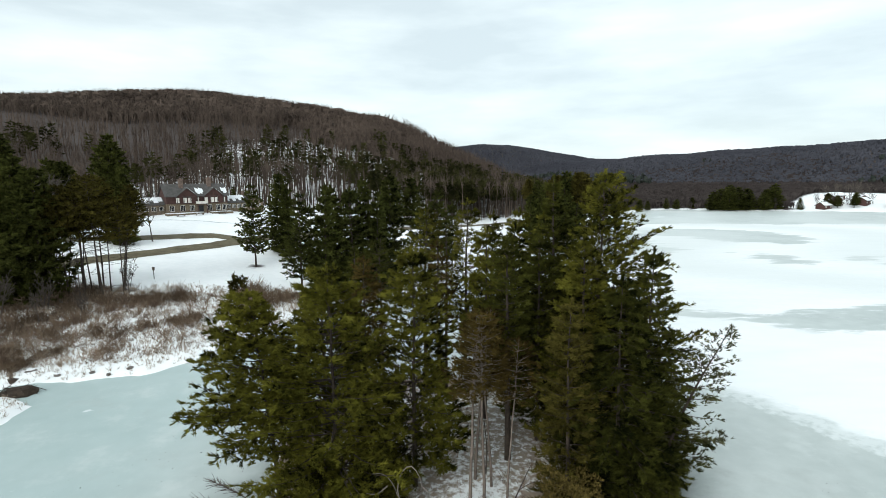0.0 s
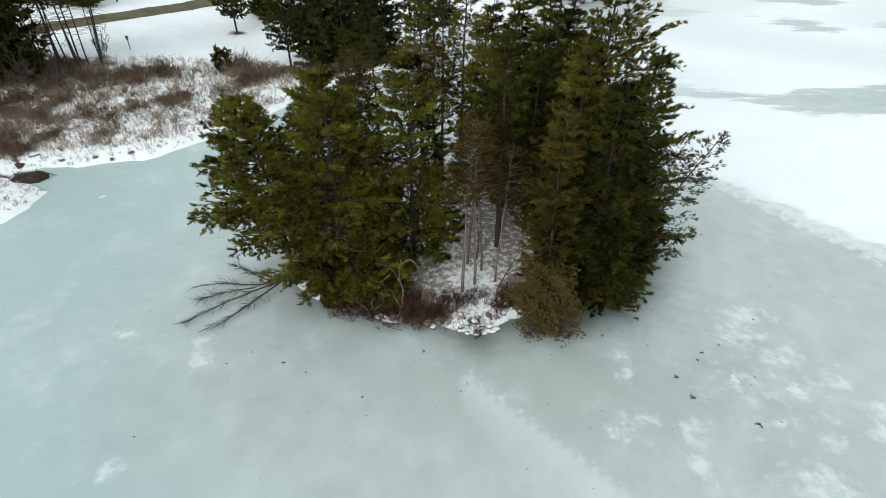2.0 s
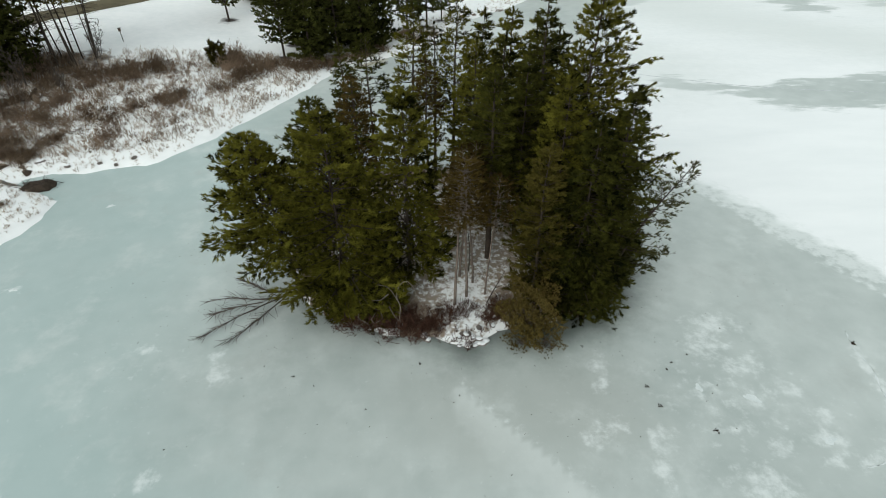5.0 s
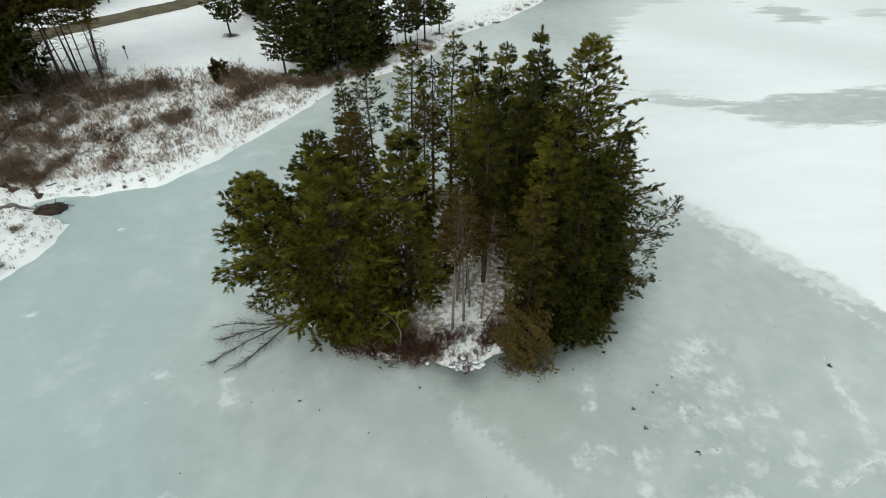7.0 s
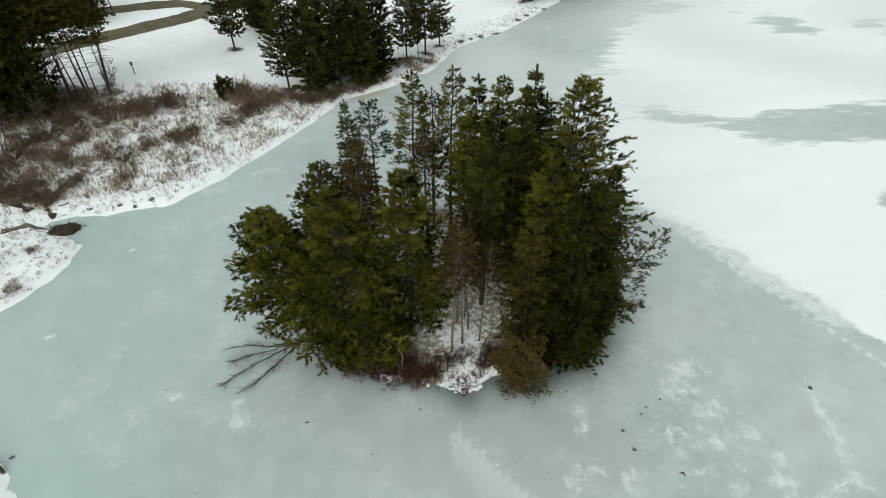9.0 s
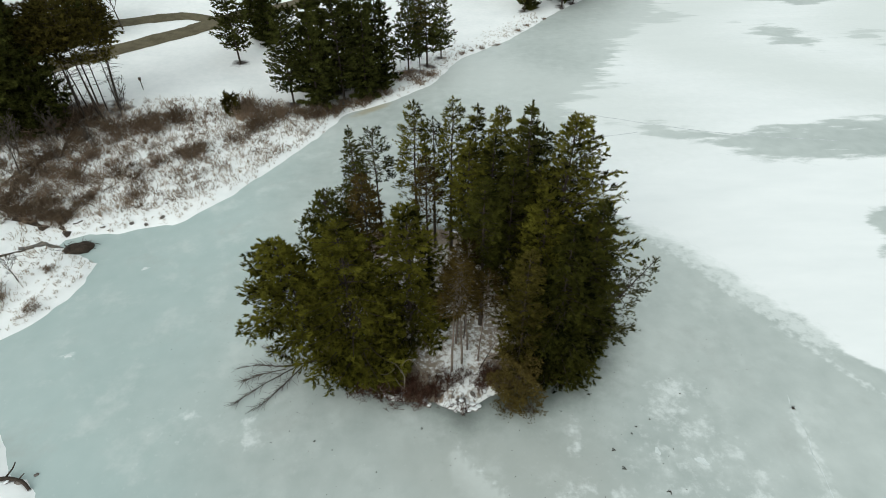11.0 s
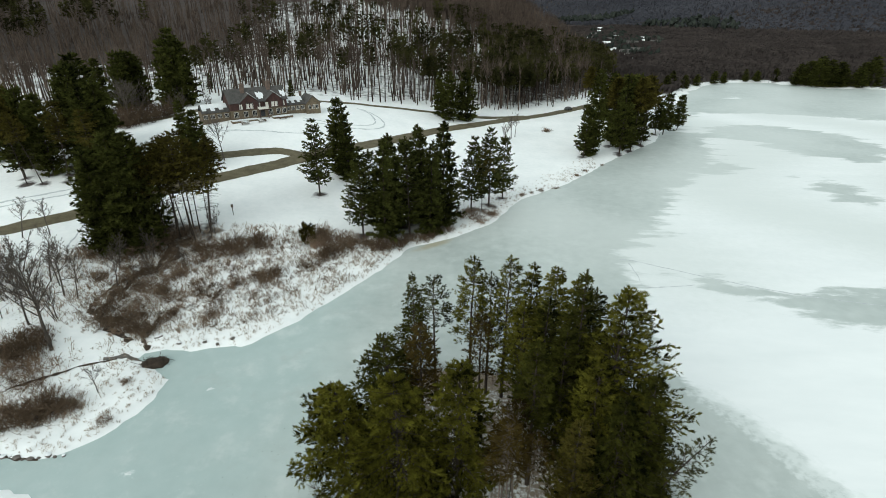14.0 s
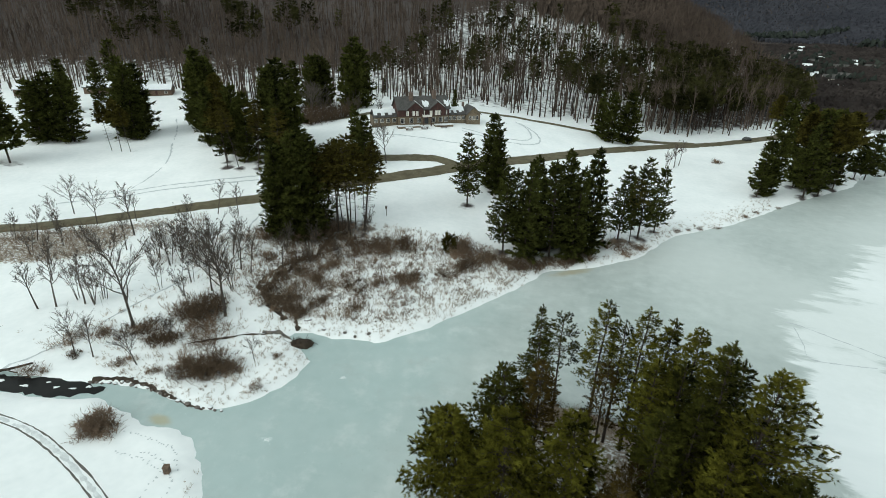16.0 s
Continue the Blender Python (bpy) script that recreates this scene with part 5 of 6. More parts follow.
# the far woods' blue-grey carries the painted haze
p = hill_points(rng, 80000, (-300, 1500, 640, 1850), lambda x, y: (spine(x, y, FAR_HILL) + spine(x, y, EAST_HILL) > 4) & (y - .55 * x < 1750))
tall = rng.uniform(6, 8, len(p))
tagged(part("far_wood", tri_mesh("far_wood", *far_stems(rng, on_land(p[:, 0], p[:, 1]), tall, tall * rng.uniform(.35, .6, len(p)))), M_FAR_HAZED), "woods on distant hills with haze painted into their blue-grey", "forest", kind="stuff")
p = hill_points(rng, 9000, (60, 1300, 640, 1150), lambda x, y: (spine(x, y, FAR_HILL) + spine(x, y, EAST_HILL) > 3) & (spine(x, y, FAR_HILL) + spine(x, y, EAST_HILL) < 40) & (np.sin(x * .013 + 1.1 * np.sin(y * .009)) * np.cos(y * .016 + x * .004) > .45))
tall = rng.uniform(9, 15, len(p))
q = np.array(VILLAGE)[rng.integers(0, len(VILLAGE), 160)] + rng.normal(0, 1, (160, 2)) * [15, 14] + [0, -4]
p, tall = np.concatenate([p, q]), np.concatenate([tall, rng.uniform(5, 10, 160)])
tagged(part("far_pines", tri_mesh("far_pines", *far_crowns(rng, on_land(p[:, 0], p[:, 1]), tall, tall * .32)), M_FAR_PINE), "dark evergreen stands on distant hills", "forest", kind="stuff")
# the crest, where the wood closes against the sky
p = hill_points(rng, 12500, (-660, 40, 380, 640), lambda x, y: ((near_hill(x, y) > 46) | ((near_hill(x, y) > 18) & (x > -70))) & (np.sin(x * 7.1) * np.cos(y * 5.3) < (near_hill(x, y) - 40) / 14))
tagged(part("crest_wood", tri_mesh("crest_wood", *bare_wood(rng, on_land(p[:, 0], p[:, 1]), rng.uniform(9.5, 12, len(p)), 22, .12, .3, .3)), M_FOREST), "close brown tree tops along the hill's crest", "forest", kind="stuff")
p = hill_points(rng, 26000, (-660, 60, 380, 640), lambda x, y: (near_hill(x, y) > 58) | ((near_hill(x, y) > 20) & (x > -90)))
tall = rng.uniform(6.5, 9.5, len(p))
tagged(part("crest_twigs", tri_mesh("crest_twigs", *far_stems(rng, on_land(p[:, 0], p[:, 1]), tall, tall * rng.uniform(.2, .42, len(p)))), M_FOREST), "close brown twigs of the wood on the hill's crest", "forest", kind="stuff")
p = hill_points(rng, 3800, (85, 620, 300, 640), lambda x, y: (away(x, y, LAKE) > 1.5) & (near_line(x, y, GLADE) > 33) & (np.min([np.hypot((x - a) / 9, (y - b + 8) / 16) for a, b in VILLAGE], 0) > 1) & (x > 70 + .2 * (y - 340)))
tagged(part("lakehead_wood", tri_mesh("lakehead_wood", *bare_wood(rng, on_land(p[:, 0], p[:, 1]), rng.uniform(6, 10, len(p)), 20, .2, .34)), M_LAKE_WOOD), "leafless brown woods at the head of the lake", "forest", kind="stuff")


p = hill_points(rng, 44000, (80, 640, 320, 1000), lambda x, y: (away(x, y, LAKE) > 6) & (near_line(x, y, GLADE) > 34) & (np.min([np.hypot((x - a) / 8, (y - b + 8) / 14) for a, b in VILLAGE], 0) > 1) & ~in_wood(x, y))
tall = rng.uniform(3.5, 6, len(p))
tagged(part("lakehead_twigs", tri_mesh("lakehead_twigs", *far_stems(rng, on_land(p[:, 0], p[:, 1]), tall, tall * rng.uniform(.3, .6, len(p)))), M_LAKE_WOOD), "low dark brush in the woods beyond the lake", "forest", kind="stuff")


# ---- buildings ----
def roof_slab(bm, x0, x1, y0, y1, eave, ridge, thick=.22, over=.5):
    """A gable roof whose ridge runs along x."""
    ym = (y0 + y1) / 2
    k = (ridge - eave) / (ym - y0)
    prism(bm, [(y0 - over, eave - over * k), (ym, ridge), (y1 + over, eave - over * k), (y1 + over, eave - over * k + thick), (ym, ridge + thick * 1.2), (y0 - over, eave - over * k + thick)], x0 - over, x1 + over)


def cross_gable(bm, xm, half, y0, y1, eave, ridge, thick=.22, over=.45, lift=0.0):
    """A gable roof whose ridge runs along y."""
    k = (ridge - eave) / half
    n0 = len(bm.verts)
    prism(bm, [(-half - over, eave - over * k), (0, ridge), (half + over, eave - over * k), (half + over, eave - over * k + thick), (0, ridge + thick * 1.2), (-half - over, eave - over * k + thick)], y0 - over, y1)
    bm.verts.ensure_lookup_table()
    for v in bm.verts[n0:]:
        v.co = Vector((xm + v.co.y, v.co.x, v.co.z + lift))


def gable_wall(xm, half, y0, y1, low, eave, ridge):
    bm = bmesh.new()
    prism(bm, [(-half, low), (half, low), (half, eave), (0, ridge), (-half, eave)], y0, y1)
    for v in bm.verts:
        v.co = Vector((xm + v.co.y, v.co.x, v.co.z))
    bmesh.ops.recalc_face_normals(bm, faces=bm.faces)
    return bm


def window(parent, x, y, z, w, h, pane=None, deep=.12, bars=1):
    """A framed window on a wall that faces -y."""
    f = .1
    ob = part("window", boxes((x - w / 2, y - deep, z, x - w / 2 + f, y, z + h), (x + w / 2 - f, y - deep, z, x + w / 2, y, z + h), (x - w / 2, y - deep, z + h - f, x + w / 2, y, z + h),
                              (x - w / 2 - .06, y - deep - .06, z - .08, x + w / 2 + .06, y, z), *[(x - w / 2 + w * (i + 1) / (bars + 1) - .03, y - deep + .02, z, x - w / 2 + w * (i + 1) / (bars + 1) + .03, y - .02, z + h) for i in range(bars)]), M_CREAM, parent)
    part("pane", boxes((x - w / 2 + f, y - .05, z, x + w / 2 - f, y - .02, z + h - f)), pane or M_PANE, ob)
    return ob


def snow_lies(parent, bm, name="snow"):
    return part(name, bm, M_CAP, parent, "patch of melting roof snow")


HX, HY, HZ = -76.6, 173.3, ground(-78.5, 178)
lodge = thing("lodge", HX, HY, HZ, 40, "two-storey brown timber and stone lodge with snowy gables", "house")
lodge.scale = (.83, .85, .87)
part("ground_floor", boxes((-11, 0, -1.5, 11, 10, 3.1)), M_STONE, lodge, "tan stone lower storey")
part("upper_floor", boxes((-11.15, -.15, 3.1, 11.15, 10.15, 6.0)), M_TIMBER, lodge, "red-brown timbered upper storey")
bm = bmesh.new()
roof_slab(bm, -11.2, 11.2, 0, 10, 6.0, 10.0)
roof = part("roof", bm, M_SHINGLE, lodge, "brown shingled roof")
for x0 in (-11.15, 10.95):
    bm = bmesh.new()
    prism(bm, [(0, 6), (10, 6), (5, 9.95)], x0, x0 + .2)
    part("gable", bm, M_TIMBER, lodge)
for xm in (-3.9, 5.9):
    part("front_gable", gable_wall(xm, 3.7, -.5, 3.0, 3.1, 5.7, 8.5), M_TIMBER, lodge, "red-brown half-timbered gable")
    bm = bmesh.new()
    cross_gable(bm, xm, 3.7, -.5, 5.2, 5.7, 8.6)
    part("gable_roof", bm, M_SHINGLE, lodge)
    bm = bmesh.new()
    prism(bm, [(.35, 8.72), (3.4, 6.3), (3.4, 6.5), (.35, 8.9)], .2, 4.0)
    for v in bm.verts:
        v.co = Vector((xm + v.co.y, v.co.x, v.co.z))
    bmesh.ops.recalc_face_normals(bm, faces=bm.faces)
    snow_lies(lodge, bm)
    for dx in (-3.6, -1.2, 1.2, 3.6):
        part("timber", boxes((xm + dx - .12, -.62, 3.2, xm + dx + .12, -.5, 5.6)), M_SHINGLE, lodge)
for x0, x1, low_ys in ((-.3, 2.5, (.9, .3, .2, .5, .4, 1.1)), (9.4, 11.4, (1.3, .5, .4, .9))):
    n = len(low_ys)
    for i, low_y in enumerate(low_ys):
        bm = bmesh.new()
        high = 2.9 - .25 * ((i * 7) % 3)
        prism(bm, [(low_y, 6.3 + low_y * .8), (high, 6.33 + high * .8), (high, 6.5 + high * .8), (low_y, 6.48 + low_y * .8)], x0 + (x1 - x0) * i / n, x0 + (x1 - x0) * (i + 1) / n)
        snow_lies(lodge, bm)
for x in (-7.3, -4.7, -3.1, -.2, 2.9, 5.2, 6.7, 9.6):
    window(lodge, x, -.52 if abs(abs(x - 1) - 4.9) < 3.6 else -.17, 3.5, 1.15, 1.7, M_CREAM)
for x in (-9.3, -5.6, -2.2, 4.2, 7.4, 9.8):
    window(lodge, x, -.02, .5, 1.7, 2.0, bars=2)
porch = part("porch", boxes((-.9, -2.2, 2.7, 2.9, .0, 3.0), (-.8, -2.1, -.8, -.5, -1.8, 2.7), (2.5, -2.1, -.8, 2.8, -1.8, 2.7)), M_TIMBER, lodge, "dark entrance porch")
part("door", boxes((.2, -.1, 0, 1.9, .0, 2.3)), M_PANE, porch)
part("balcony_rail", boxes((-.9, -2.2, 3.0, 2.9, -2.1, 3.9), (-.9, -2.1, 3.0, -.8, 0, 3.9), (2.8, -2.1, 3.0, 2.9, 0, 3.9)), M_CREAM, porch, "white balcony rail with snow")
for x, y, top in ((-4.9, 3.6, 11.7), (5.6, 4.2, 12.1)):
    c = part("chimney", boxes((x - .75, y - .6, 5, x + .75, y + .6, top), (x - .9, y - .75, top, x + .9, y + .75, top + .25)), M_BRICK, lodge, "broad stone chimney")
    part("chimney_pot", boxes((x - .3, y - .3, top + .25, x + .3, y + .3, top + .7), bevel=.08), M_BRICK, c)
for x0, x1 in ((-21.5, -11.15), (11.15, 19.5)):
    wing = part("wing", boxes((x0, 2, -1.5, x1, 8.5, 3.0)), M_STONE, lodge, "low stone wing")
    bm = bmesh.new()
    roof_slab(bm, x0 + .4, x1 - .4, 2, 8.5, 3.0, 5.2, over=.4)
    part("wing_roof", bm, M_SHINGLE, wing)
    n = 6
    for i in range(n):
        u0 = x0 + .5 + (x1 - x0 - 1) * i / n
        u1 = u0 + (x1 - x0 - 1) / n * 1.02
        bm = bmesh.new()
        k = .68
        low_y = 2.5 + .9 * (i % 2) + .2 * math.sin(i * 2.3)
        prism(bm, [(low_y, 3.25 + (low_y - 2) * k), (5.1, 5.36), (5.1, 5.54), (low_y, 3.4 + (low_y - 2) * k)], u0, u1)
        snow_lies(wing, bm)
    for i in range(4):
        window(wing, x0 + (x1 - x0) * (i + .5) / 4, 2, .8, 1.5, 1.4, bars=2)
pav = part("end_pavilion", gable_wall(22.6, 3.1, .5, 9.0, -1.5, 3.0, 5.6), M_STONE, lodge, "tan stone end pavilion")
bm = bmesh.new()
cross_gable(bm, 22.6, 3.1, .5, 9.2, 3.0, 5.7)
part("pavilion_roof", bm, M_SHINGLE, pav)
for dx in (-1.6, 0, 1.6):
    window(pav, 22.6 + dx, .5, .7, 1.1, 1.6)
part("pavilion_chimney", boxes((19.0, 5.5, 3, 19.9, 6.4, 7.2), bevel=.03), M_BRICK, pav)
part("terrace", boxes((-12, -3.4, -1.6, -2, -.6, -.25), (4, -3.4, -1.6, 12, -.6, -.25)), M_STONE, lodge, "low stone terrace under snow")
part("terrace_snow", boxes((-11.9, -3.3, -.25, -2.1, -.7, -.05), (4.1, -3.3, -.25, 11.9, -.7, -.05), bevel=.04), M_CAP, lodge)


def picnic_table(x, y, turn):
    ob = thing("picnic_table", x, y, ground(x, y), turn, "dark picnic table capped with snow before the lodge", "table", "picnic tables")
    part("tabletop", boxes((-1.3, -.4, .7, 1.3, .4, .78), bevel=.01), M_WOOD, ob)
    part("snow", boxes((-1.25, -.36, .78, 1.25, .36, .98), bevel=.06), M_CAP, ob, "cap of snow")
    for s in (-1, 1):
        part("bench", boxes((-1.3, s * .72 - .14, .42, 1.3, s * .72 + .14, .48), bevel=.01), M_WOOD, ob)
        bm = bmesh.new()
        box(bm, s * 1.0 - .06, -.75, .3, s * 1.0 + .06, .75, .4)
        box(bm, -.06, -.05, -.45, .06, .05, .45, at=Matrix.Translation((s, -.4, .36)) @ Matrix.Rotation(radians(28), 4, "X"))
        box(bm, -.06, -.05, -.45, .06, .05, .45, at=Matrix.Translation((s, .4, .36)) @ Matrix.Rotation(radians(-28), 4, "X"))
        part("trestle", bm, M_WOOD, ob)


for x, y in ((-78.5, 165.4), (-74.4, 169.0), (-69.5, 174.4)):
    picnic_table(x, y, 40 + x % 7)


def cabin(x, y, turn, w, d, eave, ridge, wall, label, snow=True):
    ob = thing("cabin", x, y, ground(x, y), turn, label, "house")
    part("wall", boxes((-w / 2, -d / 2, -1.0, w / 2, d / 2, eave)), wall, ob)
    for s in (-1, 1):
        bm = bmesh.new()
        prism(bm, [(-d / 2, eave), (d / 2, eave), (0, ridge)], s * w / 2 - .1, s * w / 2 + .1)
        part("gable", bm, wall, ob)
    bm = bmesh.new()
    roof_slab(bm, -w / 2, w / 2, -d / 2, d / 2, eave, ridge)
    rf = part("roof", bm, M_SHINGLE, ob)
    if snow:
        bm = bmesh.new()
        k = (ridge - eave) / (d / 2)
        prism(bm, [(-d / 2 - .3, eave - .3 * k + .24), (0, ridge + .28), (d / 2 + .3, eave - .3 * k + .24), (d / 2 + .3, eave - .3 * k + .44), (0, ridge + .5), (-d / 2 - .3, eave - .3 * k + .44)], -w / 2 - .3, w / 2 + .2)
        part("roof_snow", bm, M_CAP, rf, "blanket of snow on the roof")
    part("door", boxes((-.5, -d / 2 - .06, 0, .5, -d / 2 - .005, 2.05)), M_TIMBER, ob)
    for u in (-.32, .32):
        window(ob, u * w, -d / 2 - .01, .9, min(1.4, w * .16), 1.1)


for x, y, turn, w, d in ((-292, 174, 30, 12, 7), (-266, 192, 30, 13, 7), (-237, 201.5, 32, 14, 6), (-188, 196, 28, 9, 5)):
    cabin(x, y, turn, w, d, 2.6, 4.6, M_WOOD, "brown wooden shelter with snow on its roof")
for i, (x, y) in enumerate(VILLAGE):
    w = (9, 8, 7, 10, 8, 15, 13, 10, 8, 9, 7)[i % 11]
    cabin(x, y, (i * 37) % 60 - 25, w, 6 + i % 3, 2.6, 4.4 + i % 2, M_CREAM if i % 2 else M_WOOD, "small village house with a bare shingle roof" if i % 2 else "small village house with a snowy roof", i % 2 == 0)
for x, y, turn, w in ((268, 364, 20, 8), (283, 372, 50, 10), (297, 366, 35, 9), (292, 386, 10, 11), (306, 378, 65, 8)):
    cabin(x, y, turn, w, 6, 2.6, 4.6, M_TIMBER, "dark lakeside cottage with a snowy roof")



def parked_car(x, y, turn):
    ob = thing("parked_car", x, y, ground(x, y) + .16, turn, "dark car standing on the gravel road", "car")
    bm = bmesh.new()
    prism(bm, [(-2.2, .3), (2.2, .3), (2.25, .75), (1.3, .92), (.7, 1.42), (-1.3, 1.45), (-2.0, .95), (-2.25, .9)], -.88, .88)
    bmesh.ops.bevel(bm, geom=bm.edges[:], offset=.06, segments=2, affect="EDGES")
    part("body", bm, M_STEEL, ob)
    part("side_glass", boxes((-.895, -1.25, .98, -.885, .75, 1.33), (.885, -1.25, .98, .895, .75, 1.33)), M_PANE, ob)
    for sx in (-.85, .85):
        for sy in (-1.35, 1.4):
            bm = bmesh.new()
            bmesh.ops.create_cone(bm, cap_ends=True, segments=16, radius1=.33, radius2=.33, depth=.22, matrix=pose(sx, sy, .33, 0, 90, 0))
            w = part("wheel", bm, M_MUD, ob)
            bm = bmesh.new()
            bmesh.ops.create_cone(bm, cap_ends=True, segments=12, radius1=.19, radius2=.17, depth=.03, matrix=pose(sx * 1.14, sy, .33, 0, 90, 0))
            part("rim", bm, M_STEEL, w)


parked_car(36, 260, -38)


# ---- small things on the island ----
rng = np.random.default_rng(77)
p = scatter(rng, ISLE, 3200)
rim = -away(p[:, 0], p[:, 1], ISLE)
gap = np.exp(-(((p[:, 0] - 3.3) / 2.0) ** 2 + ((p[:, 1] - 38.5) / 4) ** 2))
p = p[(rng.uniform(0, 1, len(p)) < .1 + .9 * (rim < 3)) & (rng.uniform(0, 1, len(p)) > gap * 1.1)]
front = p[:, 1] < 38.5
tagged(part("undergrowth", tri_mesh("undergrowth", *stems(rng, on_land(p[front, 0], p[front, 1]), rng.uniform(.35, 1.15, front.sum()), 9, .6, .024, 3)), M_RED_TWIG), "low reddish undergrowth along the island's shore", "undergrowth", kind="stuff")
tagged(part("dead_brush", tri_mesh("dead_brush", *stems(rng, on_land(p[~front, 0], p[~front, 1]), rng.uniform(.4, 1.5, (~front).sum()), 7, .6, .018, 3)), M_TWIG), "dead brown brush under the pines", "brush", kind="stuff")


def boulder(seed, x, y, z, size, snow=True, name="rock", label="dark shore rock capped with snow", group="shore rocks"):
    g = random.Random(seed)
    ob = thing(name, x, y, z, g.uniform(0, 360), label, "rock", group)
    bm = bmesh.new()
    bmesh.ops.create_icosphere(bm, subdivisions=2, radius=1)
    for v in bm.verts:
        v.co *= 1 + .32 * noise.noise(v.co * 1.3 + Vector((seed, 0, 0)))
        v.co = Vector((v.co.x * size * g.uniform(.98, 1.02), v.co.y * size * .75, v.co.z * size * .55))
    cap = bm.copy()
    part("stone", bm, M_ROCK, ob)
    if snow:
        bmesh.ops.delete(cap, geom=[v for v in cap.verts if v.co.z < size * .1], context="VERTS")
        for v in cap.verts:
            v.co = Vector((v.co.x * (1.05 + .3 * noise.noise(v.co * 6)), v.co.y * (1.05 + .3 * noise.noise(v.co * 5)), v.co.z * 1.05 + .05 * size))
        for f in cap.faces:
            f.smooth = True
        part("snow", cap, M_CAP, ob, "cap of snow")
    return ob


g = random.Random(3)
for i in range(18):
    k = g.uniform(0, 1)
    x = -3.5 + 10.5 * k
    y = float(np.interp(x, ISLE[1:8, 0], ISLE[1:8, 1])) + g.uniform(-.2, 1.3)
    boulder(i, x, y, max(ground(x, y), 0) + .02, g.uniform(.14, .38), g.random() < .6)
for i in range(10):
    x = g.uniform(2.2, 4.6)
    y = 34 + g.uniform(-.3, 1.2)
    boulder(60 + i, x, y, max(ground(x, y), 0) + .02, g.uniform(.16, .34), True)


def limb_tree(name, x, y, paths, label, wood, category="tree", sides=5, kind="branch"):
    """A small bare tree whose limbs are given in metres from its foot; radii taper from the first number of each."""
    ob = thing(name, x, y, ground(x, y) - .05, 0, label, category)
    for i, (r, pts) in enumerate(paths):
        q = smooth_line(pts, .3)
        v, f = tubes([(q, np.linspace(r, r * .35, len(q)))], sides)
        me = tri_mesh("limb", v, np.zeros((0, 3), int), f)
        me.polygons.foreach_set("use_smooth", np.ones(len(f), bool))
        part("trunk" if i == 0 else kind, me, wood, ob)
    return ob


limb_tree("arched_tree", -2.6, 36.2, [
    (.065, [(0, 0, 0), (-.1, -.1, .9), (.05, -.1, 1.8), (-.2, -.2, 2.8), (.15, -.3, 3.8), (.8, -.35, 4.1), (1.35, -.35, 3.5), (1.45, -.3, 2.8), (1.0, -.3, 2.4)]),
    (.035, [(-.2, -.1, 2.4), (-.6, 0, 3.1), (-1.2, .1, 3.5), (-1.9, 0, 3.6)]),
    (.06, [(.05, 0, .2), (-.6, -.2, 1.2), (-.9, -.3, 2.0)]),
    (.05, [(-.9, -.2, 3.0), (-1.6, -.5, 2.7), (-2.3, -.8, 2.9)]),
    (.05, [(1.5, -.3, 3.0), (2.0, -.4, 2.7), (2.3, -.4, 2.9)]),
], "pale leafless tree with an arching trunk", M_PALE).scale = (.95, .95, 1.3)
limb_tree("dead_bush", -5.2, 36.2, [
    (.06, [(0, 0, 0), (-.3, -.2, 1.0), (-.9, -.4, 1.8), (-.8, -.6, 2.5)]),
    (.05, [(0, 0, .1), (.5, -.3, 1.1), (1.1, -.4, 1.7), (1.0, -.4, 2.4)]),
    (.05, [(-.4, -.2, 1.1), (-1.1, -.6, 1.1), (-1.7, -.7, 1.6)]),
    (.04, [(.4, -.3, 1.0), (.2, -.6, 1.8), (.6, -.7, 2.6)]),
], "pale leafless bush with twisting stems", M_PALE, "bush")
limb_tree("leaning_snag", 5.0, 38.6, [(.07, [(0, 0, 0), (.7, .5, 1.2), (1.6, 1.0, 2.8)]), (.04, [(.8, .5, 1.3), (1.4, .2, 1.9), (1.9, .1, 2.1)])], "thin dead stem leaning on the snow", M_BARK)
limb_tree("dead_pole", 3.6, 42.5, [(.08, [(0, 0, 0), (.1, .1, 2), (-.1, .1, 4.4)]), (.03, [(.1, .1, 1.8), (.7, 0, 2.3)])], "broken dead pole standing in snow", M_BARK)


def branchlets(rng, path, count, long, r):
    """Side twigs along a path."""
    out = []
    for _ in range(count):
        k = rng.uniform(.25, 1)
        i = min(len(path) - 2, int(k * (len(path) - 1)))
        d = unit(path[i + 1] - path[i])
        a = unit(d + rng.normal(0, .5, 3) * [1, 1, .35])
        q = path[i] + np.stack([a * s * long * rng.uniform(.7, 1.2) for s in (0, .5, 1)]) + np.array([[0, 0, 0], [0, 0, .03], [0, 0, -.04]])
        q[:, 2] = np.maximum(q[:, 2], .03)
        out.append((q, np.array([r, r * .7, r * .3])))
    return out


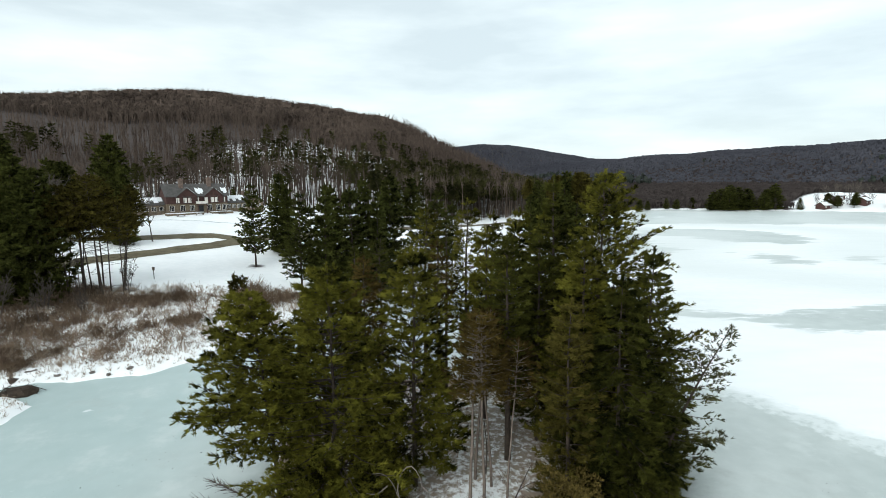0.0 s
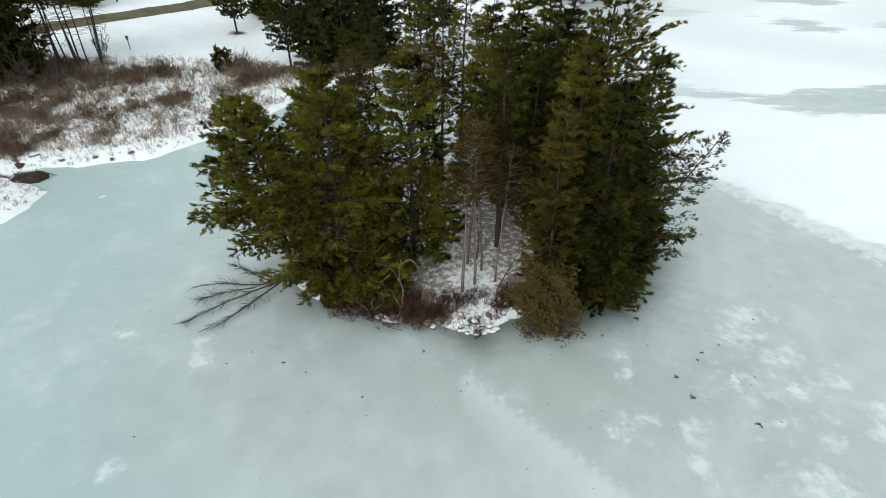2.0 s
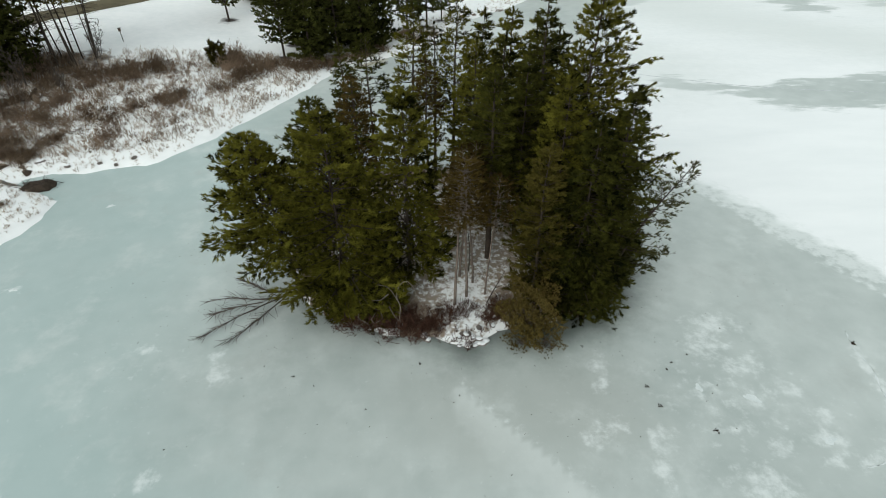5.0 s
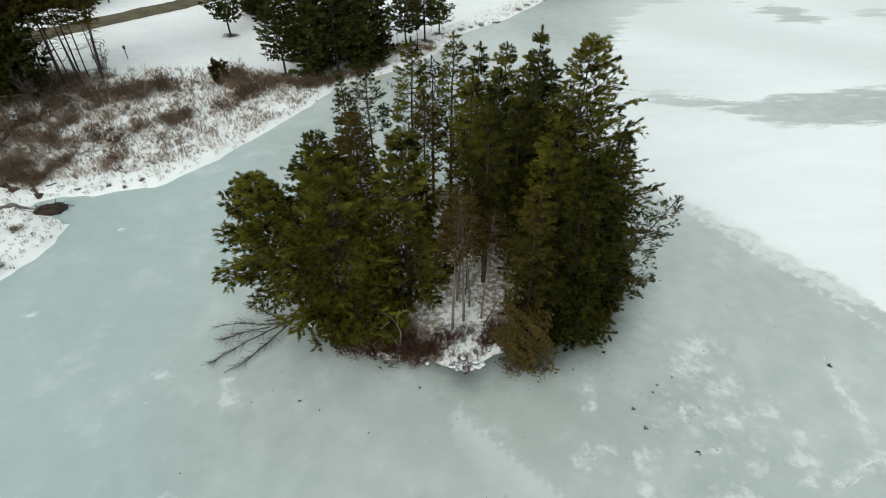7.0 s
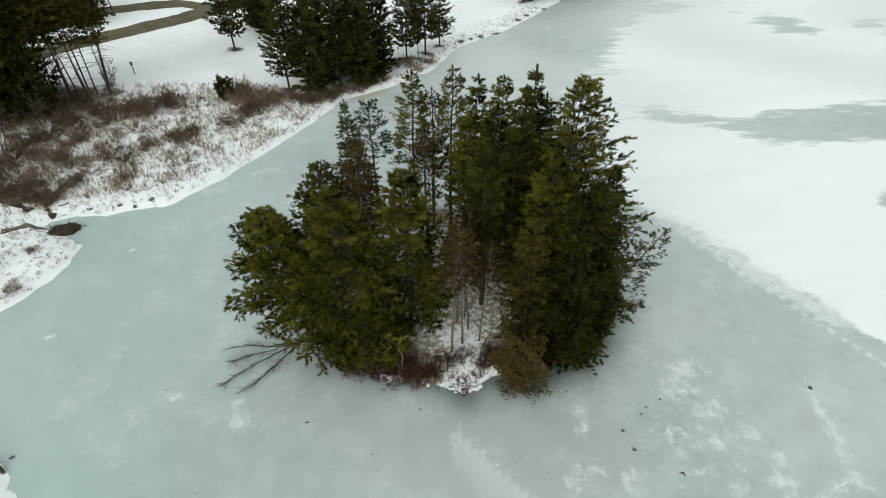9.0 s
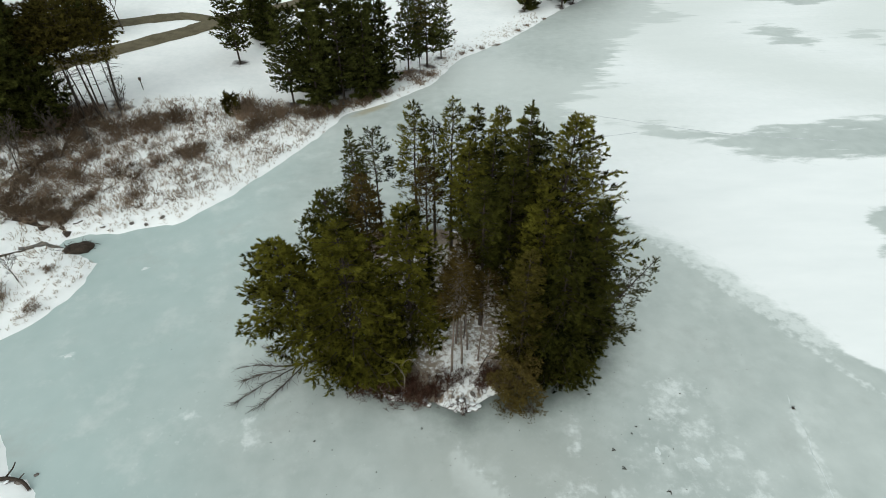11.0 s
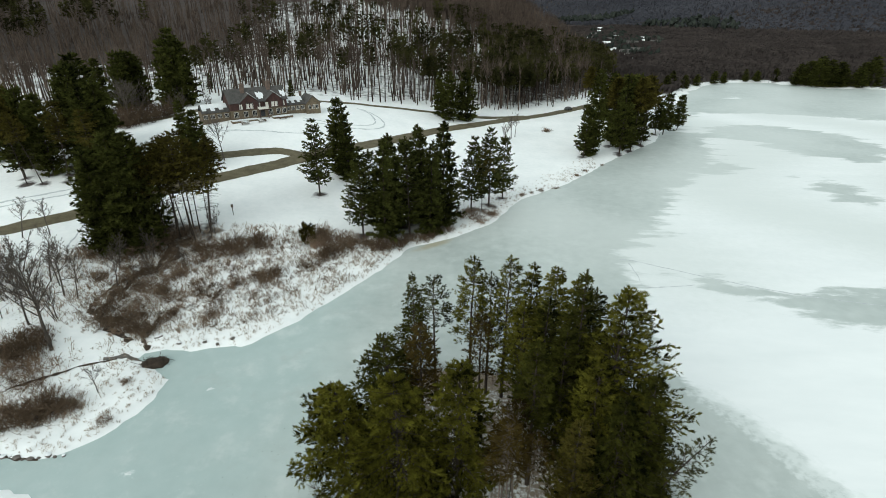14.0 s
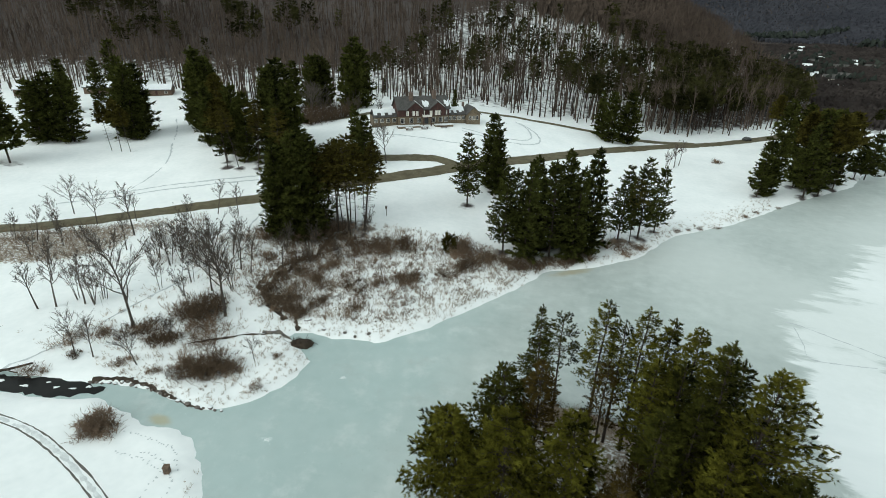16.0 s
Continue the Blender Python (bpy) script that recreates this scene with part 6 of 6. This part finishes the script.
fallen = thing("fallen_tree_top", -13.0, 40.3, .25, 0, "grey fallen tree top with branches spread on the ice", "tree")
for r, pts in ((.11, [(1.6, .8, .35), (0, 0, .3), (-2.4, -.5, .35), (-5.2, -.3, .4), (-7.4, -.4, .15)]), (.09, [(-.6, -.2, .3), (-2.6, -1.6, .3), (-4.8, -3.2, .15), (-6.8, -4.9, -.1)]), (.09, [(-.3, -.2, .3), (-1.8, -2.4, .2), (-3.2, -4.2, .0), (-4.6, -5.6, -.15)]),
               (.07, [(-2.2, -.9, .35), (-4.4, -1.4, .3), (-6.6, -2.2, .05)]), (.06, [(-1.0, -.2, .4), (-3.0, .8, .8), (-4.6, 1.6, .9)])):
    q = smooth_line([np.array(a) for a in pts], .4)
    me = tri_mesh("branch", *((lambda vq: (vq[0], np.zeros((0, 3), int), vq[1]))(tubes([(q, np.linspace(r, r * .3, len(q)))] + [(a, b) for a, b in branchlets(rng, q, 60, 1.1, .026)], 4))))
    part("branch", me, M_BARK, fallen)


def leafy_bush(name, x, y, tall, wide, leaf, label, n=900, size=.26):
    v, q = bare_tree(int(abs(x * 10)), tall, stems=4, reach=.45, forks=3, twigs=3, thick=.045)
    g = np.random.default_rng(int(tall * 100))
    d = unit(g.normal(0, 1, (n, 3)))
    at = d * np.array([wide, wide, tall * .5]) * (g.uniform(.25, 1, (n, 1)) ** .5) * (1 + .3 * np.sin(5 * d[:, :1] + 3 * d[:, 1:2] + 4 * d[:, 2:])) + np.array([0, 0, tall * .52])
    plant(name, x, y, label, ((v, q), tufts(g, at, d, size, 6, .22, 1.0, 0)), M_BARK, leaf, "bush", leaf_name="foliage")


leafy_bush("oak_bush", 8.4, 35.6, 5.4, 2.5, M_RUST_LEAF, "young oak bush with dry olive brown leaves", 2900, .18)
leafy_bush("oak_bush", 7.4, 34.2, 2.4, 1.4, M_RUST_LEAF, "low oak bush with dry brown leaves over the ice", 520, .15)
leafy_bush("oak_bush", 9.6, 34.0, 2.6, 1.5, M_RUST_LEAF, "low oak bush with dry brown leaves over the ice", 520, .15)
leafy_bush("juniper_bush", -38.1, 102.6, 4.6, 1.7, M_OLIVE_PINE, "small open evergreen beside the scrub", 300, .55)

# ---- on the ice ----
for x, y, k in ((16.9, 27.5, .5), (16.5, 29.3, .45), (20.1, 25.3, .5), (35.1, 33.1, .6), (18.6, 30.9, .3), (19.2, 31.6, .3), (20.8, 32.4, .25), (-1.0, 32.2, .35), (-11, 31.3, .35), (-18.7, 25.2, .2), (12.5, 33.6, .3), (24.8, 35.2, .25), (41, 24.5, .6), (-9.2, 30.3, .2), (2.0, 29.0, .2), (-5.0, 28.0, .2)):
    k *= .72
    ob = thing("leaf_litter", x, y, .005, 0, "clump of dead leaves frozen on the ice", "leaves", "litter on the ice")
    g2 = np.random.default_rng(int(abs(x * 31 + y * 7)))
    at = np.concatenate([g2.normal(0, k * .3, (9, 2)) * .75, np.full((9, 1), .02)], -1)
    part("leaf_heap", tri_mesh("leaf_heap", *tufts(g2, at, unit(np.concatenate([g2.normal(0, 1, (9, 2)), np.full((9, 1), .2)], -1)), k * .33, 4, .3, .5, .1)), M_MUD, ob)


g4 = np.random.default_rng(91)
a = g4.uniform(2.6, 6.2, 190)
q = np.stack([2 + np.cos(a) * g4.uniform(15, 34, 190), 44 + np.sin(a) * g4.uniform(11, 26, 190), np.full(190, .012)], -1)
q = q[away(q[:, 0], q[:, 1], ISLE) > .8]
tagged(part("ice_debris", tri_mesh("ice_debris", *tufts(g4, q, unit(g4.normal(0, 1, q.shape) * [1, 1, .02]), g4.uniform(.05, .15, len(q)), 2, .22, .3, .02)), M_MUD), "bits of bark and twigs blown over the ice", "debris", kind="stuff")


def blot(rng, x, y, rx, ry, turn, z, n=18):
    a = np.arange(n) / n * 2 * np.pi
    r = 1 + .22 * np.sin(3 * a + rng.uniform(0, 6)) + .16 * np.sin(5 * a + rng.uniform(0, 6)) + rng.normal(0, .07, n)
    c, s = math.cos(turn), math.sin(turn)
    u, w = rx * r * np.cos(a), ry * r * np.sin(a)
    out = np.stack([x + c * u - s * w, y + s * u + c * w, np.full(n, .004)], -1)
    mid = np.stack([x + (out[:, 0] - x) * .6, y + (out[:, 1] - y) * .6, np.full(n, z)], -1)
    v = np.concatenate([out, mid, [[x, y, z]]])
    i = np.arange(n)
    j = (i + 1) % n
    return v, np.concatenate([np.stack([i, j, n + j], -1), np.stack([i, n + j, n + i], -1), np.stack([n + i, n + j, np.full(n, 2 * n)], -1)])


def blots(name, rows, label, material):
    vs, ts, k = [], [], 0
    for row in rows:
        v, t = blot(rng, *row)
        vs.append(v), ts.append(t + k)
        k += len(v)
    return tagged(part(name, tri_mesh(name, np.concatenate(vs), np.concatenate(ts)), material), label, "snow", kind="stuff")


M_TROD = mat("trodden_snow", (.42, .44, .46), (.7, .72, .73), scale=1.5, rough=.9)
M_SCUFF = mat("scuffed_snow", (.52, .53, .54), (.84, .85, .85), scale=1.2, rough=.9)
rows = [(24, 28, .55, .3, -.6, .02), (20.4, 29.1, .2, .4, .1, .02), (27.6, 24.3, .5, .3, .3, .02), (-39.7, 42.7, .4, .25, 0, .04), (-37.5, 57.5, .45, .3, .5, .03)]
blots("snow_flecks", rows, "thin flecks of snow on bare ice", M_FLECK)
ribbon("ice_seam", [(35.4, 34.6), (34.8, 32.5), (34.9, 30.4), (34.2, 28.5), (33.9, 26), (33.4, 23.6)], [(0, .03), (.4, .1), (.7, .06), (1, .12)], .01, M_FLECK, gap=.3, across=2, rough=.04, level=.004)["label"] = "thin white seam in the ice"
ribbon("ice_seam_2", [(33.6, 24.3), (31.6, 23.7), (30.4, 22.6), (28.8, 22.2)], [(0, .04), (.5, .16), (1, .08)], .01, M_FLECK, gap=.3, across=2, rough=.04, level=.004)["label"] = "thin white seam in the ice"
ribbon("ice_crack", [(28, 104.5), (31, 104), (37.6, 100.9), (46.9, 96.5), (58, 92.5), (75, 89)], .22, .01, M_TROD, gap=1, across=2, rough=.08, level=.004)["label"] = "grey crack across the snowy ice"
ribbon("ice_crack_2", [(29.6, 103), (30.1, 97), (30.4, 93), (36, 93.6), (40, 94.6)], .18, .01, M_TROD, gap=1, across=2, rough=.06, level=.004)["label"] = "thin grey crack in the ice"

# ---- by the creek ----
ribbon("creek", [(-100, 34.7), (-90, 35.2), (-82, 36.3), (-76, 38.4), (-70.5, 39.9), (-67.8, 41.2)], [(0, 2.2), (.3, 3.0), (.45, 2.2), (.6, 3.6), (.8, 4.4), (.9, 3.0), (1, 1.0)], .03, M_WATER, gap=.8, across=4, rough=.3, level=.004)["label"] = "narrow creek of open black water"
RILL = [(-68, 101.8), (-65.8, 96.7), (-61.6, 92.3), (-63.5, 88.1), (-65.9, 84.3), (-67.3, 79.6), (-67.3, 74.4), (-64, 71.6), (-59.6, 71.5), (-55.7, 69.6), (-53, 66.7), (-51.4, 64.8)]
ribbon("rill", RILL, [(0, .5), (.15, 1.1), (.3, .5), (.45, .8), (.6, .45), (.75, 1.1), (.9, .5), (1, .7)], .06, M_MUD, gap=.6, across=3, rough=.3)["label"] = "narrow dark rill winding through the scrub"
ribbon("creek_bank", [(-71, 41.6), (-68, 43.2), (-64, 43.9), (-60, 43.9), (-56.5, 43.6), (-54, 43.4), (-51.5, 43.6)], [(0, .7), (.3, .4), (.5, .6), (.8, .3), (1, .1)], .1, M_MUD, gap=.5, across=3, rough=.18)["label"] = "dark undercut bank along the creek"
ribbon("side_stream", [(-49, 62.3), (-51.5, 62.8), (-53.8, 62.6), (-56, 61.4)], [(0, 1.3), (.5, 1.1), (1, .3)], .05, M_RUT, gap=.6, across=4, rough=.3)["label"] = "shallow stream bed of dead grass and mud"
ribbon("side_stream_edge", [(-54.2, 62.0), (-55.6, 61.2), (-57.8, 59.9), (-59.7, 57.9), (-61.8, 55.8), (-64.5, 53.6)], [(0, .2), (.3, .5), (.6, .3), (.8, .5), (1, .1)], .15, M_MUD, gap=.6, across=2, rough=.15)["label"] = "dark muddy edge of the stream"
ribbon("ditch", [(-55, 66.4), (-60.5, 69), (-65.4, 73.5), (-64.8, 75.6), (-66.2, 78.4), (-64.9, 81), (-65.5, 84.4), (-63.4, 87), (-64.0, 90.7), (-65.8, 97.4), (-70.9, 101.9)], [(0, .7), (.15, 1.3), (.3, .6), (.45, 1.1), (.6, .5), (.8, .9), (1, .4)], .1, M_MUD, gap=.7, across=2, rough=.22)["label"] = "dark winding ditch in the scrub"
for i in range(26):
    k = i / 25
    x = -71 + 22 * k
    y = float(np.interp(x, [-71, -66, -60, -54, -49], [41.3, 43.3, 44, 43.5, 44.6])) + g.uniform(-.3, .3)
    boulder(120 + i, x, y, max(ground(x, y), 0) + .03, g.uniform(.18, .5), g.random() < .45, label="dark rock on the creek bank", group="creek rocks")
for i in range(16):
    x, y = g.uniform(-62, -37), 0
    y = float(np.interp(x, [-62, -50, -45, -37], [70, 67.3, 66.3, 69.3])) + g.uniform(-.2, .6)
    boulder(160 + i, x, y, max(ground(x, y), 0) + .03, g.uniform(.2, .45), g.random() < .5, label="dark rock along the snowy shore", group="creek rocks")

rows = [(-79, 37.0, .7, .3, .3, .09), (-74.5, 38.6, .5, .25, .5, .09), (-72, 39.4, .6, .2, .4, .09), (-83.5, 36.4, .9, .3, .1, .09), (-76.6, 38.9, .4, .2, .6, .09), (-70.3, 40.6, .5, .3, .2, .09), (-88, 35.8, .8, .3, 0, .09)]
blots("creek_ice", rows, "broken snowy ice in the open creek", M_CAP)

mound = thing("beaver_lodge", -48.4, 62.0, .0, 20, "dark mound of sticks and mud at the shore", "mound")
bm = bmesh.new()
bmesh.ops.create_icosphere(bm, subdivisions=3, radius=1)
for v in bm.verts:
    v.co *= 1 + .25 * noise.noise(v.co * 2)
    v.co = Vector((v.co.x * 1.9, v.co.y * 1.3, max(v.co.z, -.2) * 1.0))
part("mud_heap", bm, M_MUD, mound)
g3 = np.random.default_rng(8)
sticks = []
for _ in range(60):
    a = g3.uniform(0, 6.28)
    d = unit(np.array([math.cos(a), math.sin(a), g3.uniform(-.2, .5)]))
    c = np.array([g3.normal(0, .8), g3.normal(0, .55), g3.uniform(.3, 1.0)])
    sticks.append((np.stack([c - d * .9, c, c + d * g3.uniform(.6, 1.3)]), np.array([.04, .04, .02])))
v, q = tubes(sticks, 4)
part("stick_pile", tri_mesh("stick_pile", v, np.zeros((0, 3), int), q), M_PINE_BARK, mound)

bin_ = thing("trash_bin", -46.5, 33.3, ground(-46.5, 33.3), 25, "brown slatted wooden trash bin on snow", "bin")
bin_.scale = (.72, .72, .85)
for i in range(4):
    for s in (-1, 1):
        part("slat", boxes((-.42 + i * .22, s * .42 - .02, 0, -.24 + i * .22, s * .42 + .02, 1.15), bevel=.008), M_WOOD, bin_)
        part("slat", boxes((s * .42 - .02, -.4 + i * .2, 0, s * .42 + .02, -.23 + i * .2, 1.15), bevel=.008), M_WOOD, bin_)
part("lid", boxes((-.5, -.5, 1.15, .5, .5, 1.23), bevel=.02), M_WOOD, bin_)
part("drum", boxes((-.36, -.36, 0, .36, .36, 1.1), bevel=.1), M_STEEL, bin_)

nest = thing("nest_box", -58.8, 111.5, ground(-58.8, 111.5), 10, "grey nest box on a thin post in snow", "bird box")
part("post", boxes((-.06, -.06, -.3, .06, .06, 2.2)), M_BARK, nest)
part("box_body", boxes((-.2, -.18, 1.9, .2, .18, 2.45), bevel=.02), M_WOOD, nest)
part("box_roof", boxes((-.26, -.24, 2.45, .26, .24, 2.52), bevel=.01), M_STEEL, nest)

log = thing("driftwood_log", -37.4, 28.4, .15, 0, "dark driftwood log on the snowy bank", "log")
for r, pts in ((.22, [(-2.0, -.3, .1), (0, 0, .25), (1.6, -.3, .15), (2.6, -1.0, .0)]), (.08, [(0, 0, .3), (.4, .7, .6), (.6, 1.1, 1.0)]), (.07, [(1.2, -.2, .2), (1.6, .3, .5)])):
    q = smooth_line([np.array(a) for a in pts], .3)
    v, f = tubes([(q, np.linspace(r, r * .6, len(q)))], 7)
    part("bole" if r > .1 else "branch_stub", tri_mesh("bole", v, np.zeros((0, 3), int), f), M_PINE_BARK, log)
for i in range(7):
    x, y = -39.5 + g.uniform(-.5, 4.5), 28.3 + g.uniform(-.8, .8)
    boulder(200 + i, x, y, max(ground(x, y), 0) + .03, g.uniform(.2, .4), g.random() < .5, group="creek rocks")

trunk = thing("fallen_log", -84, 38.4, .3, 0, "dark fallen log at the edge of the creek", "log")
for r, pts in ((.24, [(-2.6, -2.2, .1), (0, 0, .3), (1.8, 2.0, .5)]), (.12, [(-.6, -.4, .3), (.8, -.6, .4), (1.9, -.3, .3)])):
    q = smooth_line([np.array(a) for a in pts], .3)
    v, f = tubes([(q, np.linspace(r, r * .6, len(q)))], 7)
    part("bole" if r > .2 else "branch_stub", tri_mesh("bole", v, np.zeros((0, 3), int), f), M_PINE_BARK, trunk)

# wheel tracks and footpaths in the snow
OUTER_RUT = [(-92, 27.6), (-83, 30.3), (-74.9, 31.5), (-70.5, 31.7), (-65.4, 31.4), (-59.9, 30.5), (-54.8, 29.4), (-51.1, 28.4), (-47.6, 27.2), (-43, 25)]
INNER_RUT = [(-91.6, 26.2), (-82, 29.0), (-73.1, 30.5), (-68.5, 30.5), (-63.8, 30.0), (-58.9, 29.1), (-54.7, 28.1), (-50.9, 27.0), (-47.6, 25.8), (-43.6, 23.7)]
ribbon("wheel_track_1", OUTER_RUT, .2, .02, M_RUT, gap=.7, across=2, rough=.04)["label"] = "wheel rut pressed into the snow"
ribbon("wheel_track_2", INNER_RUT, .2, .02, M_RUT, gap=.7, across=2, rough=.04)["label"] = "wheel rut pressed into the snow"
ribbon("wheel_track_middle", (np.array(OUTER_RUT) + np.array(INNER_RUT)) / 2, .55, .012, M_SCUFF, gap=.5, across=3, rough=.12)["label"] = "scuffed grey snow between wheel ruts"
for name, pts, w in (("footpath_1", [(-86, 38), (-84, 42), (-82.5, 50), (-81.8, 60.6), (-80.9, 72), (-84, 88), (-89, 103)], .35), ("field_track_1", [(-140, 84), (-130, 93), (-121, 101.5), (-110, 109), (-101, 115)], .6), ("field_track_2", [(-143, 86), (-131, 96), (-122, 104.5), (-111, 111.5), (-102, 117.5)], .6),
                     ("field_track_3", [(-131, 97), (-133, 106), (-139, 118), (-152, 132), (-166, 147), (-186, 165)], .5), ("lawn_track_1", [(-52, 205), (-44, 196), (-42, 187), (-50, 181), (-64, 178)], .6), ("lawn_track_2", [(-50, 204), (-40, 194), (-39, 185), (-49, 178.5), (-63, 175.5)], .6), ("lawn_track_3", [(-88, 157), (-78, 160), (-66, 163), (-54, 166)], .5)):
    ribbon(name, pts, w, .05, M_TROD, gap=1, across=2, rough=.12)["label"] = "faint track trodden into the snow"
rows = []
for (x0, y0), (x1, y1) in (((-50, 36.6), (-46, 34)), ((-55, 33), (-47, 33)), ((-52, 34.5), (-47, 33.6)), ((-46, 33), (-43.5, 30.5)), ((-47, 32.6), (-46.5, 29.5)), ((-57, 36), (-50, 36))):
    n = int(math.hypot(x1 - x0, y1 - y0) / .45)
    for k in np.linspace(0, 1, n):
        x, y = x0 + (x1 - x0) * k + rng.normal(0, .12), y0 + (y1 - y0) * k + rng.normal(0, .12) + .5 * math.sin(k * 3)
        rows.append((x, y, .15, .09, rng.uniform(0, 3), .01))
vs, ts, k = [], [], 0
for row in rows:
    v, t = blot(rng, *row, n=8)
    v[:, 2] += land(v[:, 0], v[:, 1]) + .02
    vs.append(v), ts.append(t + k)
    k += len(v)
tagged(part("snow_footprints", tri_mesh("snow_footprints", np.concatenate(vs), np.concatenate(ts)), M_TROD), "lines of footprints in the snow", "footprints", kind="stuff")
